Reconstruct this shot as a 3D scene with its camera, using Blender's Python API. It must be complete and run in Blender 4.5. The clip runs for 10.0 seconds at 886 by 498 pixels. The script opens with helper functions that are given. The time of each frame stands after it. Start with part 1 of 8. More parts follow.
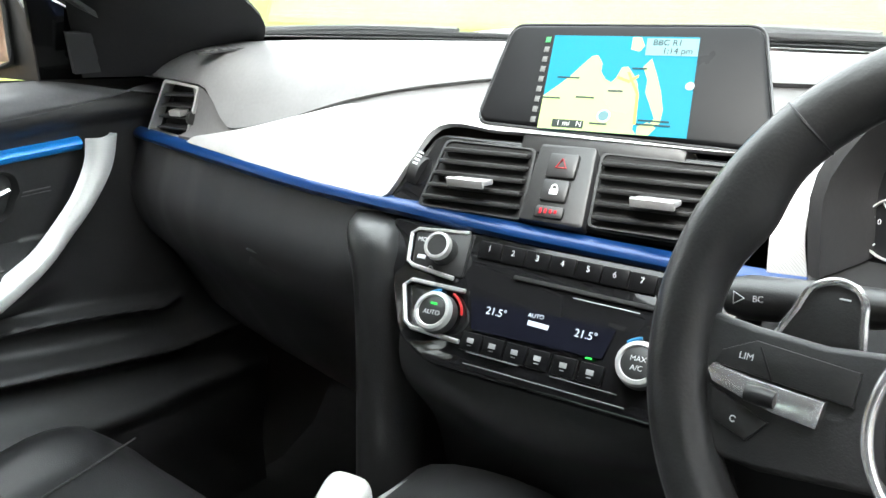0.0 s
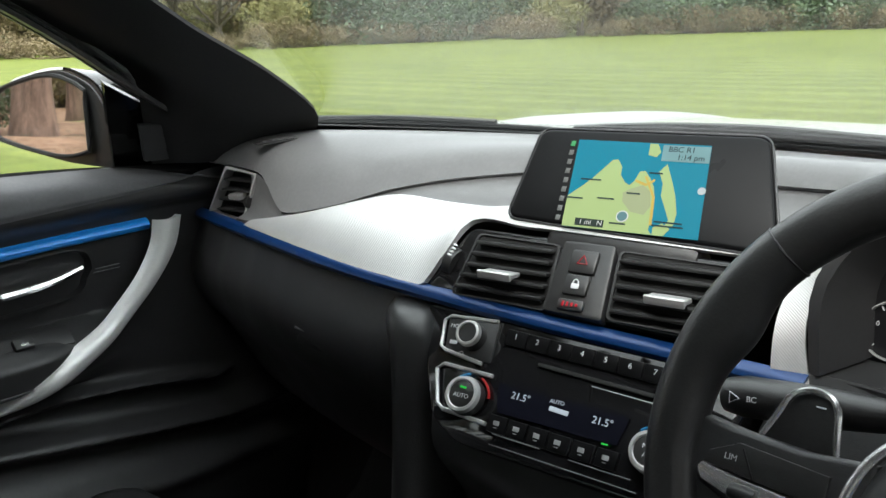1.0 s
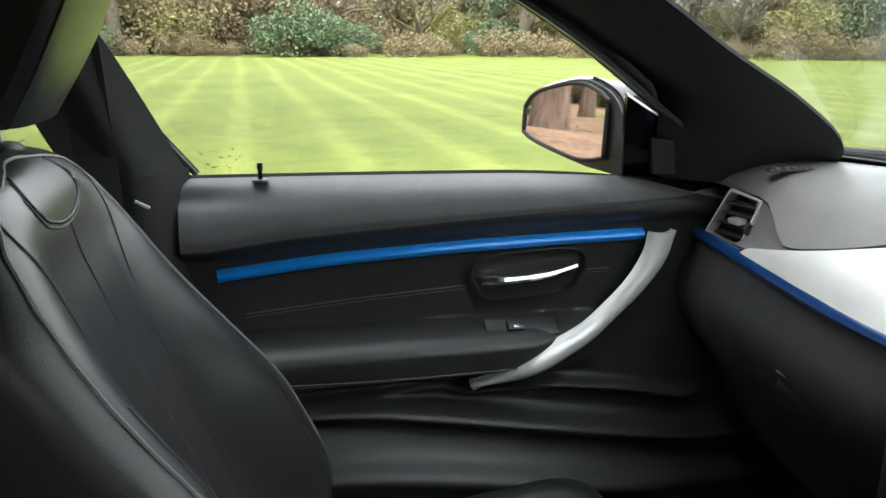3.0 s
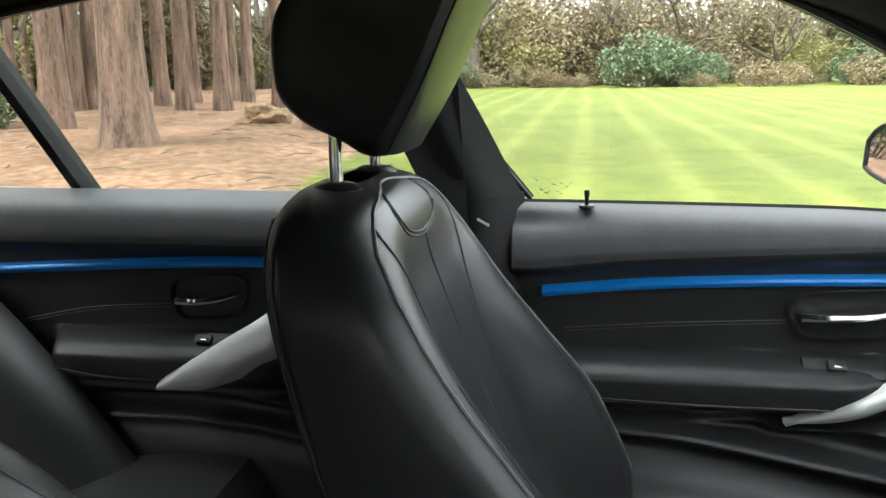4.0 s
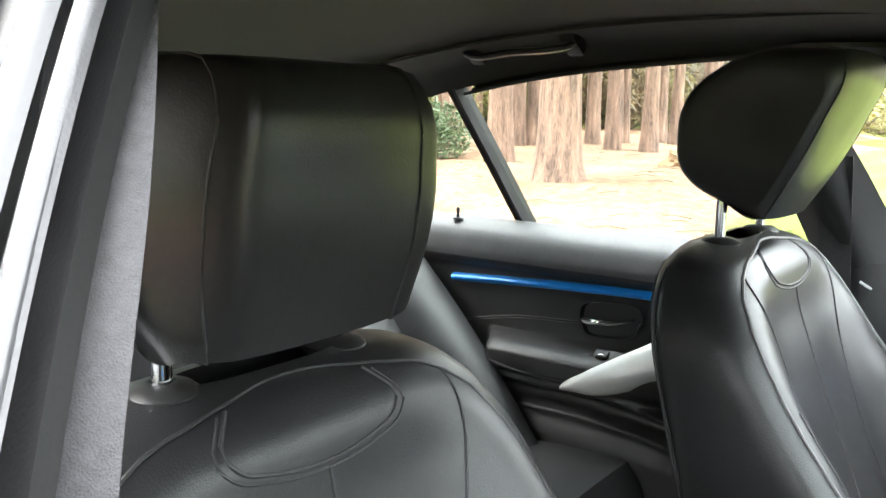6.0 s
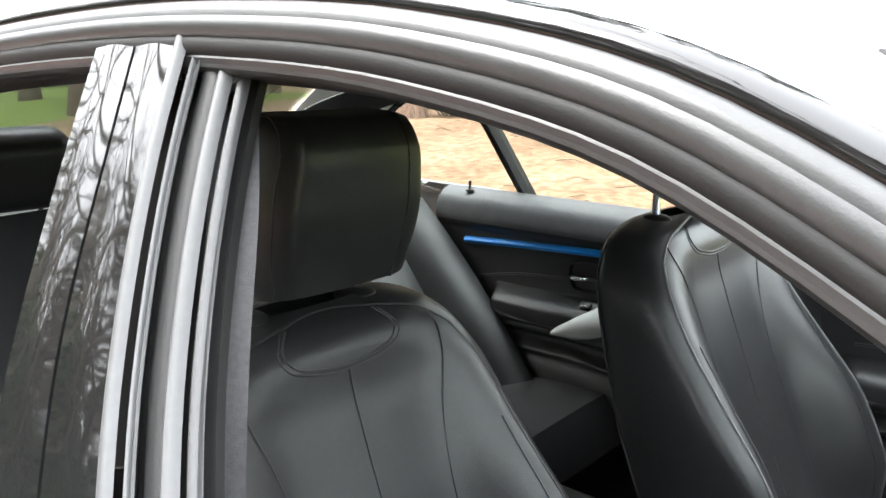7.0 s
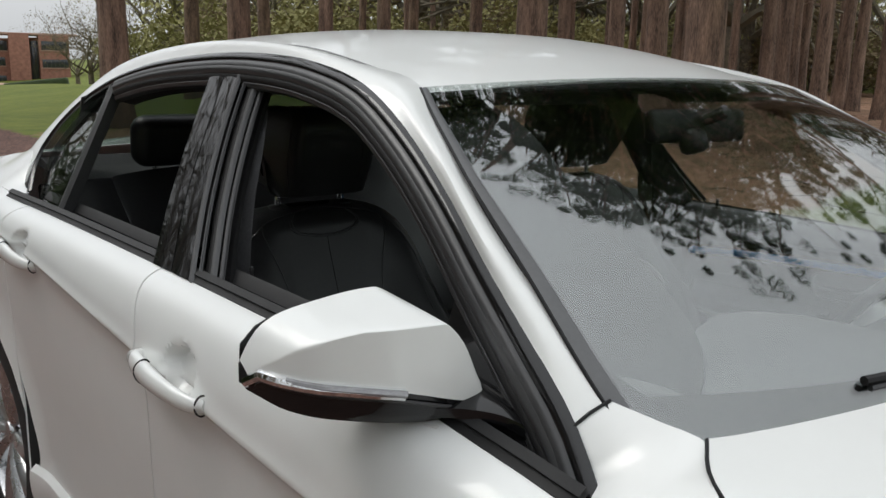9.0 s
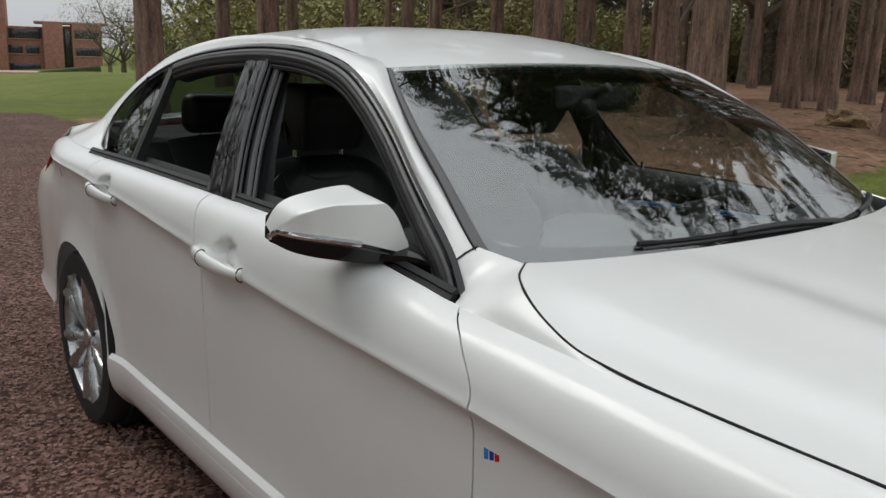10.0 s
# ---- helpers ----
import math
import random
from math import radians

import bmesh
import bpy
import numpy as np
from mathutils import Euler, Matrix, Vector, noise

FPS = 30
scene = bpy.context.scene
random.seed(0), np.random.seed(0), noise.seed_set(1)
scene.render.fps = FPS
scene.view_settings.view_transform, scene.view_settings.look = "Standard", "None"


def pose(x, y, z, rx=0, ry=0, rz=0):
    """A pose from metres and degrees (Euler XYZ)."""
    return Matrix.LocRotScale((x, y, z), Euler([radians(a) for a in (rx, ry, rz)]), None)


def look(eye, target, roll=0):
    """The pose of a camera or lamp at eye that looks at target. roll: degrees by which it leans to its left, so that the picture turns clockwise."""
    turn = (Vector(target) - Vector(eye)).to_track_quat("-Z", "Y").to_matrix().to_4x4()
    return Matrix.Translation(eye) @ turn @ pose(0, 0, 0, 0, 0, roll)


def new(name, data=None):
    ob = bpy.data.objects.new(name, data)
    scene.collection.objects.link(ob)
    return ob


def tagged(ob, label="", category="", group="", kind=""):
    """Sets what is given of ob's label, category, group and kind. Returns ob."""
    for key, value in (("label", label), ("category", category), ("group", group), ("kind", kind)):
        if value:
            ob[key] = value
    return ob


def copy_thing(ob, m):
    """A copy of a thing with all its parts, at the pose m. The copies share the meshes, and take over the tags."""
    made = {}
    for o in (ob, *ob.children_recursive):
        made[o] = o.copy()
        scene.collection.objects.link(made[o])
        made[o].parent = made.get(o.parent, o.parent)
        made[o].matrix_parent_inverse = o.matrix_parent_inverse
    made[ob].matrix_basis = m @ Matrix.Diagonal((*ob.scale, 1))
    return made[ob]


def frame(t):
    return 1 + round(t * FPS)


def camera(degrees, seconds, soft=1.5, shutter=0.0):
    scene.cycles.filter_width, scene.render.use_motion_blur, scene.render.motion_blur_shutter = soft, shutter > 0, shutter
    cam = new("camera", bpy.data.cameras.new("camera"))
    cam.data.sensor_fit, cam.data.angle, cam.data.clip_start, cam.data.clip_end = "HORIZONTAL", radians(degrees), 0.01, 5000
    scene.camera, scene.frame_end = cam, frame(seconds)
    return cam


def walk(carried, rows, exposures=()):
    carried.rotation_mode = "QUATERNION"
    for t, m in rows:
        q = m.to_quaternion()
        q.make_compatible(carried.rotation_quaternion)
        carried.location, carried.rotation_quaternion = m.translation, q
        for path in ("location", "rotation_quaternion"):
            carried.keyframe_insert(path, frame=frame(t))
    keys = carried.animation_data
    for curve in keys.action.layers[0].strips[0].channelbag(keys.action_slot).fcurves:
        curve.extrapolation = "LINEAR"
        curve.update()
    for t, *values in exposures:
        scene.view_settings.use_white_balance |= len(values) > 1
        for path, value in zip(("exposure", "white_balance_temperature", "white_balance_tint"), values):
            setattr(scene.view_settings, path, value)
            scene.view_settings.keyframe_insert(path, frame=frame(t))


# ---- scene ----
cam = camera(55.1, 10.0)
PATH = [
    (0, (0.425, -1.607, 1.104), (-0.819, -0.18, 0.462), -1.9),
    (0.5, (0.48, -1.632, 1.122), (-0.771, -0.186, 0.534), -1.8),
    (1, (0.479, -1.635, 1.155), (-0.878, -0.258, 0.644), -2.1),
    (1.5, (0.462, -1.647, 1.176), (-1.076, -0.435, 0.769), -1.3),
    (2, (0.451, -1.664, 1.189), (-1.245, -0.686, 0.784), 0.2),
    (2.2, (0.449, -1.677, 1.194), (-1.321, -0.847, 0.772), 0.9),
    (3.3, (0.465, -1.636, 1.165), (-1.459, -1.371, 0.688), -0.2),
    (3.5, (0.481, -1.644, 1.167), (-1.462, -1.543, 0.704), -0.3),
    (4, (0.552, -1.627, 1.181), (-1.378, -1.957, 0.771), -0.8),
    (4.5, (0.609, -1.622, 1.189), (-1.215, -2.357, 0.825), -1.7),
    (5, (0.684, -1.606, 1.189), (-1.06, -2.54, 0.893), -0.6),
    (5.5, (0.744, -1.574, 1.202), (-0.889, -2.706, 0.974), 0.4),
    (6, (0.78, -1.51, 1.223), (-0.789, -2.708, 0.904), 0.9),
    (6.2, (0.803, -1.466, 1.228), (-0.739, -2.68, 0.845), 0.7),
    (7.3, (1.072, -1.152, 1.333), (-0.397, -2.442, 0.913), 1.3),
    (7.5, (1.107, -1.069, 1.341), (-0.324, -2.407, 0.94), 1.6),
    (8, (1.165, -0.844, 1.353), (-0.186, -2.262, 0.946), 1.4),
    (8.5, (1.272, -0.611, 1.354), (-0.043, -2.054, 0.922), 0.7),
    (9, (1.385, -0.335, 1.349), (0.117, -1.823, 0.929), 1.3),
    (9.5, (1.527, -0.04, 1.357), (0.306, -1.563, 0.923), 1.8),
    (10, (1.694, 0.274, 1.345), (0.474, -1.248, 0.904), 1.7),
]
EXPO = [(0.0, 3.3), (0.5, 2.5), (1.0, 1.8), (1.5, 1.65), (2.2, 1.8), (3.3, 2.3), (4.0, 2.4), (4.5, 2.7), (5.0, 3.3), (5.5, 3.8), (6.2, 3.75), (7.3, 2.45), (7.7, 1.35), (8.2, 0.15), (9.0, -0.2), (10.0, -0.38)]
walk(cam, [(t, look(eye, target, roll)) for t, eye, target, roll in PATH], EXPO)

# ---- sky and sun: a bright overcast day ----
SUN_EL, SUN_AZ = 50.0, 150.0
world = bpy.data.worlds.new("overcast_sky")
scene.world = world
world.use_nodes = True
wt = world.node_tree
wt.nodes.clear()
sky = wt.nodes.new("ShaderNodeTexSky")
sky.sky_type, sky.sun_disc = "NISHITA", False
sky.sun_elevation, sky.sun_rotation = radians(SUN_EL), radians(SUN_AZ)
sky.air_density, sky.dust_density = 1.2, 4.0
pale = wt.nodes.new("ShaderNodeHueSaturation")
pale.inputs["Saturation"].default_value = 0.22
bg = wt.nodes.new("ShaderNodeBackground")
bg.inputs["Strength"].default_value = 0.15
wout = wt.nodes.new("ShaderNodeOutputWorld")
cloud = wt.nodes.new("ShaderNodeMix")
cloud.data_type = "RGBA"
cloud.inputs[0].default_value = 0.8
cloud.inputs[7].default_value = (8.4, 8.7, 9.0, 1)
wt.links.new(sky.outputs[0], pale.inputs["Color"])
wt.links.new(pale.outputs[0], cloud.inputs[6])
# an overcast dome: brighter overhead than at the horizon
dome = wt.nodes.new("ShaderNodeTexCoord")
up = wt.nodes.new("ShaderNodeSeparateXYZ")
rise = wt.nodes.new("ShaderNodeMapRange")
rise.inputs["To Min"].default_value, rise.inputs["To Max"].default_value = 0.62, 1.45
shade = wt.nodes.new("ShaderNodeMix")
shade.data_type, shade.blend_type = "RGBA", "MULTIPLY"
shade.inputs[0].default_value = 1.0
wt.links.new(dome.outputs["Generated"], up.inputs[0])
wt.links.new(up.outputs[2], rise.inputs["Value"])
wt.links.new(cloud.outputs[2], shade.inputs[6])
wt.links.new(rise.outputs[0], shade.inputs[7])
wt.links.new(shade.outputs[2], bg.inputs[0])
wt.links.new(bg.outputs[0], wout.inputs[0])
sun = new("sun", bpy.data.lights.new("sun", "SUN"))
sun.data.energy, sun.data.angle, sun.data.color = 0.7, radians(25), (1.0, 0.97, 0.92)
sun.matrix_world = look((0, 0, 20), (0 - 20 * math.cos(radians(SUN_EL)) * math.sin(radians(SUN_AZ)), -20 * math.cos(radians(SUN_EL)) * math.cos(radians(SUN_AZ)), 20 - 20 * math.sin(radians(SUN_EL))))


# ---- materials ----
def mat(name, base, rough=0.5, metal=0.0, var=0.15, scale=8.0, bump=0.0, bscale=300.0, coat=0.0, kind="noise", spec=0.5, rvar=0.08, second=None, sheen=0.0, dist=0.002, tall=0.0):
    """A procedural surface: colour that varies at two scales, uneven gloss and a fine relief."""
    m = bpy.data.materials.new(name)
    m.use_nodes = True
    nt = m.node_tree
    b = nt.nodes["Principled BSDF"]
    tc = nt.nodes.new("ShaderNodeTexCoord")
    n1 = nt.nodes.new("ShaderNodeTexNoise")
    n1.inputs["Scale"].default_value, n1.inputs["Detail"].default_value = scale, 6.0
    n2 = nt.nodes.new("ShaderNodeTexNoise")
    n2.inputs["Scale"].default_value, n2.inputs["Detail"].default_value = scale * 9.0, 3.0
    place = tc.outputs["Object"]
    if tall:
        mp_ = nt.nodes.new("ShaderNodeMapping")
        mp_.inputs["Scale"].default_value = (1.0, 1.0, tall)
        nt.links.new(place, mp_.inputs["Vector"])
        place = mp_.outputs["Vector"]
    for n in (n1, n2):
        nt.links.new(place, n.inputs["Vector"])
    both = nt.nodes.new("ShaderNodeMath")
    both.operation = "MULTIPLY_ADD"
    both.inputs[1].default_value = 0.45
    nt.links.new(n2.outputs["Fac"], both.inputs[0])
    half = nt.nodes.new("ShaderNodeMath")
    half.operation = "MULTIPLY"
    half.inputs[1].default_value = 0.55
    nt.links.new(n1.outputs["Fac"], half.inputs[0])
    nt.links.new(half.outputs[0], both.inputs[2])
    ramp = nt.nodes.new("ShaderNodeValToRGB")
    lo = [max(0.0, c * (1 - var)) for c in base]
    hi = [min(1.0, c * (1 + var)) for c in (second or base)]
    ramp.color_ramp.elements[0].position, ramp.color_ramp.elements[1].position = 0.32, 0.68
    ramp.color_ramp.elements[0].color, ramp.color_ramp.elements[1].color = (*lo, 1), (*hi, 1)
    nt.links.new(both.outputs[0], ramp.inputs["Fac"])
    nt.links.new(ramp.outputs["Color"], b.inputs["Base Color"])
    rr = nt.nodes.new("ShaderNodeMapRange")
    rr.inputs["To Min"].default_value, rr.inputs["To Max"].default_value = max(0.02, rough - rvar), min(1.0, rough + rvar)
    nt.links.new(n1.outputs["Fac"], rr.inputs["Value"])
    nt.links.new(rr.outputs[0], b.inputs["Roughness"])
    b.inputs["Metallic"].default_value = metal
    b.inputs["Specular IOR Level"].default_value = spec
    b.inputs["Coat Weight"].default_value = coat
    b.inputs["Coat Roughness"].default_value = 0.03
    b.inputs["Sheen Weight"].default_value = sheen
    if bump:
        if kind == "pebble":
            t = nt.nodes.new("ShaderNodeTexVoronoi")
            t.inputs["Scale"].default_value = bscale
            out = t.outputs["Distance"]
        elif kind == "weave":
            t = nt.nodes.new("ShaderNodeTexWave")
            t.bands_direction = "DIAGONAL"
            t.inputs["Scale"].default_value = bscale
            t.inputs["Distortion"].default_value = 0.4
            out = t.outputs["Fac"]
        else:
            t = nt.nodes.new("ShaderNodeTexNoise")
            t.inputs["Scale"].default_value, t.inputs["Detail"].default_value = bscale, 4.0
            out = t.outputs["Fac"]
        nt.links.new(place, t.inputs["Vector"])
        bp = nt.nodes.new("ShaderNodeBump")
        bp.inputs["Strength"].default_value, bp.inputs["Distance"].default_value = bump, dist
        nt.links.new(out, bp.inputs["Height"])
        nt.links.new(bp.outputs[0], b.inputs["Normal"])
    return m


def glass(name, tint, gloss_rough=0.0, base=0.045):
    """A thin pane: what lies behind it, tinted, under a mirror sheen that grows at flat angles."""
    m = bpy.data.materials.new(name)
    m.use_nodes = True
    nt = m.node_tree
    nt.nodes.clear()
    o = nt.nodes.new("ShaderNodeOutputMaterial")
    mix = nt.nodes.new("ShaderNodeMixShader")
    tr = nt.nodes.new("ShaderNodeBsdfTransparent")
    tr.inputs[0].default_value = (*tint, 1)
    gl = nt.nodes.new("ShaderNodeBsdfGlossy")
    gl.inputs["Roughness"].default_value = gloss_rough
    lw = nt.nodes.new("ShaderNodeLayerWeight")
    lw.inputs["Blend"].default_value = 0.5
    pw = nt.nodes.new("ShaderNodeMath")
    pw.operation = "POWER"
    pw.inputs[1].default_value = 5.0
    nt.links.new(lw.outputs["Facing"], pw.inputs[0])
    fr = nt.nodes.new("ShaderNodeMath")
    fr.operation = "MULTIPLY_ADD"
    fr.inputs[1].default_value, fr.inputs[2].default_value = 0.95, base
    nt.links.new(pw.outputs[0], fr.inputs[0])
    nt.links.new(fr.outputs[0], mix.inputs[0])
    nt.links.new(tr.outputs[0], mix.inputs[1])
    nt.links.new(gl.outputs[0], mix.inputs[2])
    nt.links.new(mix.outputs[0], o.inputs[0])
    return m


def glow(name, colour, strength):
    m = bpy.data.materials.new(name)
    m.use_nodes = True
    b = m.node_tree.nodes["Principled BSDF"]
    b.inputs["Base Color"].default_value = (*[c * 0.3 for c in colour], 1)
    b.inputs["Roughness"].default_value = 0.35
    b.inputs["Specular IOR Level"].default_value = 0.15
    b.inputs["Emission Color"].default_value = (*colour, 1)
    b.inputs["Emission Strength"].default_value = strength * 0.13
    return m


PAINT = mat("white_paint", (0.80, 0.81, 0.79), 0.32, var=0.015, scale=2.0, coat=0.65, rvar=0.03)
GLOSS_BLACK = mat("gloss_black_trim", (0.009, 0.009, 0.0095), 0.04, var=0.1, scale=4, rvar=0.015)
RUBBER = mat("satin_black_frame", (0.038, 0.0385, 0.0395), 0.31, var=0.12, scale=25, bump=0.08, bscale=700, rvar=0.06)
SEAL = mat("rubber_seal", (0.012, 0.012, 0.0125), 0.55, var=0.15, scale=30, bump=0.1, bscale=600, spec=0.3)
CHROME = mat("chrome", (0.85, 0.86, 0.87), 0.08, metal=1.0, var=0.03, rvar=0.03)
SATIN = mat("satin_silver", (0.54, 0.54, 0.53), 0.42, metal=0.45, var=0.04, scale=30, rvar=0.05, bump=0.03, bscale=900)
PULL = mat("satin_silver_plastic", (0.74, 0.74, 0.73), 0.36, metal=0.35, var=0.03, scale=30, rvar=0.04, bump=0.02, bscale=600)
BRIGHT = mat("bright_satin_metal", (0.78, 0.78, 0.78), 0.22, metal=0.85, var=0.04, scale=30, rvar=0.04)
HEXALU = mat("patterned_aluminium", (0.68, 0.68, 0.67), 0.36, metal=0.55, var=0.04, scale=30, bump=0.35, bscale=190, kind="weave", rvar=0.04, dist=0.0006)
# door strips' blue, brightened in the base for reflected sky
BLUE = mat("sky_lit_blue_accent", (0.009, 0.32, 1.0), 0.30, metal=0.08, var=0.06, scale=20, bump=0.05, bscale=800, coat=0.25, rvar=0.05)
LEATHER = mat("black_leather", (0.019, 0.0193, 0.020), 0.34, var=0.18, scale=14, bump=0.14, bscale=620, kind="pebble", rvar=0.08, dist=0.0012)
LEATHER_SMOOTH = mat("black_leather_smooth", (0.022, 0.022, 0.022), 0.34, var=0.18, scale=18, bump=0.1, bscale=500, kind="pebble", rvar=0.08, dist=0.001)
STITCH = mat("black_piping", (0.03, 0.03, 0.031), 0.5, var=0.2, scale=60, bump=0.1, bscale=900)
GLINTPIPE = mat("glinting_piping", (0.16, 0.16, 0.16), 0.5, var=0.2, scale=60)
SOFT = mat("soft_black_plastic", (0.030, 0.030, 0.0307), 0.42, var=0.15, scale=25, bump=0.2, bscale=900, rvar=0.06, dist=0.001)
# base raised to grey for the sky's sheen on the dashboard top
DASH = mat("soft_dash_sheen", (0.150, 0.150, 0.151), 0.36, var=0.10, scale=25, bump=0.12, bscale=420, rvar=0.05, dist=0.0006)
# greyer than the black lining: window sheen on the roll, put into the base
DOOR_TOP = mat("soft_door_sheen", (0.125, 0.125, 0.129), 0.48, spec=0.4, var=0.12, scale=25, bump=0.10, bscale=420, rvar=0.05, dist=0.0006)
HARD = mat("hard_black_plastic", (0.024, 0.024, 0.024), 0.38, var=0.15, scale=30, bump=0.1, bscale=900, rvar=0.06)
LINING = mat("charcoal_headlining", (0.045, 0.043, 0.047), 0.95, var=0.2, scale=60, bump=0.4, bscale=800, sheen=0.1)
CARPET = mat("black_carpet", (0.012, 0.012, 0.012), 1.0, var=0.4, scale=90, bump=0.8, bscale=700)
WEBBING = mat("seat_belt_webbing", (0.046, 0.046, 0.049), 0.7, var=0.35, scale=220, bump=0.35, bscale=1200, kind="pebble", dist=0.001)
# the accent blue again, its shade on the dashboard put into the colour
BLUE_DASH = mat("shaded_blue_accent", (0.003, 0.034, 0.135), 0.32, metal=0.25, var=0.06, scale=20, coat=0.2, rvar=0.05)
PILLAR = mat("dark_pillar_cloth", (0.030, 0.030, 0.031), 0.85, var=0.10, scale=30, spec=0.2, bump=0.1, bscale=700)
MIRROR_BLACK = mat("mirror_black", (0.008, 0.008, 0.0085), 0.10, var=0.1, spec=0.45)
PILLAR_R = mat("dark_pillar_plastic", (0.040, 0.040, 0.041), 0.9, var=0.05, scale=3, spec=0.15)
DEEP_SEAL = mat("matt_deep_seal", (0.006, 0.006, 0.0065), 0.7, var=0.15, scale=30, bump=0.1, bscale=600, spec=0.15)
ROLL = mat("satin_seal_roll", (0.062, 0.063, 0.065), 0.48, var=0.1, scale=20, rvar=0.05)
THREAD = mat("grey_thread", (0.11, 0.11, 0.112), 0.6, var=0.2, scale=90)
DISPLAY = mat("display_black", (0.006, 0.006, 0.0065), 0.30, var=0.1, scale=10, spec=0.14)
WHITE_INK = mat("white_print", (0.75, 0.76, 0.77), 0.5, var=0.03)
RED_INK = mat("red_print", (0.5, 0.02, 0.03), 0.4, var=0.05)
TYRE = mat("tyre_rubber", (0.014, 0.014, 0.014), 0.75, var=0.25, scale=40, bump=0.2, bscale=200)
ALLOY = mat("alloy_silver", (0.55, 0.56, 0.57), 0.28, metal=0.9, var=0.05, scale=12, coat=0.4)
DARK = mat("dark_inner_shell", (0.01, 0.01, 0.01), 0.8, var=0.2, scale=20)
MIRROR = mat("mirror_glass", (0.9, 0.9, 0.9), 0.01, metal=1.0, var=0.0, rvar=0.005)
SCREEN_GLASS = glass("windscreen_glass", (0.90, 0.93, 0.92), base=0.165)
SIDE_GLASS = glass("side_glass", (0.94, 0.96, 0.95))
TINT_GLASS = glass("rear_glass", (0.84, 0.87, 0.85), base=0.03)
BACK_GLASS = glass("dark_rear_glass", (0.42, 0.47, 0.44), base=0.03)
SCREEN_EDGE = mat("screen_edge_strip", (0.105, 0.106, 0.109), 0.5, var=0.08, scale=20, rvar=0.04)
FRIT = mat("black_glass_band", (0.010, 0.010, 0.0105), 0.8, var=0.05, scale=3, spec=0.1)
PEARL = mat("white_plastic", (0.72, 0.71, 0.68), 0.3, var=0.03, scale=20, coat=0.3)


# ---- building helpers ----
def hang(ob, parent):
    """Makes ob a part; a mesh made at its true place stays there."""
    if parent is not None:
        ob.parent = parent
        off = Vector()
        up = parent
        while up is not None:
            off += up.location
            up = up.parent
        if "local" not in parent and (parent.parent is None or "local" not in parent.parent):
            ob.location = -off


def part(name, bm, material, parent=None, label="", smooth=True, kind="", category=""):
    me = bpy.data.meshes.new(name)
    bm.normal_update()
    bm.to_mesh(me)
    bm.free()
    me.materials.append(material)
    if smooth:
        me.shade_smooth()
        me.set_sharp_from_angle(angle=radians(38))
    ob = new(name, me)
    hang(ob, parent)
    return tagged(ob, label, category, "", kind)


def thing(name, at, label, category, group="", kind=""):
    ob = new(name)
    ob.location = at
    ob.empty_display_size = 0.1
    return tagged(ob, label, category, group, kind)


def knot(name, parent):
    ob = new(name)
    hang(ob, parent)
    ob.empty_display_size = 0.05
    return ob


def spline(pts, n):
    """n points evenly along a smooth curve through the given ones."""
    p = np.array(pts, float)
    if len(p) == 2:
        return p[0] + (p[1] - p[0]) * np.linspace(0, 1, n)[:, None]
    d = np.r_[0, np.cumsum(np.linalg.norm(np.diff(p, axis=0), axis=1))]
    m = np.gradient(p, d, axis=0)
    x = np.linspace(0, d[-1], n)
    k = np.clip(np.searchsorted(d, x) - 1, 0, len(d) - 2)
    h = (d[k + 1] - d[k])[:, None]
    t = (x - d[k])[:, None] / h
    return (2 * t**3 - 3 * t**2 + 1) * p[k] + (t**3 - 2 * t**2 + t) * h * m[k] + (3 * t**2 - 2 * t**3) * p[k + 1] + (t**3 - t**2) * h * m[k + 1]


def table(x, pairs):
    """A smooth curve through (x, value) pairs, held flat past its ends."""
    xs = [a for a, _ in pairs]
    ys = [b for _, b in pairs]
    if x <= xs[0]:
        return ys[0]
    if x >= xs[-1]:
        return ys[-1]
    k = max(i for i in range(len(xs) - 1) if xs[i] <= x)
    s = [(ys[i + 1] - ys[i]) / (xs[i + 1] - xs[i]) for i in range(len(xs) - 1)]

    def slope(i):
        if i == 0 or i == len(xs) - 1 or s[i - 1] * s[i] <= 0:
            return 0.0 if 0 < i < len(xs) - 1 else s[0 if i == 0 else -1]
        return 2 * s[i - 1] * s[i] / (s[i - 1] + s[i])

    h = xs[k + 1] - xs[k]
    t = (x - xs[k]) / h
    return (2 * t**3 - 3 * t**2 + 1) * ys[k] + (t**3 - 2 * t**2 + t) * h * slope(k) + (3 * t**2 - 2 * t**3) * ys[k + 1] + (t**3 - t**2) * h * slope(k + 1)


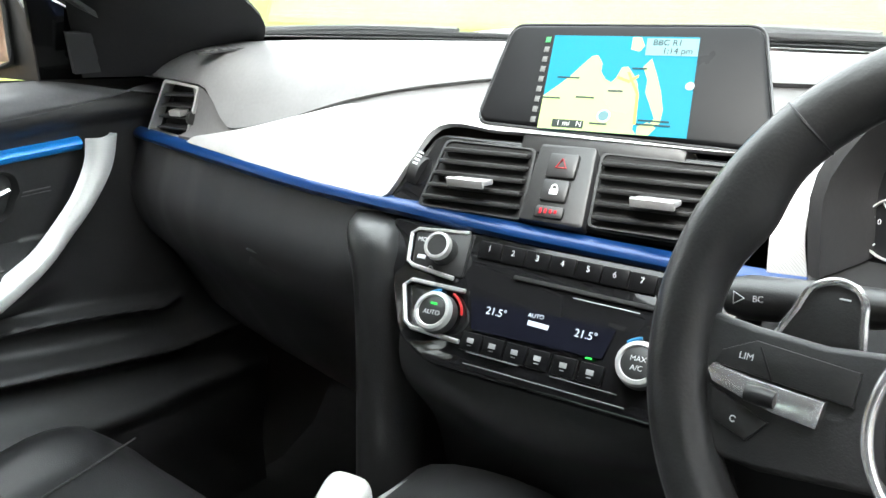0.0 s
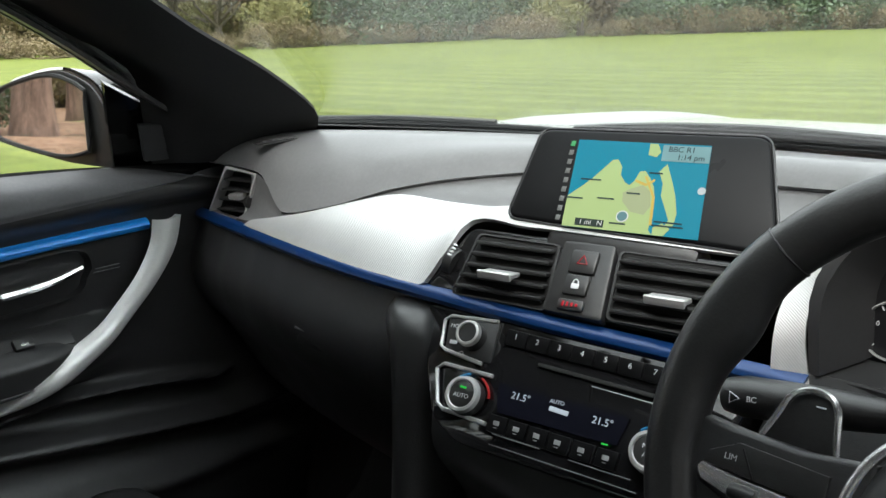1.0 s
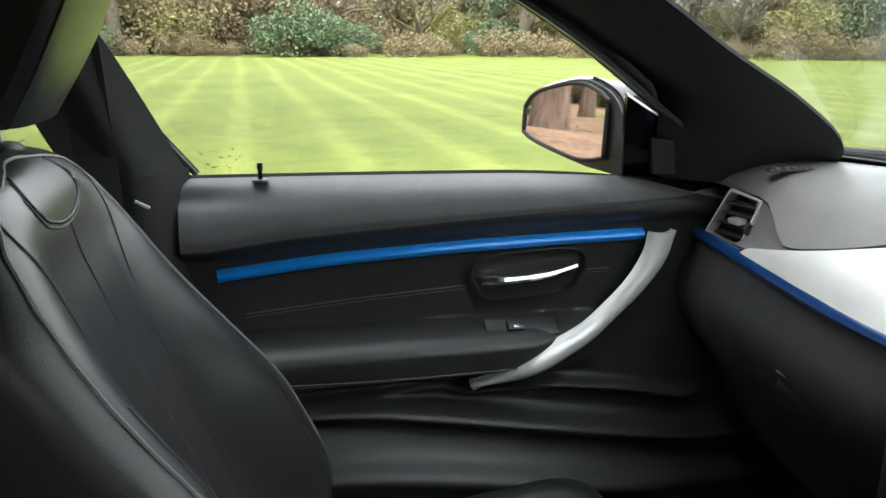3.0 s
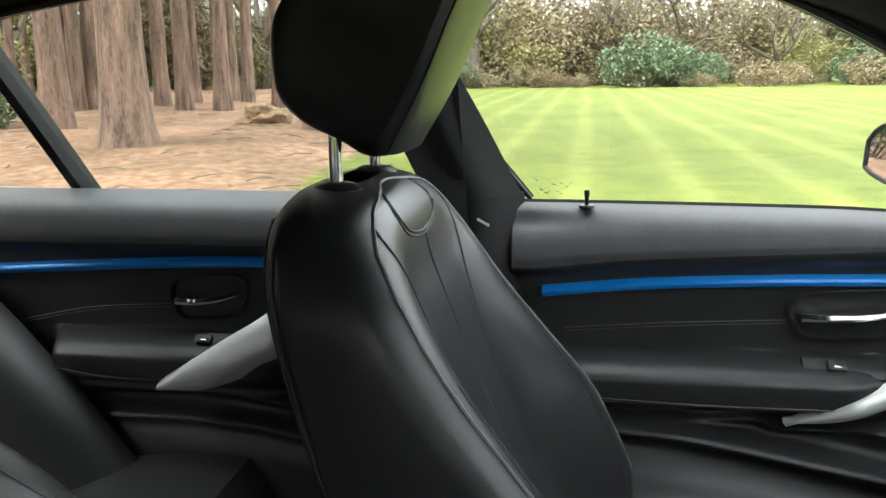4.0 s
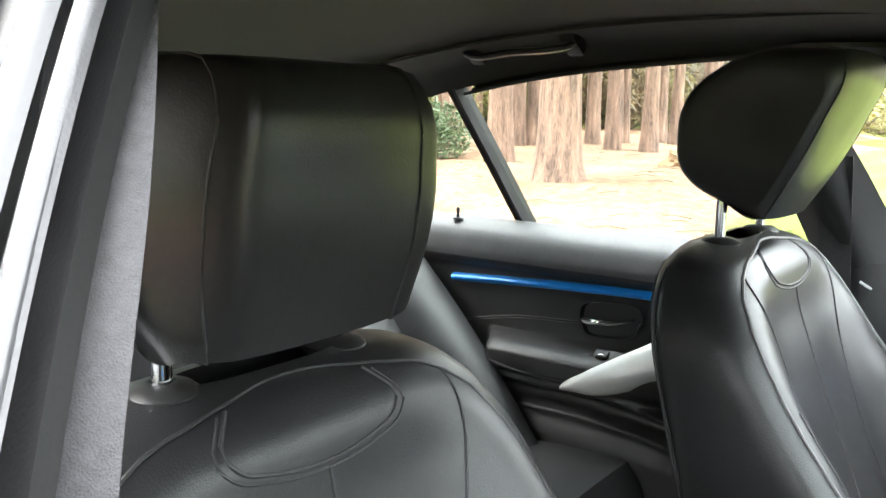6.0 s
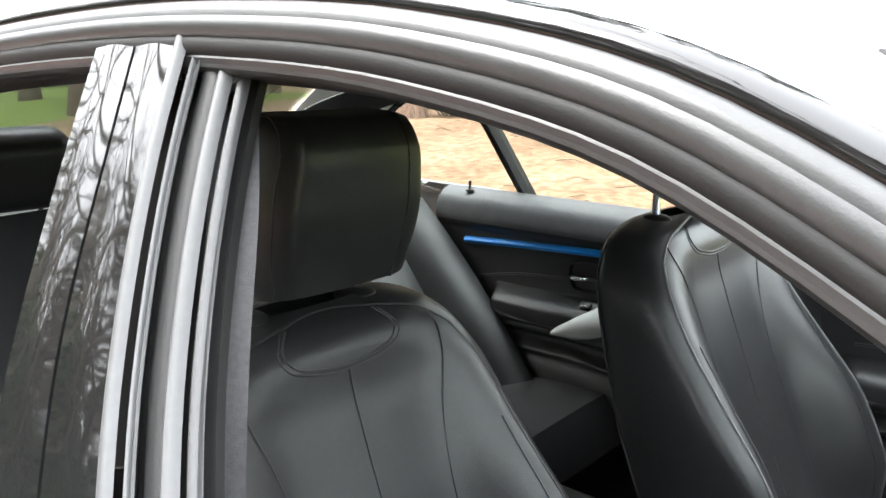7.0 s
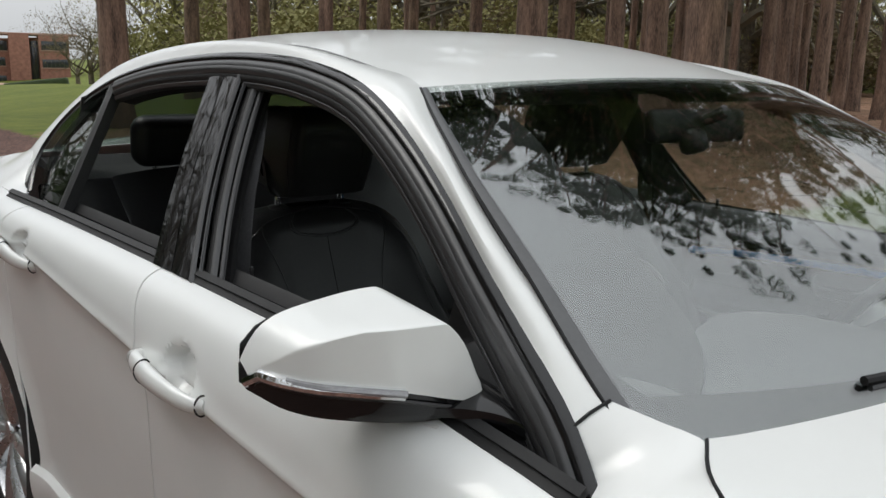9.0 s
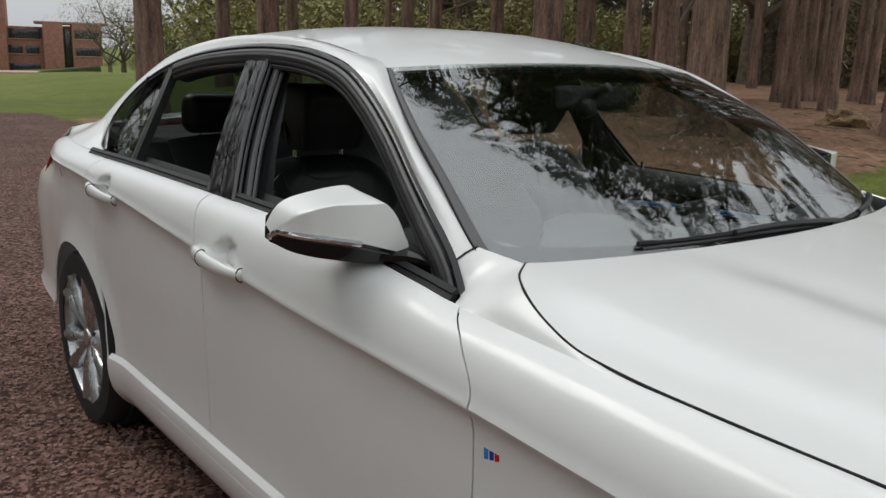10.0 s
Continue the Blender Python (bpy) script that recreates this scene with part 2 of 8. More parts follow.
def shell(rows, thick=0.0, closed_u=False, closed_v=False, bm=None):
    """A mesh over a grid of points; thick: a closed slab, its second face that far behind (against the grid's normal)."""
    bm = bm or bmesh.new()
    g = np.array(rows, float)
    nu, nv = g.shape[:2]
    faces = []

    def weave(vs, flip):
        for i in range(nu if closed_u else nu - 1):
            for j in range(nv if closed_v else nv - 1):
                q = [vs[i][j], vs[(i + 1) % nu][j], vs[(i + 1) % nu][(j + 1) % nv], vs[i][(j + 1) % nv]]
                if len({v for v in q}) == 4:
                    bm.faces.new(q[::-1] if flip else q)

    a = [[bm.verts.new(p) for p in row] for row in g]
    weave(a, False)
    if thick:
        du = np.gradient(g, axis=0)
        dv = np.gradient(g, axis=1)
        n = np.cross(du, dv)
        n /= np.linalg.norm(n, axis=2, keepdims=True) + 1e-12
        b = [[bm.verts.new(p) for p in row] for row in g - n * thick]
        weave(b, True)
        if not closed_u:
            for j in range(nv - 1):
                bm.faces.new((a[0][j], a[0][j + 1], b[0][j + 1], b[0][j]))
                bm.faces.new((a[-1][j + 1], a[-1][j], b[-1][j], b[-1][j + 1]))
        if not closed_v:
            for i in range(nu - 1):
                bm.faces.new((a[i + 1][0], a[i][0], b[i][0], b[i + 1][0]))
                bm.faces.new((a[i][-1], a[i + 1][-1], b[i + 1][-1], b[i][-1]))
    bmesh.ops.recalc_face_normals(bm, faces=bm.faces)
    return bm


def loft(curves, nu, nv):
    """Grid of points through a row of curves: nu along them, nv across."""
    lines = np.array([spline(c, nu) for c in curves])
    return np.array([spline(lines[:, i], nv) for i in range(nu)])


def sweep(path, radius, ring=8, cap=True, flat=1.0, up=(0, 0, 1), bm=None, close=False):
    """A tube along a path; radius: one number, or a function of 0..1; flat squeezes it across up."""
    bm = bm or bmesh.new()
    p = np.array(path, float)
    n = len(p)
    rows = []
    for i in range(n):
        d = p[(i + 1) % n] - p[i - 1] if close else p[min(i + 1, n - 1)] - p[max(i - 1, 0)]
        d = d / (np.linalg.norm(d) + 1e-12)
        a = np.cross(d, up)
        a = a / (np.linalg.norm(a) + 1e-9)
        b = np.cross(a, d)
        r = radius(i / (n - 1)) if callable(radius) else radius
        rows.append([bm.verts.new(p[i] + r * (a * math.cos(t) + flat * b * math.sin(t))) for t in np.linspace(0, 2 * math.pi, ring, endpoint=False)])
    for i in range(n if close else n - 1):
        for j in range(ring):
            k = (i + 1) % n
            bm.faces.new((rows[i][j], rows[i][(j + 1) % ring], rows[k][(j + 1) % ring], rows[k][j]))
    if cap and not close:
        bm.faces.new(rows[0][::-1])
        bm.faces.new(rows[-1])
    return bm


def block(size, m=None, bevel=0.004, seg=2, bm=None):
    """A rounded box of that size at the pose m."""
    own = bmesh.new()
    bmesh.ops.create_cube(own, size=1.0, matrix=Matrix.Diagonal((*size, 1)))
    if bevel:
        bmesh.ops.bevel(own, geom=own.edges[:], offset=min(bevel, min(size) * 0.49), segments=seg, affect="EDGES", profile=0.5)
    if m is not None:
        own.transform(m)
    return own if bm is None else join(bm, own)


def join(bm, other):
    me = bpy.data.meshes.new("tmp")
    other.to_mesh(me)
    other.free()
    bm.from_mesh(me)
    bpy.data.meshes.remove(me)
    return bm


def lathe(profile, n=32, m=None, bm=None):
    """A turned body: (radius, height) pairs round z."""
    own = bmesh.new()
    rows = [[own.verts.new((r * math.cos(a), r * math.sin(a), h)) for a in np.linspace(0, 2 * math.pi, n, endpoint=False)] for r, h in profile]
    for i in range(len(rows) - 1):
        for j in range(n):
            own.faces.new((rows[i][j], rows[i][(j + 1) % n], rows[i + 1][(j + 1) % n], rows[i + 1][j]))
    if profile[0][0] > 1e-5 and profile[0] != profile[-1]:
        own.faces.new(rows[0][::-1])
    if profile[-1][0] > 1e-5 and profile[0] != profile[-1]:
        own.faces.new(rows[-1])
    bmesh.ops.remove_doubles(own, verts=own.verts, dist=1e-5)
    bmesh.ops.recalc_face_normals(own, faces=own.faces)
    if m is not None:
        own.transform(m)
    return own if bm is None else join(bm, own)


def slab(outline, depth, m=None, bevel=0.0, seg=2, bm=None):
    """A plate from a flat outline of (x, y) points, that thick downwards from z = 0."""
    own = bmesh.new()
    f = own.faces.new([own.verts.new((x, y, 0)) for x, y in outline])
    r = bmesh.ops.extrude_face_region(own, geom=[f])
    bmesh.ops.translate(own, verts=[v for v in r["geom"] if isinstance(v, bmesh.types.BMVert)], vec=(0, 0, -depth))
    bmesh.ops.recalc_face_normals(own, faces=own.faces)
    if bevel:
        top = [e for e in own.edges if all(abs(v.co.z) < 1e-6 for v in e.verts)]
        bmesh.ops.bevel(own, geom=top, offset=bevel, segments=seg, affect="EDGES", profile=0.5)
    if m is not None:
        own.transform(m)
    return own if bm is None else join(bm, own)


def text_mesh(body, size, m, depth=0.0004, bm=None):
    """Lettering in the built-in font as a mesh, centred, at the pose m."""
    cu = bpy.data.curves.new("letters", "FONT")
    cu.body, cu.size, cu.extrude = body, size, depth
    cu.align_x, cu.align_y = "CENTER", "CENTER"
    tmp = bpy.data.objects.new("letters", cu)
    scene.collection.objects.link(tmp)
    me = tmp.to_mesh()
    own = bmesh.new()
    own.from_mesh(me)
    tmp.to_mesh_clear()
    bpy.data.objects.remove(tmp)
    bpy.data.curves.remove(cu)
    own.transform(m)
    return own if bm is None else join(bm, own)


def frame_of(o, u, w):
    """A pose with origin o, x along u, y against w (so that w runs down the face) and z out of the face."""
    u, w = Vector(u).normalized(), Vector(w)
    w = (w - w.dot(u) * u).normalized()
    y = -w
    z = u.cross(y)
    return Matrix(((u.x, y.x, z.x, o[0]), (u.y, y.y, z.y, o[1]), (u.z, y.z, z.z, o[2]), (0, 0, 0, 1)))


def lerp(a, b, t):
    return a + (b - a) * t


# ---- the car: x to its right, y ahead, z up; the front axle at y = 0 ----
HUB_Y, HUB_Z, ARCH = (0.0, -2.81), 0.317, 0.352


def crease(y):
    """Height of the sharp line that rises along the doors towards the tail."""
    return table(y, [(-3.7, 0.90), (-3.3, 0.928), (-2.9, 0.938), (-2.35, 0.911), (-1.78, 0.869), (-1.455, 0.846), (-1.17, 0.830), (-0.67, 0.816), (-0.3, 0.800), (0.4, 0.775)])


def belt(y):
    return table(y, [(-3.8, 0.950), (-3.5, 0.972), (-3.2, 0.983), (-2.9, 0.985), (-1.8, 0.983), (-1.3, 0.978), (-0.9, 0.945), (-0.81, 0.935), (-0.5, 0.922), (-0.2, 0.908), (0.1, 0.90), (0.45, 0.86), (0.75, 0.76)])


def plan(y):
    """How far the body's flank is drawn in towards its ends."""
    return table(y, [(-3.85, 0.30), (-3.7, 0.20), (-3.5, 0.125), (-3.3, 0.075), (-3.1, 0.030), (-2.95, 0.009), (-2.8, 0.0), (-2.3, 0.004), (-1.6, 0.004), (-1.0, 0.006), (-0.4, 0.002), (0.0, 0.0), (0.3, 0.02), (0.55, 0.09), (0.72, 0.24)])


def flank(y, z):
    zt = belt(y)
    c = crease(y)
    if z >= c:
        s = (z - c) / max(zt - c, 0.02)
        x = 0.893 - 0.093 * table(s, [(0, 0), (0.1, 0.045), (0.35, 0.13), (0.6, 0.27), (0.8, 0.46), (0.9, 0.65), (1, 1.0), (1.3, 1.7)])
    else:
        x = table(z, [(0.16, 0.80), (0.20, 0.845), (0.26, 0.878), (0.32, 0.887), (0.351, 0.8875), (0.365, 0.8725), (0.40, 0.872), (0.46, 0.8725)])
        if z > 0.46:
            x = table(c - z, [(0.0, 0.893), (0.010, 0.8865), (0.024, 0.8815), (0.05, 0.8785), (0.10, 0.8775), (0.18, 0.878), (0.28, 0.876), (0.36, 0.8735), (0.5, 0.8725)])
    flare = 0.0
    for h in HUB_Y:
        r = math.hypot(y - h, z - HUB_Z)
        flare = max(flare, 0.018 * max(0.0, 1 - abs(r - ARCH) / 0.12) ** 2)
    tuck = plan(y) * (table(z, [(0.68, 0.45), (0.80, 0.55), (0.90, 1.0), (0.93, 1.0), (1.0, 0.65)]) if y < -2.6 else 1.0)
    return x + flare - tuck


def arch_floor(y, low):
    for h in HUB_Y:
        d = abs(y - h)
        if d < ARCH:
            return max(low, HUB_Z + math.sqrt(ARCH**2 - d * d))
    return low


def smooth(a, b, x):
    t = min(1.0, max(0.0, (x - a) / (b - a)))
    return t * t * (3 - 2 * t)


def flank_panel(name, s, car, ya, yb, low, top, nu, nv, material=None, cup=None, label=""):
    """A sheet-metal panel of the flank between two shut lines ya(z), yb(z) and two heights low(y), top(y)."""
    rows = []
    for i in range(nu + 1):
        row = []
        for j in range(nv + 1):
            k = int(nv * 0.66)
            z = 0.6
            for _ in range(4):
                y = lerp(ya(z), yb(z), i / nu)
                lo, hi, c = low(y), top(y), crease(y)
                if lo < c - 0.03 and c + 0.01 < hi:
                    z = lerp(lo, c, 1 - (1 - j / k) ** 1.7) if j <= k else lerp(c, hi, (j - k) / (nv - k))
                else:
                    z = lerp(lo, hi, j / nv)
            x = flank(y, z)
            if cup:
                q = ((y - cup[0]) / 0.060) ** 2 + ((z - cup[1]) / 0.043) ** 2
                x -= 0.026 * smooth(1.0, 0.45, q)
            row.append((s * x, y, z))
        rows.append(row)
    if s > 0:
        rows = rows[::-1]
    return part(name, shell(rows, 0.004), material or PAINT, car, label)


# Lines of the side window opening, as (y, z): its outer edge, and the glass openings.
OUTER = [(-0.812, 0.937), (-0.864, 0.986), (-0.954, 1.048), (-1.052, 1.112), (-1.165, 1.186), (-1.291, 1.256), (-1.43, 1.315), (-1.60, 1.349), (-1.80, 1.363), (-2.11, 1.356), (-2.34, 1.335), (-2.57, 1.293), (-2.72, 1.247), (-2.83, 1.195), (-2.905, 1.138), (-2.935, 1.092), (-2.915, 1.045), (-2.82, 0.980)]


def side_x(y, z):
    """The plane of the side windows, tumbling inwards with height."""
    return 0.80 - 0.56 * (z - 0.99) - 0.084 * max(0, y + 1.7) ** 2 - 0.06 * max(0, -1.9 - y) ** 2


def on_side(s, y, z, out=0.0):
    return (s * (side_x(y, z) + out), y, z - 0.0)


def edge3(s, line, out=0.0):
    return [on_side(s, y, z, out) for y, z in line]


def inset(line, d):
    """The line moved d inwards (to the window's middle)."""
    p = spline([(y, z, 0) for y, z in line], len(line) * 4)[:, :2]
    t = np.gradient(p, axis=0)
    n = np.stack([t[:, 1], -t[:, 0]], 1) / np.linalg.norm(t, axis=1)[:, None]
    c = np.array([-1.9, 1.12])
    n *= np.sign(((c - p) * n).sum(1))[:, None]
    return p + n * d


def build_flanks(car, s, side):
    tag = "driver's side" if s > 0 else "passenger side"
    f_front = lambda z: table(z, [(0.2, -0.79), (0.42, -0.697), (0.66, -0.652), (0.83, -0.655), (0.90, -0.720), (0.937, -0.800)])
    b_line = lambda z: table(z, [(0.2, -1.70), (0.6, -1.70), (0.85, -1.715), (0.99, -1.80)])
    r_edge = lambda z: table(z, [(0.2, -2.43), (0.39, -2.430), (0.50, -2.475), (0.62, -2.555), (0.86, -2.615), (0.99, -2.60)])
    skirt_top = lambda y: table(y, [(-2.46, 0.366), (-0.75, 0.366), (-0.4, 0.38)])
    g = 0.0022
    lip = 0.003 if s > 0 else 0.030
    top = lambda y: belt(y) - lip
    front_door = flank_panel("front_door", s, car, lambda z: b_line(z) + g, lambda z: f_front(z) - g, lambda y: skirt_top(y) + 0.003, top, 90, 64, cup=(-1.550, 0.876), label=f"white front door on the {tag}, closed" + (", window lowered" if s > 0 else ""))
    rear_door = flank_panel("rear_door", s, car, lambda z: r_edge(z) + g, lambda z: b_line(z) - g, lambda y: skirt_top(y) + 0.003, top, 90, 64, cup=(-2.44, 0.914), label=f"white rear door on the {tag}, closed" + (", window lowered" if s > 0 else ""))
    flank_panel("front_wing", s, car, lambda z: f_front(z) + g, lambda z: 0.60, lambda y: arch_floor(y, 0.36 if y < 0 else 0.30), lambda y: belt(y) - 0.004, 80, 40, label="white front wing")
    flank_panel("rear_quarter", s, car, lambda z: -3.70, lambda z: r_edge(z) - g, lambda y: arch_floor(y, 0.34), lambda y: belt(y) + 0.004, 84, 40, label="white rear quarter panel")
    sk = flank_panel("side_skirt", s, car, lambda z: -2.45, lambda z: -0.36, lambda y: 0.165, skirt_top, 60, 16, label="white side skirt")
    # crease lip on the skirt
    part("skirt_rib", sweep([(s * (flank(y, 0.31) + 0.001), y, 0.318) for y in np.linspace(-2.30, -0.6, 40)], lambda t: 0.004 * min(1, 8 * t), 6), PAINT, sk)
    part("skirt_groove", sweep([(s * (flank(y, 0.367) + 0.0008), y, 0.3675) for y in np.linspace(-2.44, -0.6, 40)], 0.0022, 6), mat("groove_grey", (0.12, 0.12, 0.12), 0.6, var=0.1), sk)
    # dark shell behind the shut lines
    rows = [[(s * (flank(y, z) - 0.034), y, z) for z in np.linspace(0.18, belt(y) - 0.07, 20)] for y in np.linspace(-2.52, -0.40, 40)]
    part("inner_sill", shell(rows if s < 0 else rows[::-1], 0.01), DARK, car)
    for door, (hy0, hy1, hz, lock) in ((front_door, (-1.690, -1.450, 0.858, s > 0)), (rear_door, (-2.575, -2.335, 0.897, False))):
        zz = lambda y: hz + 0.012 * (y - hy0) / (hy1 - hy0) * -1 + 0.006
        base = lambda y: flank(y, zz(y))
        n = 26
        path = []
        for k in range(n):
            t = k / (n - 1)
            y = lerp(hy0, hy1, t)
            path.append((s * (base(y) + 0.003 + 0.024 * math.sin(math.pi * min(1, max(0, t * 1.02))) ** 0.35), y, zz(y)))
        h = part("door_handle", sweep(path, lambda t: 0.0198 * (1 - 0.30 * smooth(0.25, 1.0, t)) * (1 - 0.30 * abs(2 * t - 1) ** 8), 16, flat=0.66, up=(s, 0, 0)), PAINT, door, "white pull handle")
        yj = lerp(hy0, hy1, 0.27)
        part("handle_gasket", sweep([(s * (base(yj) + 0.024 + 0.0138 * math.sin(a)), yj + 0.004 * math.cos(a * 2), zz(yj) + 0.0203 * math.cos(a)) for a in np.linspace(-0.9, math.pi + 0.9, 20)], 0.0016, 6), SEAL, h)
        part("handle_gasket", sweep([(s * (base(hy1) + 0.004 + 0.012 * math.sin(a)), hy1 - 0.004, zz(hy1) + 0.016 * math.cos(a)) for a in np.linspace(0, 2 * math.pi, 20)], 0.0016, 6), SEAL, h)
        if lock:
            part("lock_cap", lathe([(0.0, 0.0012), (0.0075, 0.001), (0.010, 0.0), (0.010, -0.004)], 20, Matrix.Translation((s * (base(hy0) + 0.016), hy0 - 0.001, zz(hy0))) @ pose(0, 0, 0, 90, 0, 0) @ Matrix.Diagonal((1, 1.3, 1, 1))), SATIN, h)
    return front_door, rear_door


def build_window_frames(car, s, front_door, rear_door):
    """Black surrounds, seals and panes of one side."""
    lip = 0.003 if s > 0 else 0.034
    # gloss strip along the roof rail
    ln = inset(OUTER, 0.0)
    ln2 = inset(OUTER, 0.013)
    k = int(len(ln) * 0.985)
    rows = [[on_side(s, *lerp(ln[i], ln2[i], k / 6), 0.004 + 0.007 * math.sin(math.pi * k / 6) ** 0.6) for k in range(7)] for i in range(len(ln))]
    part("window_trim", shell(rows if s < 0 else rows[::-1], 0.004), GLOSS_BLACK, car, "gloss black window trim")
    # satin frame of the doors, two rolls with a groove between
    split = max(i for i in range(len(ln)) if ln[i][0] > -1.897 and i < len(ln) * 0.6)
    cut = list(range(split + 1))
    cut2 = list(range(split, int(len(ln) * 0.74)))

    def roll(ids, d0, d1, h0, h1, name, material, owner, waves=0.0):
        a, m, b = inset(OUTER, d0), inset(OUTER, (d0 + d1) / 2), inset(OUTER, d1)
        rows = []
        for i in ids:
            prof = []
            for t in np.linspace(0, 1, 13):
                y, z = lerp(a[i], b[i], t)
                prof.append(on_side(s, y, z, lerp(h0, h1, t) + 0.007 * math.sin(math.pi * t) ** 0.7 + waves * abs(math.sin(math.pi * t * 2)) ** 0.7))
            rows.append(prof)
        part(name, shell(rows if s < 0 else rows[::-1], 0.006), material, owner)

    for ids, owner in ((cut, front_door), (cut2, rear_door)):
        q = 1.0 if s > 0 else 0.52 if owner is front_door else 0.74
        roll(ids, 0.013, 0.036 * q, 0.000, -0.002, "frame_moulding", RUBBER, owner, 0.0035)
        roll(ids, 0.036 * q, 0.050 * q, -0.006, -0.010, "frame_seal", SEAL, owner)
        roll(ids, 0.050 * q, 0.060 * q, -0.014, -0.022, "glass_channel", RUBBER, owner, 0.002)
        roll(ids, 0.058 * q, 0.066 * q, -0.030, -0.060, "inner_frame", SOFT, owner)
    # B-pillar: two gloss plates side by side, then the guide of the front window in steps
    pf = [(-1.675, 0.985), (-1.762, 1.11), (-1.826, 1.245), (-1.853, 1.334)]
    jt = [(-1.750, 0.985), (-1.830, 1.11), (-1.881, 1.245), (-1.911, 1.334)]
    br = [(-1.832, 0.985), (-1.897, 1.11), (-1.945, 1.245), (-1.972, 1.334)]
    shift = lambda l, d: [(y + d, z) for y, z in l]
    if s < 0:
        pf, jt = shift(pf, -0.058), shift(jt, -0.030)
    for a, b, owner in ((pf, shift(jt, 0.0022), front_door), (shift(jt, -0.0022), br, rear_door)):
        rows = loft([edge3(s, a, 0.004), [on_side(s, *lerp(np.array(p), np.array(q), 0.5), 0.0052) for p, q in zip(a, b)], edge3(s, b, 0.004)], 18, 7)
        part("pillar_plate", shell(rows if s > 0 else rows[::-1], 0.006), GLOSS_BLACK, owner, "gloss black pillar plate")
    steps = ((0.0, 0.012, 0.004, 0.004, ROLL), (0.0115, 0.017, -0.006, 0.001, DEEP_SEAL), (0.0165, 0.019, -0.004, 0.002, ROLL), (0.0185, 0.041, -0.013, 0.001, SEAL), (0.040, 0.052, -0.016, 0.006, ROLL), (0.0515, 0.061, -0.026, 0.005, RUBBER)) if s > 0 else ((0.0, 0.013, 0.006, 0.004, RUBBER), (0.012, 0.024, -0.006, 0.002, SEAL))
    for d0, d1, o, bulge, m in steps:
        curves = [edge3(s, shift(pf, lerp(d0, d1, k / 4)), o + bulge * math.sin(math.pi * k / 4) ** 0.6 - 0.003 * (k in (0, 4))) for k in range(5)]
        rows = loft(curves, 18, 9)
        part("window_guide", shell(rows if s < 0 else rows[::-1], 0.008), m, front_door)
    if s > 0:
        rows = loft([edge3(s, shift(pf, 0.055), -0.042), edge3(s, shift(pf, -0.03), -0.036)], 18, 4)
        part("guide_backing", shell(rows, 0.008), SEAL, front_door)
    if s < 0:
        for d, o in ((0.006, -0.026), (0.020, -0.034)):
            part("door_seal", sweep(spline(edge3(s, shift(pf, d), o), 20), 0.0045, 8), RUBBER, front_door)
    # corner fill where frame meets pillar
    rows = loft([edge3(s, [(-1.80, 1.285), (-1.775, 1.30), (-1.70, 1.306)], -0.02), edge3(s, [(-1.86, 1.31), (-1.84, 1.33), (-1.74, 1.33)], -0.012)], 10, 5)
    part("frame_corner", shell(rows if s > 0 else rows[::-1], 0.006), RUBBER, front_door)
    # belt mouldings
    for y0, y1, owner in ((-1.79, -0.815, front_door), (-2.795, -1.796, rear_door)):
        ys = np.linspace(y0, y1, 30)
        for h0, h1, o, nm, m in ((0.016, 0.001, 0.008, "belt_moulding", SEAL), (0.024, 0.015, 0.000, "belt_seal", SEAL)):
            rows = [[(s * (flank(y, belt(y) - lip) + o * 0.7 - 0.002 * k), y, lerp(belt(y) - lip + h1 - 0.005, belt(y) - lip + h0 - 0.001, k / 4)) for k in range(5)] for y in ys]
            rows = [[(p[0] - s * 0.004 * abs(k - 2), p[1], p[2]) for k, p in enumerate(r)] for r in rows]
            part(nm, shell(rows if s > 0 else rows[::-1], 0.01), m, owner)
    # rear door divider
    rows = loft([edge3(s, [(-2.447, 0.985), (-2.484, 1.13), (-2.526, 1.285)], 0.0), edge3(s, [(-2.468, 0.985), (-2.505, 1.13), (-2.547, 1.285)], 0.008), edge3(s, [(-2.489, 0.985), (-2.526, 1.13), (-2.568, 1.285)], 0.0)], 14, 7)
    part("glass_divider", shell(rows if s > 0 else rows[::-1], 0.03), RUBBER, rear_door)

    def pane(name, line_top, line_low, material, owner, label, o=-0.016):
        rows = loft([edge3(s, line_low, o), edge3(s, line_top, o)], 26, 10)
        ob = part(name, shell(rows if s < 0 else rows[::-1], 0.004), material, owner, label)
        ob.visible_shadow = False
        return ob

    if s < 0:
        front = pane("window_glass", [(-1.88, 1.335), (-1.62, 1.328), (-1.43, 1.288), (-1.25, 1.213), (-1.07, 1.11)], [(-1.75, 0.96), (-1.55, 0.96), (-1.35, 0.96), (-1.2, 0.96), (-1.02, 0.96)], SIDE_GLASS, front_door, "clear closed side window")
        rnd = random.Random(3)
        bm = bmesh.new()
        for _ in range(26):
            y, z = -1.648 - rnd.random() * 0.06, 0.990 + rnd.random() ** 2 * 0.03
            r = 0.0004 + rnd.random() * 0.0007
            bmesh.ops.create_icosphere(bm, subdivisions=1, radius=r, matrix=Matrix.Translation(on_side(s, y, z, -0.0135)) @ Matrix.Diagonal((0.4, 1.8, 0.7, 1)))
        tagged(part("dirt_specks", bm, DARK, front), kind="stuff")
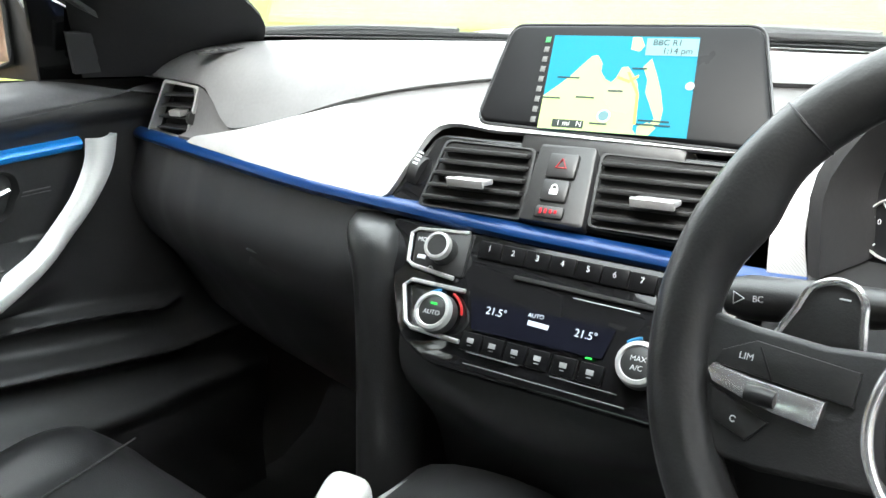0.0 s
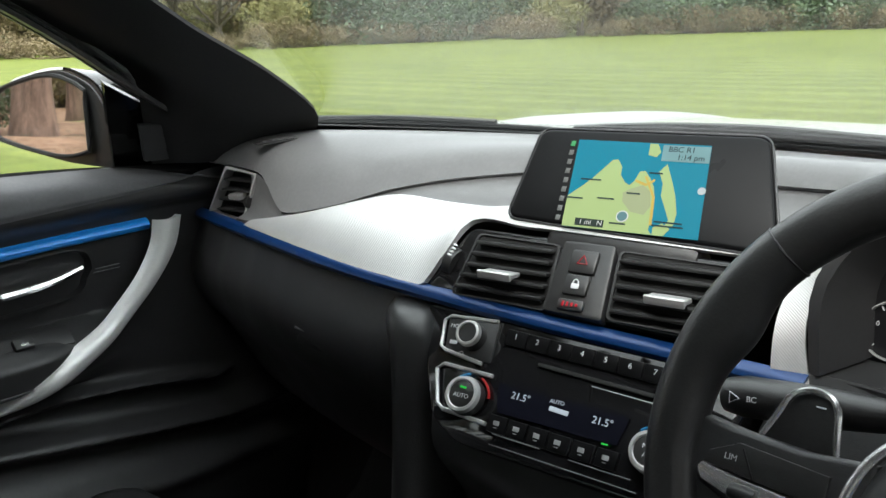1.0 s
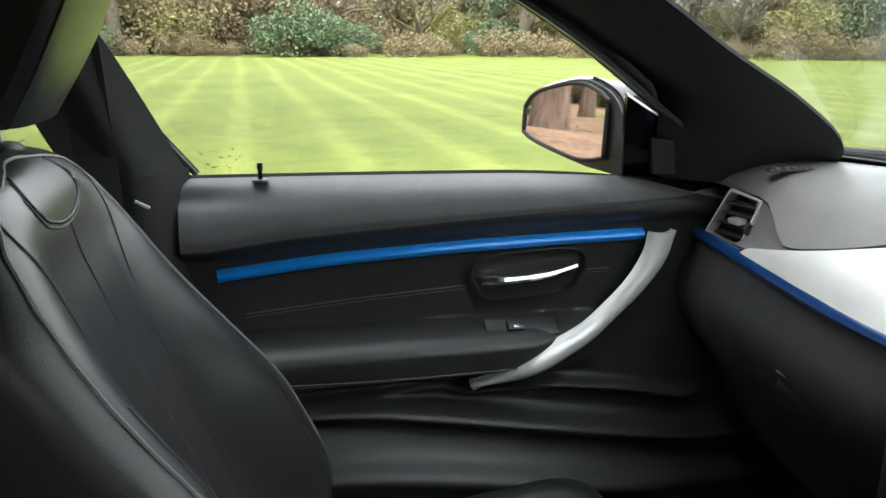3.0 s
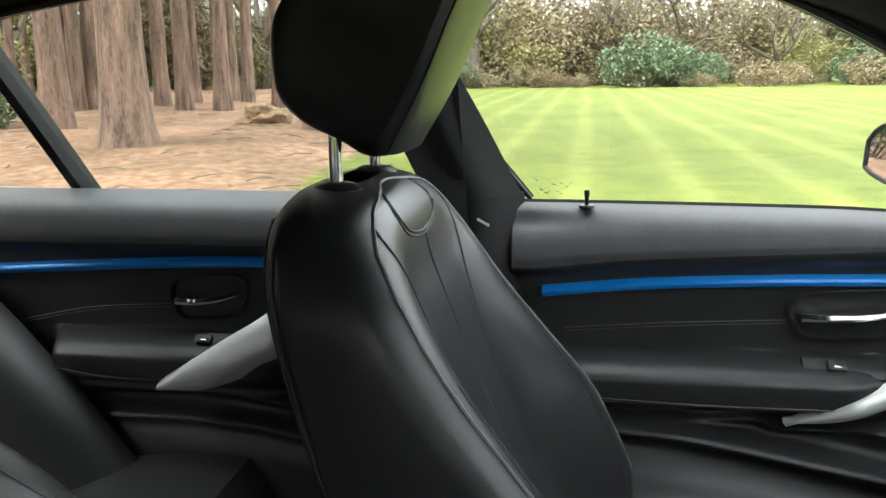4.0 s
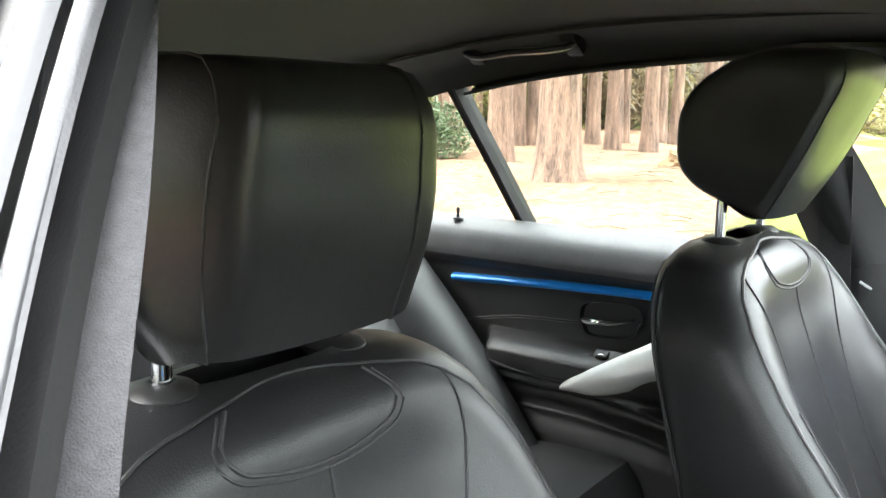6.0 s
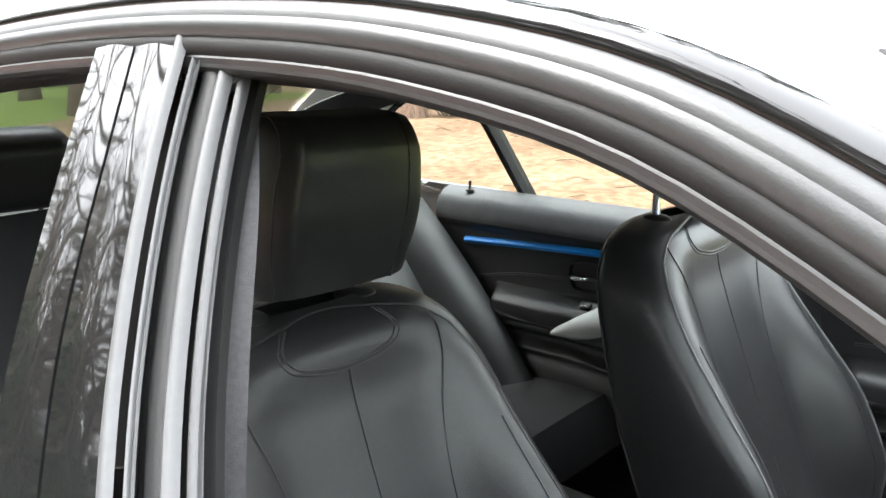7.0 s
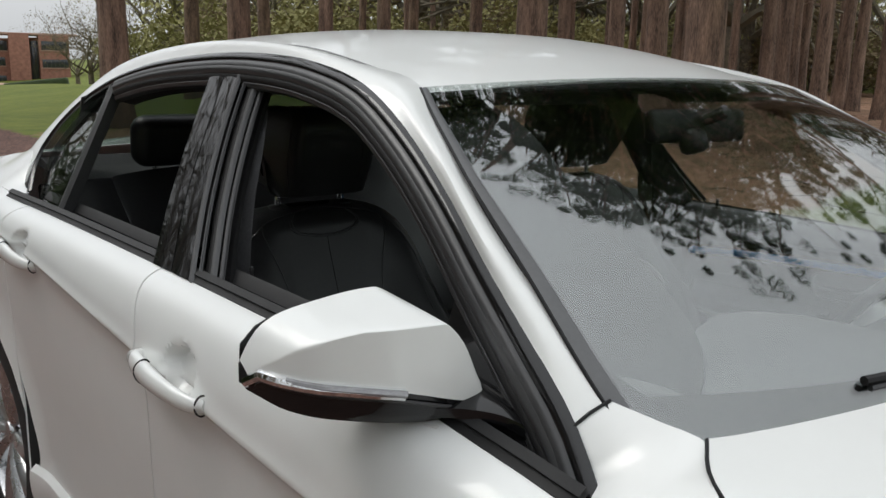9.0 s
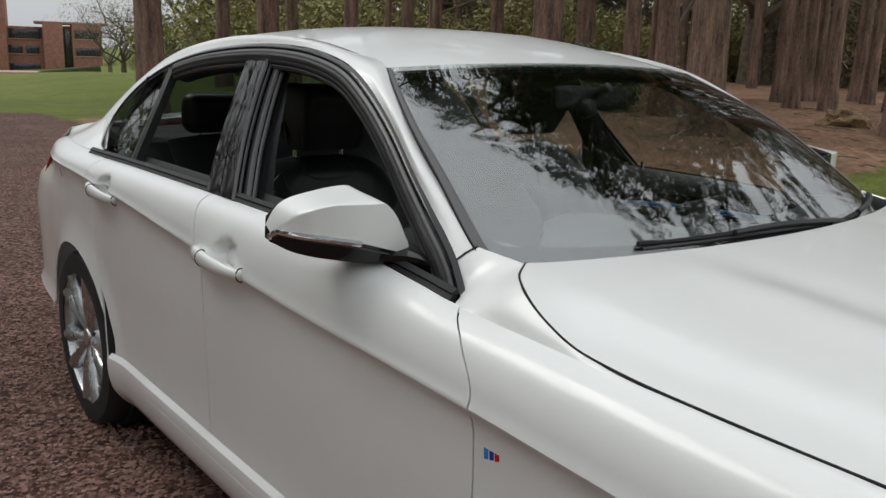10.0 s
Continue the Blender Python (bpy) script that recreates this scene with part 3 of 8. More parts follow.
    if s < 0:
        pane("window_glass", [(-2.565, 1.285), (-2.40, 1.318), (-2.20, 1.328), (-1.97, 1.328)], [(-2.445, 0.96), (-2.2, 0.96), (-2.0, 0.96), (-1.83, 0.96)], TINT_GLASS, rear_door, "closed rear side window, slightly tinted")
    pane("quarter_glass", [(-2.56, 1.282), (-2.70, 1.238), (-2.82, 1.180), (-2.91, 1.10)], [(-2.47, 0.96), (-2.58, 0.97), (-2.75, 0.975), (-2.88, 1.03)], TINT_GLASS, rear_door, "small fixed rear quarter glass")
    # black triangle behind the mirror foot, with a satin strip
    rows = loft([edge3(s, [(-1.105, 1.098), (-1.09, 1.03), (-1.07, 0.955)], -0.012), edge3(s, [(-1.03, 1.055), (-0.99, 1.0), (-0.95, 0.948)], -0.010), edge3(s, [(-0.955, 1.005), (-0.90, 0.975), (-0.86, 0.940)], -0.008)], 12, 9)
    part("mirror_triangle", shell(rows if s > 0 else rows[::-1], 0.012), MIRROR_BLACK, front_door)
    rows = loft([edge3(s, [(-1.10, 1.088), (-1.00, 1.025), (-0.885, 0.945)], -0.003), edge3(s, [(-1.09, 1.089), (-0.985, 1.024), (-0.872, 0.945)], -0.001), edge3(s, [(-1.082, 1.090), (-0.975, 1.026), (-0.862, 0.947)], -0.003)], 16, 6)
    part("triangle_strip", shell(rows if s < 0 else rows[::-1], 0.004), mat("grey_satin_strip", (0.16, 0.16, 0.165), 0.35, var=0.08) if s > 0 else RUBBER, front_door)


def seam(y):
    """The roof panel's joint beside the rail."""
    return table(y, [(-3.0, 0.50), (-2.4, 0.53), (-1.8, 0.545), (-1.36, 0.54)])


def roof_z(x, y):
    c = table(y, [(-3.0, 1.30), (-2.7, 1.372), (-2.4, 1.414), (-2.05, 1.434), (-1.75, 1.424), (-1.5, 1.386), (-1.30, 1.334)])
    return c - 0.055 * (abs(x) / 0.6) ** 2.2


def roof_front(x):
    return -1.300 - 0.064 * (abs(x) / 0.55) ** 2


def build_roof(car):
    def roof_grid(nx, ny, drop=0.0, wide=1.0, y0=None):
        rows = []
        for i in range(nx + 1):
            row = []
            for j in range(ny + 1):
                t = j / ny
                u = 2 * i / nx - 1
                y = lerp(roof_front(u * 0.545), -2.86 + 0.1 * u * u, t)
                x = u * seam(y) * wide
                row.append((x, y, roof_z(x, y) - drop))
            rows.append(row)
        return rows

    part("roof", shell(roof_grid(28, 30)[::-1], 0.004), PAINT, car, "white roof panel")
    # rails: from windscreen pillar over the doors to the rear pillar
    for s in (1, -1):
        inner = [(0.712, -0.85, 1.013), (0.696, -0.94, 1.070), (0.682, -1.03, 1.126), (0.660, -1.12, 1.182), (0.622, -1.22, 1.240), (0.588, -1.305, 1.284), (0.556, -1.364, 1.316)]
        inner += [(seam(y), y, roof_z(seam(y), y)) for y in (-1.55, -1.8, -2.1, -2.4, -2.7)]
        inner += [(0.50, -2.86, 1.300), (0.53, -3.02, 1.225), (0.565, -3.16, 1.15), (0.60, -3.28, 1.080), (0.62, -3.36, 1.040)]
        outer = [on_side(1, y, z, 0.008) for y, z in OUTER[1:15]] + [on_side(1, -2.945, 1.092, 0.010), on_side(1, -2.94, 1.05, 0.014), on_side(1, -2.90, 1.005, 0.016)]
        a, b = spline(inner, 70), spline(outer, 70)
        # pair the two lines by their place along the car
        mid = (a + b) / 2
        bulge = 0.012 * np.clip(np.arange(70) / 7.0, 0, 1)
        mid[:, 2] += bulge
        mid[:, 0] += bulge
        rows = np.stack([a, mid, b], 1)
        rows = np.array([spline(r, 9) for r in rows]) * np.array([s, 1, 1])
        part("roof_rail", shell(rows if s > 0 else rows[::-1], 0.004), PAINT, car, "white roof rail and windscreen pillar")
        # rear pillar skin down to the shoulder
        low = [(s * (flank(y, belt(y)) + 0.001), y, belt(y) + 0.002) for y in (-2.82, -2.98, -3.15, -3.4, -3.6)]
        up = [on_side(s, -2.81, 0.984, 0.008), on_side(s, -2.90, 1.005, 0.015), on_side(s, -2.95, 1.045, 0.014), (s * 0.636, -3.36, 1.038), (s * 0.652, -3.6, 1.002)]
        rows = loft([low, up], 30, 8)
        part("rear_pillar_skin", shell(rows if s > 0 else rows[::-1], 0.004), PAINT, car)
        # cowl corner: wing top beside the windscreen foot
        foot = [on_side(s, -0.864, 0.984, 0.006), on_side(s, -0.826, 0.950, 0.003)] + [(s * (flank(y, belt(y) - 0.004) - 0.0005), y, belt(y) - 0.0045) for y in (-0.80, -0.70, -0.60, -0.50, -0.3, -0.08, 0.25)]
        head = [(s * 0.712, -0.852, 1.0135), (s * 0.700, -0.80, 1.006)] + [(s * (x + 0.004), y, hood_z(x, y) - 0.002) for x, y in ((0.688, -0.750), (0.742, -0.705), (0.779, -0.615), (0.795, -0.48), (0.793, -0.3), (0.789, -0.08), (0.772, 0.25))]
        fa, hb = spline(foot, 60), spline(head, 60)
        rows = []
        for p, q in zip(fa, hb):
            swell = 0.05 * np.linalg.norm(q - p)
            rows.append([lerp(p, q, t) + np.array((s * 0.75, 0, 0.66)) * swell * math.sin(math.pi * t) for t in np.linspace(0, 1, 12)])
        part("wing_top", shell(rows if s > 0 else rows[::-1], 0.004), PAINT, car)
        part("rail_joint", sweep([(s * 0.752, -0.868, 0.988), (s * 0.733, -0.860, 1.003), (s * 0.712, -0.851, 1.0145)], 0.0020, 6), SEAL, car)
        part("roof_joint", sweep([(s * seam(y), y, roof_z(seam(y), y) + 0.0012) for y in np.linspace(-1.40, -2.78, 40)], 0.0014, 6), mat("joint_grey", (0.30, 0.30, 0.30), 0.6, var=0.1), car)
    # rear window, boot lid and tail
    rows = loft([[(-0.5, -2.86, 1.302), (0, -2.90, 1.335), (0.5, -2.86, 1.302)], [(-0.54, -3.08, 1.205), (0, -3.13, 1.235), (0.54, -3.08, 1.205)], [(-0.61, -3.36, 1.044), (0, -3.42, 1.064), (0.61, -3.36, 1.044)]], 24, 14)
    g = part("rear_window", shell(rows[::-1], 0.004), BACK_GLASS, car, "dark tinted rear window")
    g.visible_shadow = False
    lid = [(0.63, -3.37, 1.040, -3.43, 1.060), (0.650, -3.60, 1.003, -3.64, 1.045), (0.640, -3.69, 0.992, -3.79, 1.040), (0.655, -3.72, 0.965, -3.82, 1.005), (0.690, -3.70, 0.72, -3.84, 0.72)]
    rows = loft([[(-x, y, z), (0, yc, zc), (x, y, z)] for x, y, z, yc, zc in lid], 24, 24)
    part("boot_lid", shell(rows[::-1], 0.004), PAINT, car, "white boot lid with a small lip")
    rows = loft([[(-0.822, -3.42, 0.74), (-0.70, -3.74, 0.72), (0, -3.87, 0.72), (0.70, -3.74, 0.72), (0.822, -3.42, 0.74)], [(-0.826, -3.40, 0.5), (-0.71, -3.76, 0.5), (0, -3.89, 0.5), (0.71, -3.76, 0.5), (0.826, -3.40, 0.5)], [(-0.81, -3.36, 0.28), (-0.66, -3.70, 0.26), (0, -3.82, 0.25), (0.66, -3.70, 0.26), (0.81, -3.36, 0.28)]], 40, 12)
    part("rear_bumper", shell(rows[::-1], 0.004), PAINT, car, "white rear bumper")
    red = mat("red_lamp_glass", (0.25, 0.01, 0.012), 0.08, var=0.1, coat=1.0)
    for s in (1, -1):
        rows = loft([[(s * 0.765, -3.53, 0.905), (s * 0.722, -3.64, 0.92), (s * 0.66, -3.735, 0.935), (s * 0.45, -3.81, 0.945)], [(s * 0.805, -3.53, 0.80), (s * 0.765, -3.66, 0.79), (s * 0.68, -3.75, 0.79), (s * 0.47, -3.835, 0.80)]], 18, 6)
        part("tail_lamp", shell(rows if s > 0 else rows[::-1], 0.01), red, car, "red tail lamp")
    part("fuel_flap_line", sweep([(flank(y, z) + 0.0005, y, z) for y, z in ((-2.80, 0.94), (-2.93, 0.945), (-2.96, 0.93), (-2.965, 0.86), (-2.94, 0.83), (-2.82, 0.825))], 0.0016, 6), SEAL, car)


HOOD_EDGE = [(0.688, -0.750), (0.735, -0.715), (0.760, -0.670), (0.778, -0.620), (0.792, -0.55), (0.796, -0.45), (0.793, -0.30), (0.789, -0.08), (0.772, 0.25), (0.71, 0.55), (0.60, 0.70)]


def hood_z(x, y):
    c = table(y, [(-0.80, 1.012), (-0.62, 1.004), (-0.3, 0.985), (0.0, 0.955), (0.3, 0.905), (0.55, 0.83), (0.72, 0.73)])
    e = table(y, [(-0.75, 0.998), (-0.62, 0.955), (-0.5, 0.927), (-0.3, 0.912), (0.0, 0.902), (0.3, 0.872), (0.55, 0.80), (0.72, 0.70)])
    q = min(1.0, abs(x) / 0.80)
    z = c + (e - c) * q**2.6
    ridge = table(y, [(-0.75, 0.30), (0.0, 0.36), (0.7, 0.28)])
    fade = max(0.0, min(1.0, (y + 0.66) / 0.22))
    z += fade * 0.010 * math.exp(-(((abs(x) - ridge - 0.12) / 0.06) ** 2)) - fade * 0.004 * math.exp(-(((abs(x) - ridge) / 0.05) ** 2))
    # the sharp outer ridge, falling steeply towards the wing
    d = abs(x) - table(y, [(-0.74, 0.724), (-0.66, 0.694), (-0.58, 0.674), (-0.48, 0.667), (-0.2, 0.660), (0.2, 0.62), (0.7, 0.50)])
    z += max(0.0, min(1.0, (y + 0.74) / 0.16)) * 0.013 * math.exp(-((d / (0.052 if d > 0 else 0.24)) ** 2))
    return z


def build_front(car):
    edge = spline([(x, y, 0) for x, y in HOOD_EDGE], 50)
    rows = []
    for x1, y1, _ in edge:
        row = []
        for u in np.linspace(-1, 1, 111):
            x = u * x1
            y = y1 + (0.115 * max(0, min(1, (-0.4 - y1) / 0.35)) + 0.06 * max(0, (y1 - 0.3) / 0.4)) * (1 - u * u)
            row.append((x, y, hood_z(x, y)))
        rows.append(row)
    part("bonnet", shell(rows[::-1], 0.004), PAINT, car, "white bonnet with soft ridges")
    for s in (1, -1):
        part("bonnet_gap", sweep([(s * (x + 0.002), y, hood_z(x, y) - 0.0006) for x, y, _ in spline([(x, y, 0) for x, y in HOOD_EDGE], 90)], 0.0021, 6), SEAL, car)
    # nose
    rows = loft([[(-0.80, 0.30, 0.86), (-0.62, 0.64, 0.74), (0, 0.76, 0.72), (0.62, 0.64, 0.74), (0.80, 0.30, 0.86)], [(-0.86, 0.36, 0.68), (-0.68, 0.68, 0.62), (0, 0.79, 0.60), (0.68, 0.68, 0.62), (0.86, 0.36, 0.68)], [(-0.875, 0.36, 0.45), (-0.70, 0.70, 0.42), (0, 0.80, 0.40), (0.70, 0.70, 0.42), (0.875, 0.36, 0.45)], [(-0.85, 0.34, 0.22), (-0.66, 0.64, 0.19), (0, 0.74, 0.18), (0.66, 0.64, 0.19), (0.85, 0.34, 0.22)]], 44, 20)
    part("front_bumper", shell(rows, 0.004), PAINT, car, "white front bumper")
    lens = mat("headlamp_lens", (0.35, 0.36, 0.38), 0.06, metal=0.6, var=0.2, scale=30, coat=1.0)
    for s in (1, -1):
        rows = loft([[(s * 0.33, 0.765, 0.70), (s * 0.58, 0.70, 0.725), (s * 0.76, 0.48, 0.785)], [(s * 0.33, 0.79, 0.60), (s * 0.60, 0.735, 0.60), (s * 0.80, 0.52, 0.66)]], 16, 6)
        part("headlamp", shell(rows if s < 0 else rows[::-1], 0.012), lens, car, "clear headlamp")
        gr = part("grille", block((0.25, 0.03, 0.13), pose(s * 0.155, 0.785, 0.64, -12, 0, -s * 8), 0.03, 4), CHROME, car, "chrome grille surround")
        for k in range(9):
            part("grille_bar", block((0.008, 0.02, 0.105), pose(s * (0.065 + 0.0225 * k), 0.801 - 0.003 * k, 0.64, -12, 0, -s * 8), 0.002), GLOSS_BLACK, gr)
    # scuttle, wipers
    rows = loft([[(-0.68, -0.765, 0.985), (-0.4, -0.66, 0.985), (0, -0.615, 0.988), (0.4, -0.66, 0.985), (0.68, -0.765, 0.985)], [(-0.70, -0.86, 0.985), (-0.4, -0.75, 0.99), (0, -0.70, 0.992), (0.4, -0.75, 0.99), (0.70, -0.86, 0.985)]], 30, 6)
    part("scuttle", shell([[(p[0], p[1], p[2] - 0.050) for p in r] for r in rows], 0.01), mat("scuttle_plastic", (0.012, 0.012, 0.0125), 0.10, var=0.08, scale=8, spec=1.0, coat=1.0), car, "dark grey scuttle panel")
    for x0, x1, lift in ((-0.20, 0.43, 1.0), (-0.64, -0.16, 0.25)):
        path = [screen_point(lerp(x0, x1, t), (0.022 + 0.022 * math.sin(math.pi * t) * (1 - 0.5 * t)) * lift, 0.010) for t in np.linspace(0, 1, 18)]
        w = part("wiper", sweep(path, lambda t: 0.0070 - 0.0035 * abs(2 * t - 1) ** 3, 8, flat=0.8), SEAL, car, "black wiper resting at the windscreen's foot")
        part("wiper_blade", sweep([screen_point(lerp(x0, x1, t), (0.012 + 0.020 * math.sin(math.pi * t)) * lift, 0.004) for t in np.linspace(0.01, 0.99, 18)], 0.004, 6), RUBBER, w)
        part("wiper_tip", sweep([path[-2], path[-1]], 0.0060, 8), SEAL, w)
        part("wiper_arm", sweep(spline([screen_point(lerp(x0, x1, 0.62), 0.030 * lift, 0.016), screen_point(lerp(x0, x1, 0.40), 0.034 * lift, 0.018), screen_point(lerp(x0, x1, 0.12), 0.018 * lift, 0.017), screen_point(x0 - 0.02, 0.002, 0.014)], 16), 0.0065, 8), HARD, w)


def screen_half(v):
    """Half the windscreen's width, v from foot 0 to head 1."""
    return table(v, [(-0.06, 0.716), (0, 0.714), (0.31, 0.684), (0.45, 0.669), (0.57, 0.652), (0.71, 0.624), (0.87, 0.589), (1, 0.557)])


def screen_point(x, v, out=0.0):
    """A place on the windscreen: v from foot 0 to head 1."""
    w = screen_half(v)
    u = x / w
    y = lerp(-0.645, -1.300, v) + (lerp(-0.20, -0.064, v)) * abs(u) ** 2.3
    z = table(v, [(-0.14, 0.934), (-0.06, 0.967), (0, 0.992), (0.5, 1.186), (1, 1.334)]) + lerp(0.010, -0.020, v) * abs(u) ** 2.2
    n = Vector((0.25 * u, 0.5, 0.85)).normalized()
    return (x + n.x * out, y + n.y * out, z + n.z * out)


def screen_grid(u0, u1, v0, v1, nu, nv, out=0.0):
    rows = []
    for i in range(nu + 1):
        row = []
        for j in range(nv + 1):
            v = lerp(v0, v1, j / nv)
            w = screen_half(v)
            row.append(screen_point(lerp(u0, u1, i / nu) * w, v, out))
        rows.append(row)
    return rows


def build_windscreen(car):
    ws = part("windscreen", shell(screen_grid(-1, 1, -0.12, 1, 60, 44), 0.004), SCREEN_GLASS, car, "curved windscreen glass")
    ws.visible_shadow = False
    # black border baked on the inner face, with rounded lower corners
    foot, head = [], []
    for u in np.linspace(-1, 1, 61):
        a = abs(u)
        f = 0.040 + 0.30 * max(0.0, (a - 0.93) / 0.07) ** 2.6
        h = 0.972 - 0.04 * max(0.0, (a - 0.93) / 0.07) ** 2.2
        foot.append([screen_point(u * screen_half(v), v, -0.008) for v in np.linspace(-0.12, f, 10)])
        head.append([screen_point(u * screen_half(v), v, -0.008) for v in np.linspace(h, 1.0, 4)])
    part("black_border", shell(foot, 0.001), FRIT, ws, "black border baked on the glass")
    part("black_border", shell(head, 0.001), FRIT, ws)
    for s in (1, -1):
        side = [[screen_point(s * k * screen_half(v), v, -0.008) for k in ((0.975, 0.99, 1.0) if s > 0 else (1.0, 0.99, 0.975)[::-1])] for v in np.linspace(0.28, 0.95, 24)]
        part("black_border", shell(side, 0.001), FRIT, ws)
        strip = []
        for v in np.linspace(0.0, 0.995, 26):
            wide = lerp(0.024, 0.012, v)
            strip.append([screen_point(s * (screen_half(v) + 0.003 - wide * k / 5), v, 0.0015 + 0.004 * math.sin(math.pi * (0.15 + 0.85 * k / 5)) ** 0.6) for k in range(6)])
        part("pillar_strip", shell(strip if s < 0 else strip[::-1], 0.003), SCREEN_EDGE, ws, "grey strip between glass and pillar")
        part("pillar_seal", sweep([screen_point(s * (screen_half(v) + 0.003), v, 0.002) for v in np.linspace(0.0, 1.0, 24)], 0.0028, 6), SEAL, ws)


def build_door_mirror(car, s, door):
    """Housing with a white cap, black lower half, lamp strip and mirror glass."""
    TOP = [(0, 0.998), (0.05, 1.014), (0.10, 1.036), (0.15, 1.057), (0.21, 1.077), (0.28, 1.092), (0.36, 1.100), (0.47, 1.098), (0.634, 1.091), (0.815, 1.080), (0.908, 1.067), (0.97, 1.046), (1.0, 1.030)]
    LOW = [(0, 0.958), (0.3, 0.961), (0.6, 0.971), (0.9, 0.986), (1.0, 1.000)]
    m = knot("door_mirror", car)
    X0, X1 = 0.750 if s > 0 else 0.718, 0.980
    if s < 0:
        TOP = [(0, 1.048), (0.07, 1.080), (0.20, 1.098), (0.36, 1.107)] + [(t, z + 0.008) for t, z in TOP[7:]]

    def fold_at(top, bot):
        return min(1.078 if s > 0 else 1.086, top - 0.012)

    def depth(t, z, top, bot):
        """How far the shell stands ahead of the mirror's back: upright below a soft fold, leaning back above it."""
        deep = table(t, [(0, 0.020), (0.04, 0.062), (0.08, 0.086), (0.13, 0.098), (0.2, 0.103), (0.5, 0.106), (0.8, 0.092), (0.93, 0.064), (0.98, 0.036), (1.0, 0.018)])
        square = table(t, [(0, 0.066), (0.03, 0.094), (0.08, 0.100), (0.2, 0.103), (0.5, 0.106)]) if t < 0.2 else deep
        deep = lerp(square, deep, smooth(0.985, 1.045, z))
        fold = fold_at(top, bot)
        k = max(0.0, z - fold) / (top - fold)
        under = (z - bot) / 0.05
        return deep * (1 - 0.97 * ((math.sqrt(k * k + 0.012) - 0.1095) / 0.8965) ** 1.1 if k > 0 else 1.0) * table(under, [(0, 0.84), (0.25, 0.93), (0.6, 0.985), (1.2, 1.0)])

    cap, low = [], []
    n = 40
    for i in range(n + 1):
        t = i / n
        x = lerp(X0, X1, t)
        top, bot = table(t, TOP), table(t, LOW)
        yb = table(t, [(0, -1.085), (1, -1.150)])
        split = min(fold_at(top, bot) - 0.006, table(t, [(0, 0.976), (0.2, 0.988), (0.5, 1.008), (0.8, 1.020), (1, 1.026)]))
        cap.append([(s * x, yb + depth(t, z, top, bot), z) for z in [*np.linspace(split, fold_at(top, bot), 12), *np.linspace(fold_at(top, bot), top, 18)[1:]]])
        low.append([(s * x, yb + depth(t, z, top, bot) - 0.003, z) for z in np.linspace(bot, split, 11)])
    flip = (lambda r: r[::-1]) if s > 0 else (lambda r: r)
    inner = 2 if s > 0 else 14
    part("mirror_cap", shell(flip(cap[inner:]), 0.004), PAINT, m, "white mirror cap")
    part("mirror_side", shell(flip(cap[:inner + 1]), 0.004), MIRROR_BLACK, m, "black inner side")
    part("mirror_underside", shell(flip(low), 0.004), MIRROR_BLACK, m, "black underside")
    back = [[(s * lerp(X0, X1, q), lerp(-1.083, -1.148, q) - 0.005, z) for z in np.linspace(table(q, LOW) + 0.004, table(q, TOP) - 0.005, 8)] for q in np.linspace(0, 1, 22)]
    part("mirror_backing", shell(back, 0.003), HARD, m)
    gx = [[(s * lerp(X0, X1, q), lerp(-1.083, -1.148, q) - 0.012, z) for z in np.linspace(table(q, LOW) + 0.013 + 0.03 * (1 - q) ** 6, table(q, TOP) - 0.011, 8)] for q in np.linspace(0.10, 0.955, 14)]
    gx = [[(p[0], p[1] + 0.05 * (p[2] - 1.10), p[2]) for p in r] for r in gx]
    part("mirror_glass", shell(gx, 0.002), MIRROR, m, "mirror glass")
    rim = [r[0] for r in gx] + gx[13][1:7] + [r[7] for r in gx[::-1]] + gx[0][6:0:-1]
    part("mirror_rim", sweep([(p[0], p[1] - 0.003, p[2]) for p in rim], 0.0035, 6, close=True), SEAL, m)
    lamp = [(low[k][10][0], low[k][10][1] + 0.003, low[k][10][2] - 0.002) for k in range(19, n + 1)]
    part("indicator", sweep(lamp, 0.0078, 8, flat=0.9), CHROME, m, "clear and chrome indicator strip")
    part("indicator_lens", sweep([(p[0], p[1] + 0.0045, p[2] + 0.0015) for p in lamp], 0.0045, 8), mat("lamp_lens", (0.30, 0.30, 0.31), 0.06, metal=0.4, var=0.3, scale=120, coat=1.0), m)
    part("shell_line", sweep([(low[k][9][0], low[k][9][1] + 0.002, low[k][9][2] - 0.006) for k in range(0, n + 1)], 0.0022, 6), HARD, m)
    part("puddle_lamp", block((0.034, 0.036, 0.014), pose(s * 0.803, -1.030, 0.947, 6, 0, s * 20), 0.004), PEARL, m, "small white lens under the mirror")
    foot = loft([[(s * 0.83, -1.085, 0.968), (s * 0.80, -1.055, 0.967), (s * 0.775, -1.02, 0.960), (s * 0.758, -0.965, 0.950)], [(s * 0.825, -1.02, 0.974), (s * 0.795, -0.99, 0.976), (s * 0.765, -0.945, 0.974), (s * 0.748, -0.905, 0.956)], [(s * 0.80, -1.060, 0.984), (s * 0.775, -1.04, 0.988), (s * 0.752, -1.005, 0.990), (s * 0.738, -0.955, 0.978)]], 16, 10)
    part("mirror_foot", shell(foot if s < 0 else foot[::-1], 0.006), MIRROR_BLACK, m, "gloss black mirror foot")
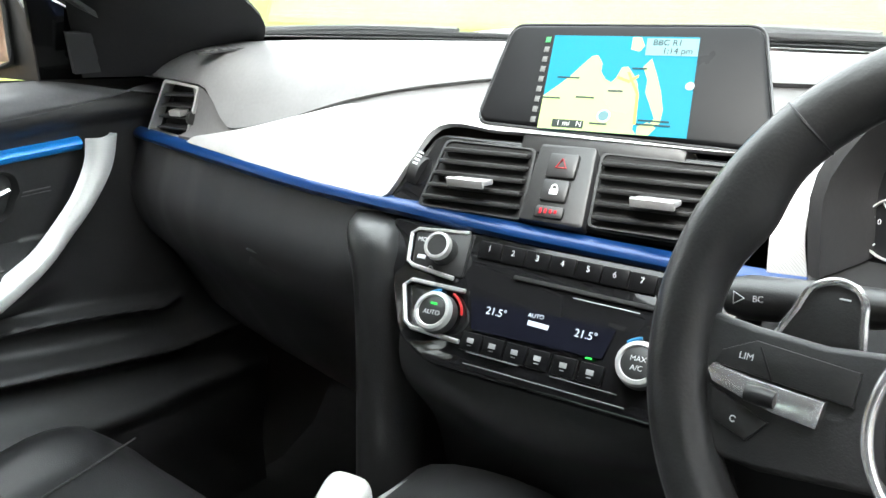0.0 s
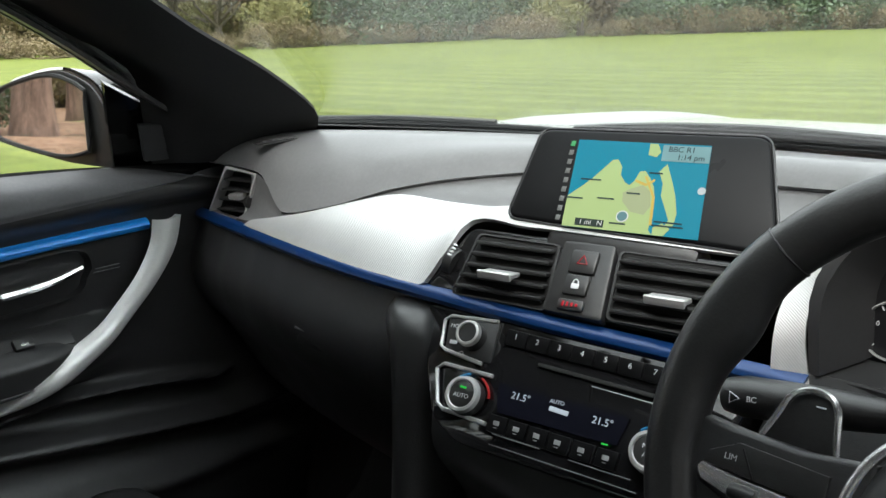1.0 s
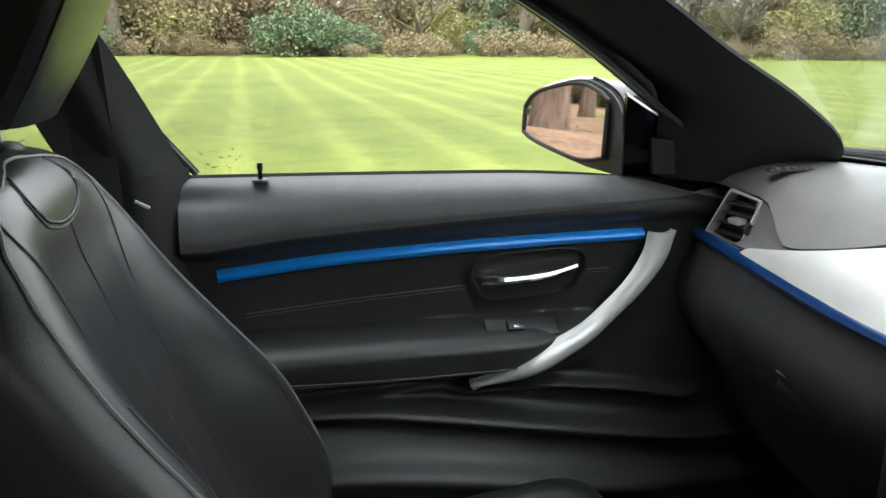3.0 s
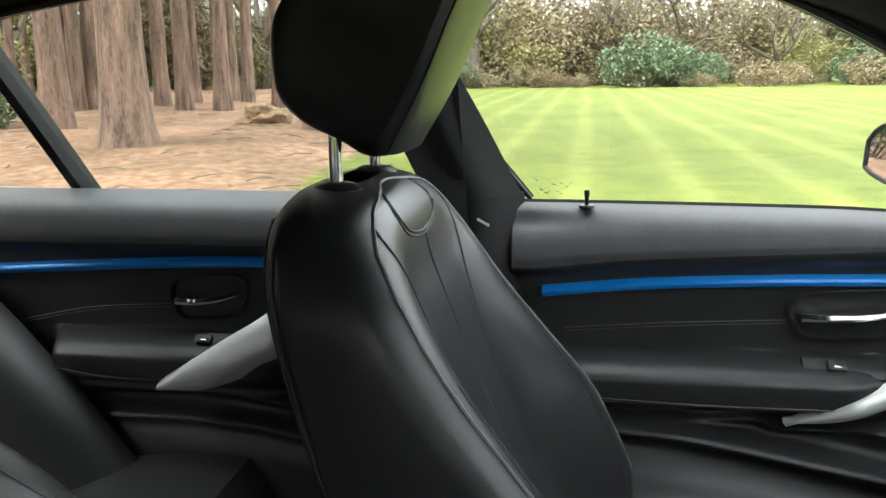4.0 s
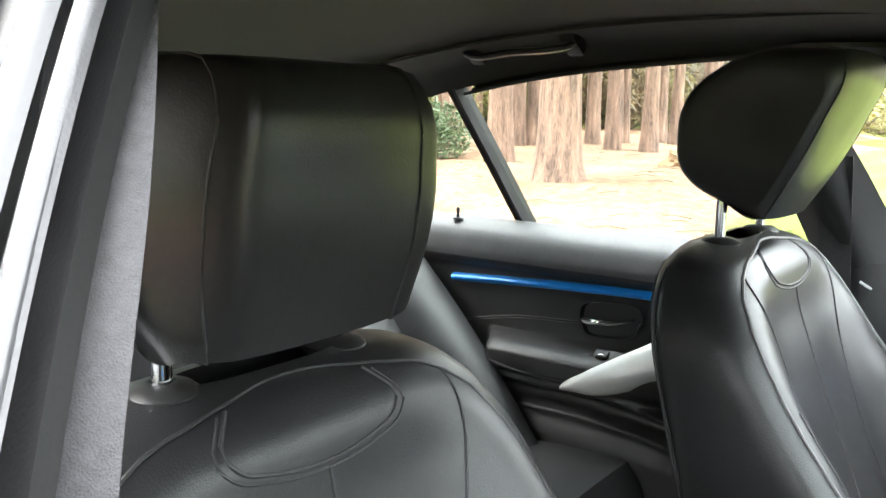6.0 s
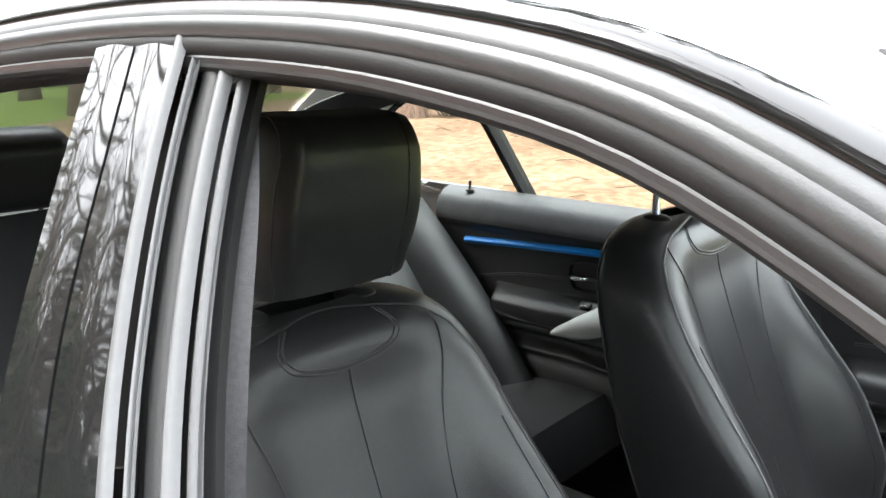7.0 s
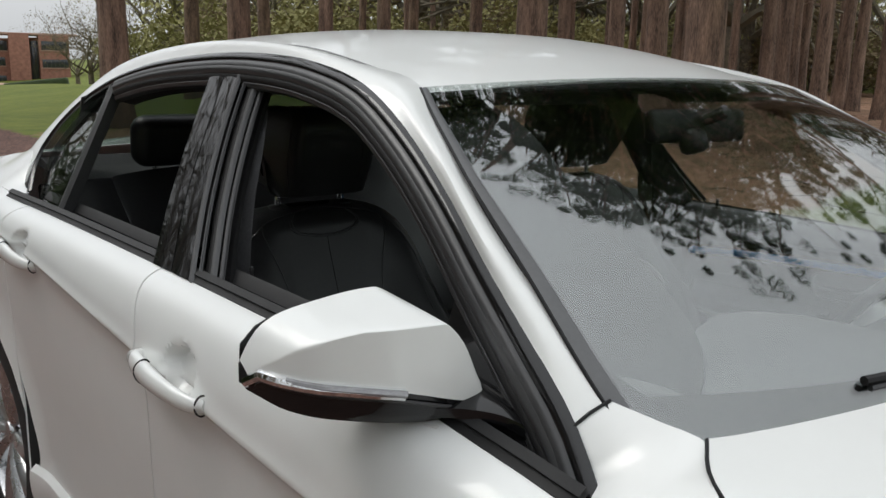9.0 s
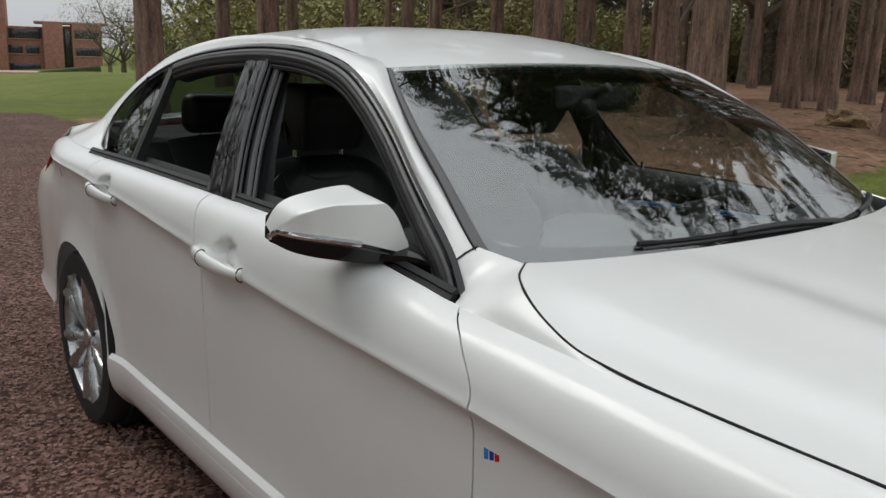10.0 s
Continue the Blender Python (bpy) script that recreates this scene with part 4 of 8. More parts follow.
    under = loft([[(s * 0.83, -1.085, 0.968), (s * 0.80, -1.055, 0.967), (s * 0.775, -1.02, 0.960), (s * 0.758, -0.965, 0.950)], [(s * 0.825, -1.02, 0.970), (s * 0.795, -0.99, 0.970), (s * 0.768, -0.955, 0.964), (s * 0.752, -0.93, 0.952)]], 16, 4)
    part("mirror_plinth", shell(under, 0.006), SEAL, m)
    if s < 0:
        m.location = m.location + Vector((-0.010, 0, 0.007))
    tagged(m, "white and black door mirror")


def build_wheel(car, x, y, s):
    w = knot("wheel", car)
    w.location = (x, y - car.location.y, HUB_Z)
    w["local"] = 1
    R = 0.321
    prof = [(0.235, -0.11), (0.262, -0.112), (0.30, -0.108), (0.317, -0.09), (R, -0.06), (R, 0.06), (0.317, 0.09), (0.30, 0.108), (0.262, 0.112), (0.235, 0.11), (0.232, 0.0)]
    turn = pose(0, 0, 0, 0, 90 * s, 0)
    bm = lathe(prof + [prof[0]], 64, turn)
    part("tyre", bm, TYRE, w, "black road tyre")
    rim = [(0.246, 0.100), (0.240, 0.108), (0.232, 0.104), (0.226, 0.085), (0.220, 0.05), (0.215, -0.10), (0.222, -0.10), (0.232, 0.06), (0.236, 0.095)]
    part("rim", lathe(rim + [rim[0]], 64, turn), ALLOY, w, "silver alloy rim")
    for k in range(5):
        a0 = k * 72 + 8
        for d in (-1, 1):
            path = []
            for r, ang, z, hw in ((0.030, 6, 0.080, 0.016), (0.075, 11, 0.090, 0.015), (0.125, 12.5, 0.098, 0.017), (0.175, 13.0, 0.102, 0.021), (0.215, 13.5, 0.104, 0.026), (0.238, 14.0, 0.104, 0.032)):
                c = radians(a0 + d * ang)
                path.append([(r * math.cos(c) - q * hw * math.sin(c), r * math.sin(c) + q * hw * math.cos(c), z + dz) for q, dz in ((-1.0, -0.030), (-0.95, -0.006), (-0.6, 0.0), (0.1 * d, 0.006), (0.6, 0.0), (0.95, -0.006), (1.0, -0.030))])
            bm = shell(loft([[row[j] for row in path] for j in range(7)], 16, 7)[::-1], 0.004)
            bm.transform(turn)
            part("spoke", bm, ALLOY, w)
    part("hub_cap", lathe([(0.0, 0.096), (0.030, 0.094), (0.034, 0.086), (0.062, 0.080), (0.070, 0.06), (0.05, 0.04)], 32, turn), ALLOY, w)
    for k in range(5):
        a = radians(k * 72 + 44)
        part("wheel_bolt", lathe([(0.0, 0.086), (0.009, 0.085), (0.010, 0.07)], 6, turn @ pose(0.055 * math.cos(a), 0.055 * math.sin(a), 0.0)), HARD, w)
    part("brake_disc", lathe([(0.0, 0.022), (0.165, 0.022), (0.165, 0.0), (0.0, 0.0)], 48, turn), mat("brake_steel", (0.10, 0.095, 0.09), 0.45, metal=0.8, var=0.2), w)
    part("wheel_back", lathe([(0.0, -0.04), (0.222, -0.04), (0.222, -0.05), (0.0, -0.05)], 40, turn), DARK, w)
    part("wheel_well", lathe([(0.34, 0.03), (0.345, -0.18), (0.0, -0.19)], 40, turn), DARK, w)
    tagged(w, "alloy wheel with twin-spoke rim")


car = thing("car", (0, -1.4, 0), "white four-door saloon car parked on red gravel", "car")
DOORS = {}
for s in (1, -1):
    fd, rd = build_flanks(car, s, "right" if s > 0 else "left")
    build_window_frames(car, s, fd, rd)
    build_door_mirror(car, s, fd)
    DOORS[s] = (fd, rd)
    for y in HUB_Y:
        build_wheel(car, s * 0.772, y, s)
build_roof(car)
build_windscreen(car)
build_front(car)
# wing badge: three slanted bars of colour and a chrome tile
badge = part("wing_badge", block((0.004, 0.075, 0.026), pose(flank(-0.593, 0.747) + 0.001, -0.593, 0.747, 0, 4, 0), 0.001), CHROME, car, "small chrome badge with coloured bars")
for k, c in enumerate(((0.05, 0.25, 0.6), (0.02, 0.05, 0.3), (0.5, 0.02, 0.03))):
    part("badge_bar", block((0.002, 0.011, 0.024), pose(flank(-0.593, 0.747) + 0.003, -0.622 + 0.0125 * k, 0.747, 0, 4, 0), 0.0005), mat("badge_enamel", c, 0.2, var=0.03), badge)
# underbody, so that nothing shows through the car
part("floor_pan", shell([[(x, y, 0.20 + 0.0 * x) for y in np.linspace(-3.3, 0.5, 20)] for x in np.linspace(-0.74, 0.74, 8)], 0.02), DARK, car)
part("firewall", block((1.40, 0.03, 0.56), pose(0, -0.50, 0.56), 0.01), DARK, car)


# ---- the land round the car ----
def wood_edge(x):
    """Needle-strewn ground lies behind this line on the passenger side."""
    return -2.6 - 0.17 * abs(x) + 0.5 * math.sin(x * 0.35)


def land_z(x, y):
    bank = smooth(-3.5, -10.0, x) * smooth(wood_edge(x) + 1.5, wood_edge(x) - 2.5, y) * smooth(-90, -30, y)
    z = 0.48 * bank + 0.05 * bank * noise.noise(Vector((x * 0.5, y * 0.5, 0))) * 2
    z += -2.6 * smooth(-22, -120, y) * smooth(-60, -12, x)
    far = smooth(5.0, 14.0, math.hypot(x, y + 1.4))
    z += far * 0.10 * noise.noise(Vector((x * 0.06, y * 0.06, 3.1)))
    return z


def masks(x, y):
    n = 0.5 * noise.noise(Vector((x * 0.7, y * 0.7, 1.0)))
    drive = smooth(-3.2, -2.6, x + n) * smooth(7.5, 6.8, x + n) * smooth(3.4, 2.8, y + n) * smooth(-19.5, -18, y + n)
    drive = max(drive, smooth(1.6, 1.0, abs(y + 46 + 0.2 * x)) * smooth(-40, -30, x))
    needle = smooth(0.3, -0.6, y - wood_edge(x) + n) * smooth(-2.0, -3.0, x + n) * smooth(-80, -60, x) * smooth(-60, -40, y + 0.6 * x)
    needle *= 1 - smooth(-15.5, -18.5, y + n) * smooth(-17, -13, x + n)
    return drive, needle


def lawn_material():
    m = bpy.data.materials.new("lawn_gravel_and_needles")
    m.use_nodes = True
    nt = m.node_tree
    b = nt.nodes["Principled BSDF"]
    tc = nt.nodes.new("ShaderNodeTexCoord")

    def noise_tex(scale, detail=6.0):
        n = nt.nodes.new("ShaderNodeTexNoise")
        n.inputs["Scale"].default_value, n.inputs["Detail"].default_value = scale, detail
        nt.links.new(tc.outputs["Object"], n.inputs["Vector"])
        return n.outputs["Fac"]

    def ramp(fac, stops):
        r = nt.nodes.new("ShaderNodeValToRGB")
        while len(r.color_ramp.elements) < len(stops):
            r.color_ramp.elements.new(0.5)
        for e, (p, c) in zip(r.color_ramp.elements, stops):
            e.position, e.color = p, (*c, 1)
        nt.links.new(fac, r.inputs[0])
        return r.outputs[0]

    def mix(f, a, c, mode="MIX"):
        n = nt.nodes.new("ShaderNodeMix")
        n.data_type, n.blend_type = "RGBA", mode
        if isinstance(f, float):
            n.inputs[0].default_value = f
        else:
            nt.links.new(f, n.inputs[0])
        nt.links.new(a, n.inputs[6])
        nt.links.new(c, n.inputs[7])
        return n.outputs[2]

    # mown stripes, bent a little, on the grass
    wave = nt.nodes.new("ShaderNodeTexWave")
    wave.wave_type, wave.bands_direction = "BANDS", "Y"
    wave.inputs["Scale"].default_value, wave.inputs["Distortion"].default_value, wave.inputs["Detail Scale"].default_value = 0.27, 2.2, 0.18
    wave.inputs["Detail"].default_value = 1.0
    nt.links.new(tc.outputs["Object"], wave.inputs["Vector"])
    fine = ramp(noise_tex(26.0), [(0.25, (0.078, 0.105, 0.015)), (0.55, (0.145, 0.174, 0.028)), (0.8, (0.212, 0.235, 0.055))])
    broad = mix(1.0, ramp(noise_tex(0.35), [(0.3, (0.75, 0.78, 0.7)), (0.7, (1.1, 1.05, 1.0))]), ramp(noise_tex(2.6), [(0.3, (0.80, 0.84, 0.8)), (0.7, (1.14, 1.12, 1.1))]), "MULTIPLY")
    stripe = ramp(wave.outputs["Fac"], [(0.0, (0.90, 0.92, 0.88)), (0.72, (0.98, 0.98, 0.98)), (0.96, (1.26, 1.20, 1.5))])
    where = nt.nodes.new("ShaderNodeSeparateXYZ")
    nt.links.new(tc.outputs["Object"], where.inputs[0])
    mown = nt.nodes.new("ShaderNodeMapRange")
    mown.inputs["From Min"].default_value, mown.inputs["From Max"].default_value = -14.0, -6.0
    nt.links.new(where.outputs[1], mown.inputs[0])
    grass = mix(mown.outputs[0], mix(1.0, fine, broad, "MULTIPLY"), mix(1.0, mix(1.0, fine, broad, "MULTIPLY"), stripe, "MULTIPLY"))
    pebble = nt.nodes.new("ShaderNodeTexVoronoi")
    pebble.inputs["Scale"].default_value = 62.0
    nt.links.new(tc.outputs["Object"], pebble.inputs["Vector"])
    sep = nt.nodes.new("ShaderNodeSeparateColor")
    nt.links.new(pebble.outputs["Color"], sep.inputs[0])
    gravel = ramp(sep.outputs[0], [(0.0, (0.022, 0.011, 0.009)), (0.5, (0.115, 0.055, 0.042)), (1.0, (0.30, 0.185, 0.15))])
    gravel = mix(1.0, gravel, ramp(noise_tex(1.2), [(0.3, (0.7, 0.7, 0.7)), (0.7, (1.1, 1.1, 1.1))]), "MULTIPLY")
    needles = ramp(noise_tex(9.0, 10.0), [(0.28, (0.16, 0.09, 0.055)), (0.5, (0.27, 0.16, 0.105)), (0.72, (0.38, 0.25, 0.175))])
    needles = mix(1.0, needles, ramp(noise_tex(0.8), [(0.3, (0.65, 0.66, 0.6)), (0.7, (1.15, 1.1, 1.05))]), "MULTIPLY")

    def mask(name):
        a = nt.nodes.new("ShaderNodeAttribute")
        a.attribute_name = name
        mr = nt.nodes.new("ShaderNodeMath")
        mr.operation = "MULTIPLY_ADD"
        mr.inputs[1].default_value = 1.0
        sub = nt.nodes.new("ShaderNodeMath")
        sub.operation = "MULTIPLY_ADD"
        sub.inputs[1].default_value, sub.inputs[2].default_value = 0.8, -0.4
        nt.links.new(noise_tex(4.0), sub.inputs[0])
        nt.links.new(a.outputs["Fac"], mr.inputs[0])
        nt.links.new(sub.outputs[0], mr.inputs[2])
        st = nt.nodes.new("ShaderNodeMapRange")
        st.inputs["From Min"].default_value, st.inputs["From Max"].default_value = 0.4, 0.6
        nt.links.new(mr.outputs[0], st.inputs[0])
        return st.outputs[0]

    c = mix(mask("needle"), grass, needles)
    c = mix(mask("drive"), c, gravel)
    nt.links.new(c, b.inputs["Base Color"])
    b.inputs["Roughness"].default_value = 0.9
    b.inputs["Specular IOR Level"].default_value = 0.25
    bump = nt.nodes.new("ShaderNodeBump")
    bump.inputs["Strength"].default_value, bump.inputs["Distance"].default_value = 0.4, 0.02
    nt.links.new(noise_tex(35.0), bump.inputs["Height"])
    nt.links.new(bump.outputs[0], b.inputs["Normal"])
    return m


def axis(near, far, step):
    a = list(np.arange(-near, near + 1e-6, step))
    r = near
    while r < far:
        r *= 1.22
        a = [-r] + a + [r]
    return a


xs, ys = axis(32, 900, 0.8), axis(32, 900, 0.8)
bm = bmesh.new()
gv = [[bm.verts.new((x, y, land_z(x, y))) for y in ys] for x in xs]
for i in range(len(xs) - 1):
    for j in range(len(ys) - 1):
        bm.faces.new((gv[i][j], gv[i + 1][j], gv[i + 1][j + 1], gv[i][j + 1]))
ground = part("ground", bm, lawn_material(), None, "mown striped lawn with a red gravel drive and needle-strewn woodland floor", kind="structure")
pairs = [masks(x, y) for x in xs for y in ys]
for n, k in (("drive", 0), ("needle", 1)):
    at = ground.data.attributes.new(n, "FLOAT", "POINT")
    at.data.foreach_set("value", [p[k] for p in pairs])

# ---- trees ----
BARK = mat("pine_bark", (0.036, 0.023, 0.017), 0.9, var=0.5, scale=9, bump=1.0, bscale=22, second=(0.24, 0.155, 0.115), dist=0.04, tall=0.16)
BARK_DARK = mat("grey_bark", (0.075, 0.062, 0.045), 0.9, var=0.4, scale=6, bump=0.8, bscale=20, second=(0.17, 0.14, 0.10), dist=0.02)
NEEDLE = mat("pine_needles", (0.028, 0.05, 0.014), 0.7, var=0.4, scale=1.5, second=(0.05, 0.08, 0.02))
LAUREL = mat("laurel_leaves", (0.045, 0.085, 0.03), 0.38, var=0.4, scale=2.0, second=(0.12, 0.17, 0.085))
OLIVE = mat("spring_leaves", (0.21, 0.20, 0.075), 0.8, var=0.2, scale=1.0, second=(0.31, 0.29, 0.13), spec=0.2)
DRY = mat("dry_leaves", (0.17, 0.13, 0.075), 0.85, var=0.25, scale=1.5, second=(0.27, 0.215, 0.13), spec=0.2)
TWIG = mat("bare_twigs", (0.13, 0.11, 0.075), 0.85, var=0.3, scale=4.0)


def leaf_cloud(name, n, size, material, parent, blobs, seed, up=0.3, aspect=0.55):
    """n small leaves gathered in uneven clumps: blobs of (x, y, z, radius, flatness)."""
    rnd = np.random.RandomState(seed)
    k = rnd.randint(0, len(blobs), n)
    b = np.array(blobs)[k]
    d = rnd.normal(size=(n, 3))
    d /= np.linalg.norm(d, axis=1)[:, None]
    r = b[:, 3] * (0.45 + 0.62 * rnd.rand(n) ** 0.5)
    c = b[:, :3] + d * r[:, None] * np.stack([np.ones(n), np.ones(n), b[:, 4]], 1)
    a = rnd.normal(size=(n, 3))
    a[:, 2] *= up
    a /= np.linalg.norm(a, axis=1)[:, None]
    e = np.cross(a, rnd.normal(size=(n, 3)))
    e /= np.linalg.norm(e, axis=1)[:, None] + 1e-9
    s = size * (0.6 + 0.8 * rnd.rand(n))[:, None]
    v = np.stack([c - a * s, c + e * s * aspect, c + a * s, c - e * s * aspect], 1).reshape(-1, 3)
    me = bpy.data.meshes.new(name)
    me.from_pydata(v.tolist(), [], [(4 * i, 4 * i + 1, 4 * i + 2, 4 * i + 3) for i in range(n)])
    me.materials.append(material)
    ob = new(name, me)
    ob.parent = parent
    return ob


def limbs(bm, start, way, length, radius, depth, rnd, bend=0.35, ring=6, spread=0.75, fork=3):
    """A limb with its forks, tapering."""
    n = 5
    p, d = np.array(start, float), np.array(way, float) / np.linalg.norm(way)
    pts = [p.copy()]
    for _ in range(n):
        d = d + rnd.normal(size=3) * bend * 0.35
        d /= np.linalg.norm(d)
        p = p + d * length / n
        pts.append(p.copy())
    sweep(pts, lambda t: radius * (1 - 0.62 * t), ring, bm=bm, up=(0.3, 0.2, 1))
    if depth:
        for _ in range(fork):
            k = rnd.randint(2, n + 1)
            w = d + rnd.normal(size=3) * spread
            w[2] += 0.15
            limbs(bm, pts[k], w, length * (0.5 + 0.25 * rnd.rand()), radius * 0.48, depth - 1, rnd, bend, max(3, ring - 1), spread, fork)


def pine(seed, r, h, bare=7.0, crown=1.0, needles=2600):
    t = thing("pine_tree", (0, 0, 0), "tall pine with scaly reddish bark on needle-strewn ground", "tree", "pine trees of the wood")
    t["local"] = 1
    rnd = np.random.RandomState(seed)
    bm = bmesh.new()
    lean = rnd.normal(size=2) * 0.012
    rows = []
    n, ring = 26, 18
    for i in range(n + 1):
        z = h * (i / n) ** 1.25 - 0.15 * (i == 0)
        rad = r * (1 - 0.72 * z / h) * (1 + 0.45 * math.exp(-max(z, 0) / 0.35))
        row = []
        for k in range(ring):
            a = 2 * math.pi * k / ring
            wob = 1 + 0.10 * noise.noise(Vector((math.cos(a) * 1.6, math.sin(a) * 1.6, z * 0.7 + seed))) + 0.05 * noise.noise(Vector((math.cos(a) * 5, math.sin(a) * 5, z * 2.2 + seed)))
            row.append((rad * wob * math.cos(a) + lean[0] * z, rad * wob * math.sin(a) + lean[1] * z, z))
        rows.append(row)
    shell(rows, 0, closed_v=True, bm=bm)
    part("trunk", bm, BARK, t)
    bm = bmesh.new()
    blobs = []
    for _ in range(int(15 * crown) + 3):
        z = bare + (h - bare) * rnd.rand() ** 0.9
        a = rnd.rand() * 6.28
        reach = (1.0 + 2.6 * (1 - (z - bare) / (h - bare + 0.1))) * crown * (0.6 + 0.6 * rnd.rand())
        way = np.array([math.cos(a), math.sin(a), 0.22])
        limbs(bm, (lean[0] * z, lean[1] * z, z), way, reach, 0.055 * crown, 1, rnd, 0.4, 5, 0.6, 3)
        for q in (0.55, 0.8, 1.02):
            e = np.array([lean[0] * z, lean[1] * z, z]) + way * reach * q + rnd.normal(size=3) * 0.25
            blobs.append((*e, 0.35 + 0.45 * rnd.rand(), 0.45))
    for _ in range(4):
        z = 2.5 + rnd.rand() * (bare - 2.5)
        a = rnd.rand() * 6.28
        limbs(bm, (0, 0, z), (math.cos(a), math.sin(a), -0.1), 0.5 + rnd.rand(), 0.022, 1, rnd, 0.5, 4, 0.7, 2)
    part("crown_frame", bm, BARK, t, kind="stuff")
    leaf_cloud("crown", int(needles * 2.0), 0.12, NEEDLE, t, blobs, seed, 0.8, 0.28)
    return t


def bush(seed, w, h, material, label, n=3800, size=0.075, cat="bush"):
    t = thing("bush", (0, 0, 0), label, cat, "bushes along the lawn")
    t["local"] = 1
    rnd = np.random.RandomState(seed)
    bm = bmesh.new()
    blobs = []
    for _ in range(16):
        a, q = rnd.rand() * 6.28, rnd.rand() ** 0.6
        x, y = w * 0.42 * q * math.cos(a), w * 0.42 * q * math.sin(a)
        z = h * (0.25 + 0.62 * rnd.rand()) * (1 - 0.35 * q)
        limbs(bm, (x * 0.2, y * 0.2, 0), (x, y, z + 0.2), math.sqrt(x * x + y * y + z * z), 0.03, 0, rnd, 0.4, 4)
        blobs.append((x, y, z, 0.22 * h + 0.12 * w * rnd.rand(), 0.8))
    part("woody_frame", bm, BARK_DARK, t)
    leaf_cloud("foliage", n, size, material, t, blobs, seed, 0.7, 0.5)
    return t


def bare_tree(seed, h, leaves=None):
    t = thing("bare_tree", (0, 0, 0), "leafless broad tree with spreading crooked limbs", "tree", "bare trees along the lawn")
    t["local"] = 1
    rnd = np.random.RandomState(seed)
    bm = bmesh.new()
    sweep(spline([(0, 0, -0.1), (0.06, 0.03, h * 0.12), (0.15 * rnd.randn(), 0.1, h * 0.26)], 8), lambda q: h * 0.026 * (1.25 - 0.45 * q), 9, bm=bm)
    part("trunk", bm, BARK_DARK, t)
    bm = bmesh.new()
    for _ in range(7):
        a = rnd.rand() * 6.28
        limbs(bm, (0, 0, h * (0.10 + 0.16 * rnd.rand())), (math.cos(a) * 0.8, math.sin(a) * 0.8, 0.9), h * 0.42, h * 0.013, 3, rnd, 0.55, 5, 0.7, 3)
    part("crown_frame", bm, TWIG, t)
    if leaves:
        blobs = [(h * 0.3 * rnd.randn(), h * 0.3 * rnd.randn(), h * (0.35 + 0.4 * rnd.rand()), h * 0.13, 0.9) for _ in range(24)]
        leaf_cloud("spring_growth", 1800, 0.07, leaves, t, blobs, seed, 0.6, 0.5)
    return t


def put(t, x, y, turn=0.0, size=1.0):
    m = pose(x, y, land_z(x, y) - 0.02, 0, 0, turn)
    c = copy_thing(t, m)
    c.scale = (size, size, size)
    return c


def bearing(x, y, az, d):
    a = radians(az)
    return x - math.sin(a) * d, y + math.cos(a) * d


rnd = random.Random(11)
pines = [pine(21, 0.27, 17.0), pine(22, 0.16, 16.0, 8.0, 0.8, 2000), pine(23, 0.18, 18.0, 8.5, 0.9, 2200), pine(24, 0.15, 15.0, 7.0, 0.7, 1500), pine(25, 0.27, 16.0, 6.0, 1.9, 9000)]
spots = []
for az, d, k, sz in ((123.6, 13.5, 2, 1.05), (122.4, 20.0, 1, 1.0), (117.4, 26.0, 3, 1.0), (116.2, 19.0, 1, 1.0), (115.5, 24.0, 3, 1.0), (113.8, 18.5, 3, 1.1), (112.2, 23.0, 3, 1.0), (110.2, 19.5, 1, 1.0), (127.0, 18.0, 2, 1.0), (130.5, 24.0, 1, 1.0)):
    spots.append((*bearing(0.68, -1.6, az, d), k, sz))
for az, d, k, sz in ((160.3, 19.0, 0, 1.1), (155.8, 24.0, 2, 1.1), (153.0, 20.0, 0, 1.0), (151.4, 25.0, 1, 1.1), (147.8, 19.0, 1, 1.0), (144.0, 23.0, 2, 1.05), (142.2, 26.0, 1, 1.0), (138.2, 24.0, 2, 1.0), (134.9, 16.5, 0, 1.05), (132.6, 22.0, 1, 1.0), (129.6, 26.0, 2, 1.0), (118.8, 25.0, 1, 1.0), (116.0, 27.0, 2, 1.0)):
    spots.append((*bearing(1.69, 0.27, az, d), k, sz))
for _ in range(60):
    x, y = -16 - rnd.random() * 40, -9 - rnd.random() * 42
    if x * 0.55 - y < 60 and y < wood_edge(x) - 3 and not (x > -22 and y < -30):
        spots.append((x, y, rnd.randint(1, 3), 0.9 + 0.3 * rnd.random()))
for x, y, k, sz in spots:
    put(pines[k], x, y, rnd.random() * 360, sz)
bushes = [bush(31, 3.4, 2.6, LAUREL, "dense glossy evergreen bush at the lawn's edge"), bush(32, 4.2, 1.5, DRY, "low brown leafless undergrowth", 3600, 0.07), bush(33, 4.0, 3.2, OLIVE, "yellow-green shrub at the wood's edge", 3600, 0.08), bush(34, 5.5, 4.4, LAUREL, "tall dark evergreen shrub", 5200, 0.10), bush(35, 5.0, 4.2, DRY, "tall brown-green thicket of twigs", 4600, 0.085), bush(36, 5.5, 5.0, NEEDLE, "dense dark conifer thicket, unseen, added to darken reflections", 6500, 0.10)]
bares = [bare_tree(41, 11.0), bare_tree(42, 13.0, OLIVE), bare_tree(43, 10.0, DRY), bare_tree(44, 15.0)]
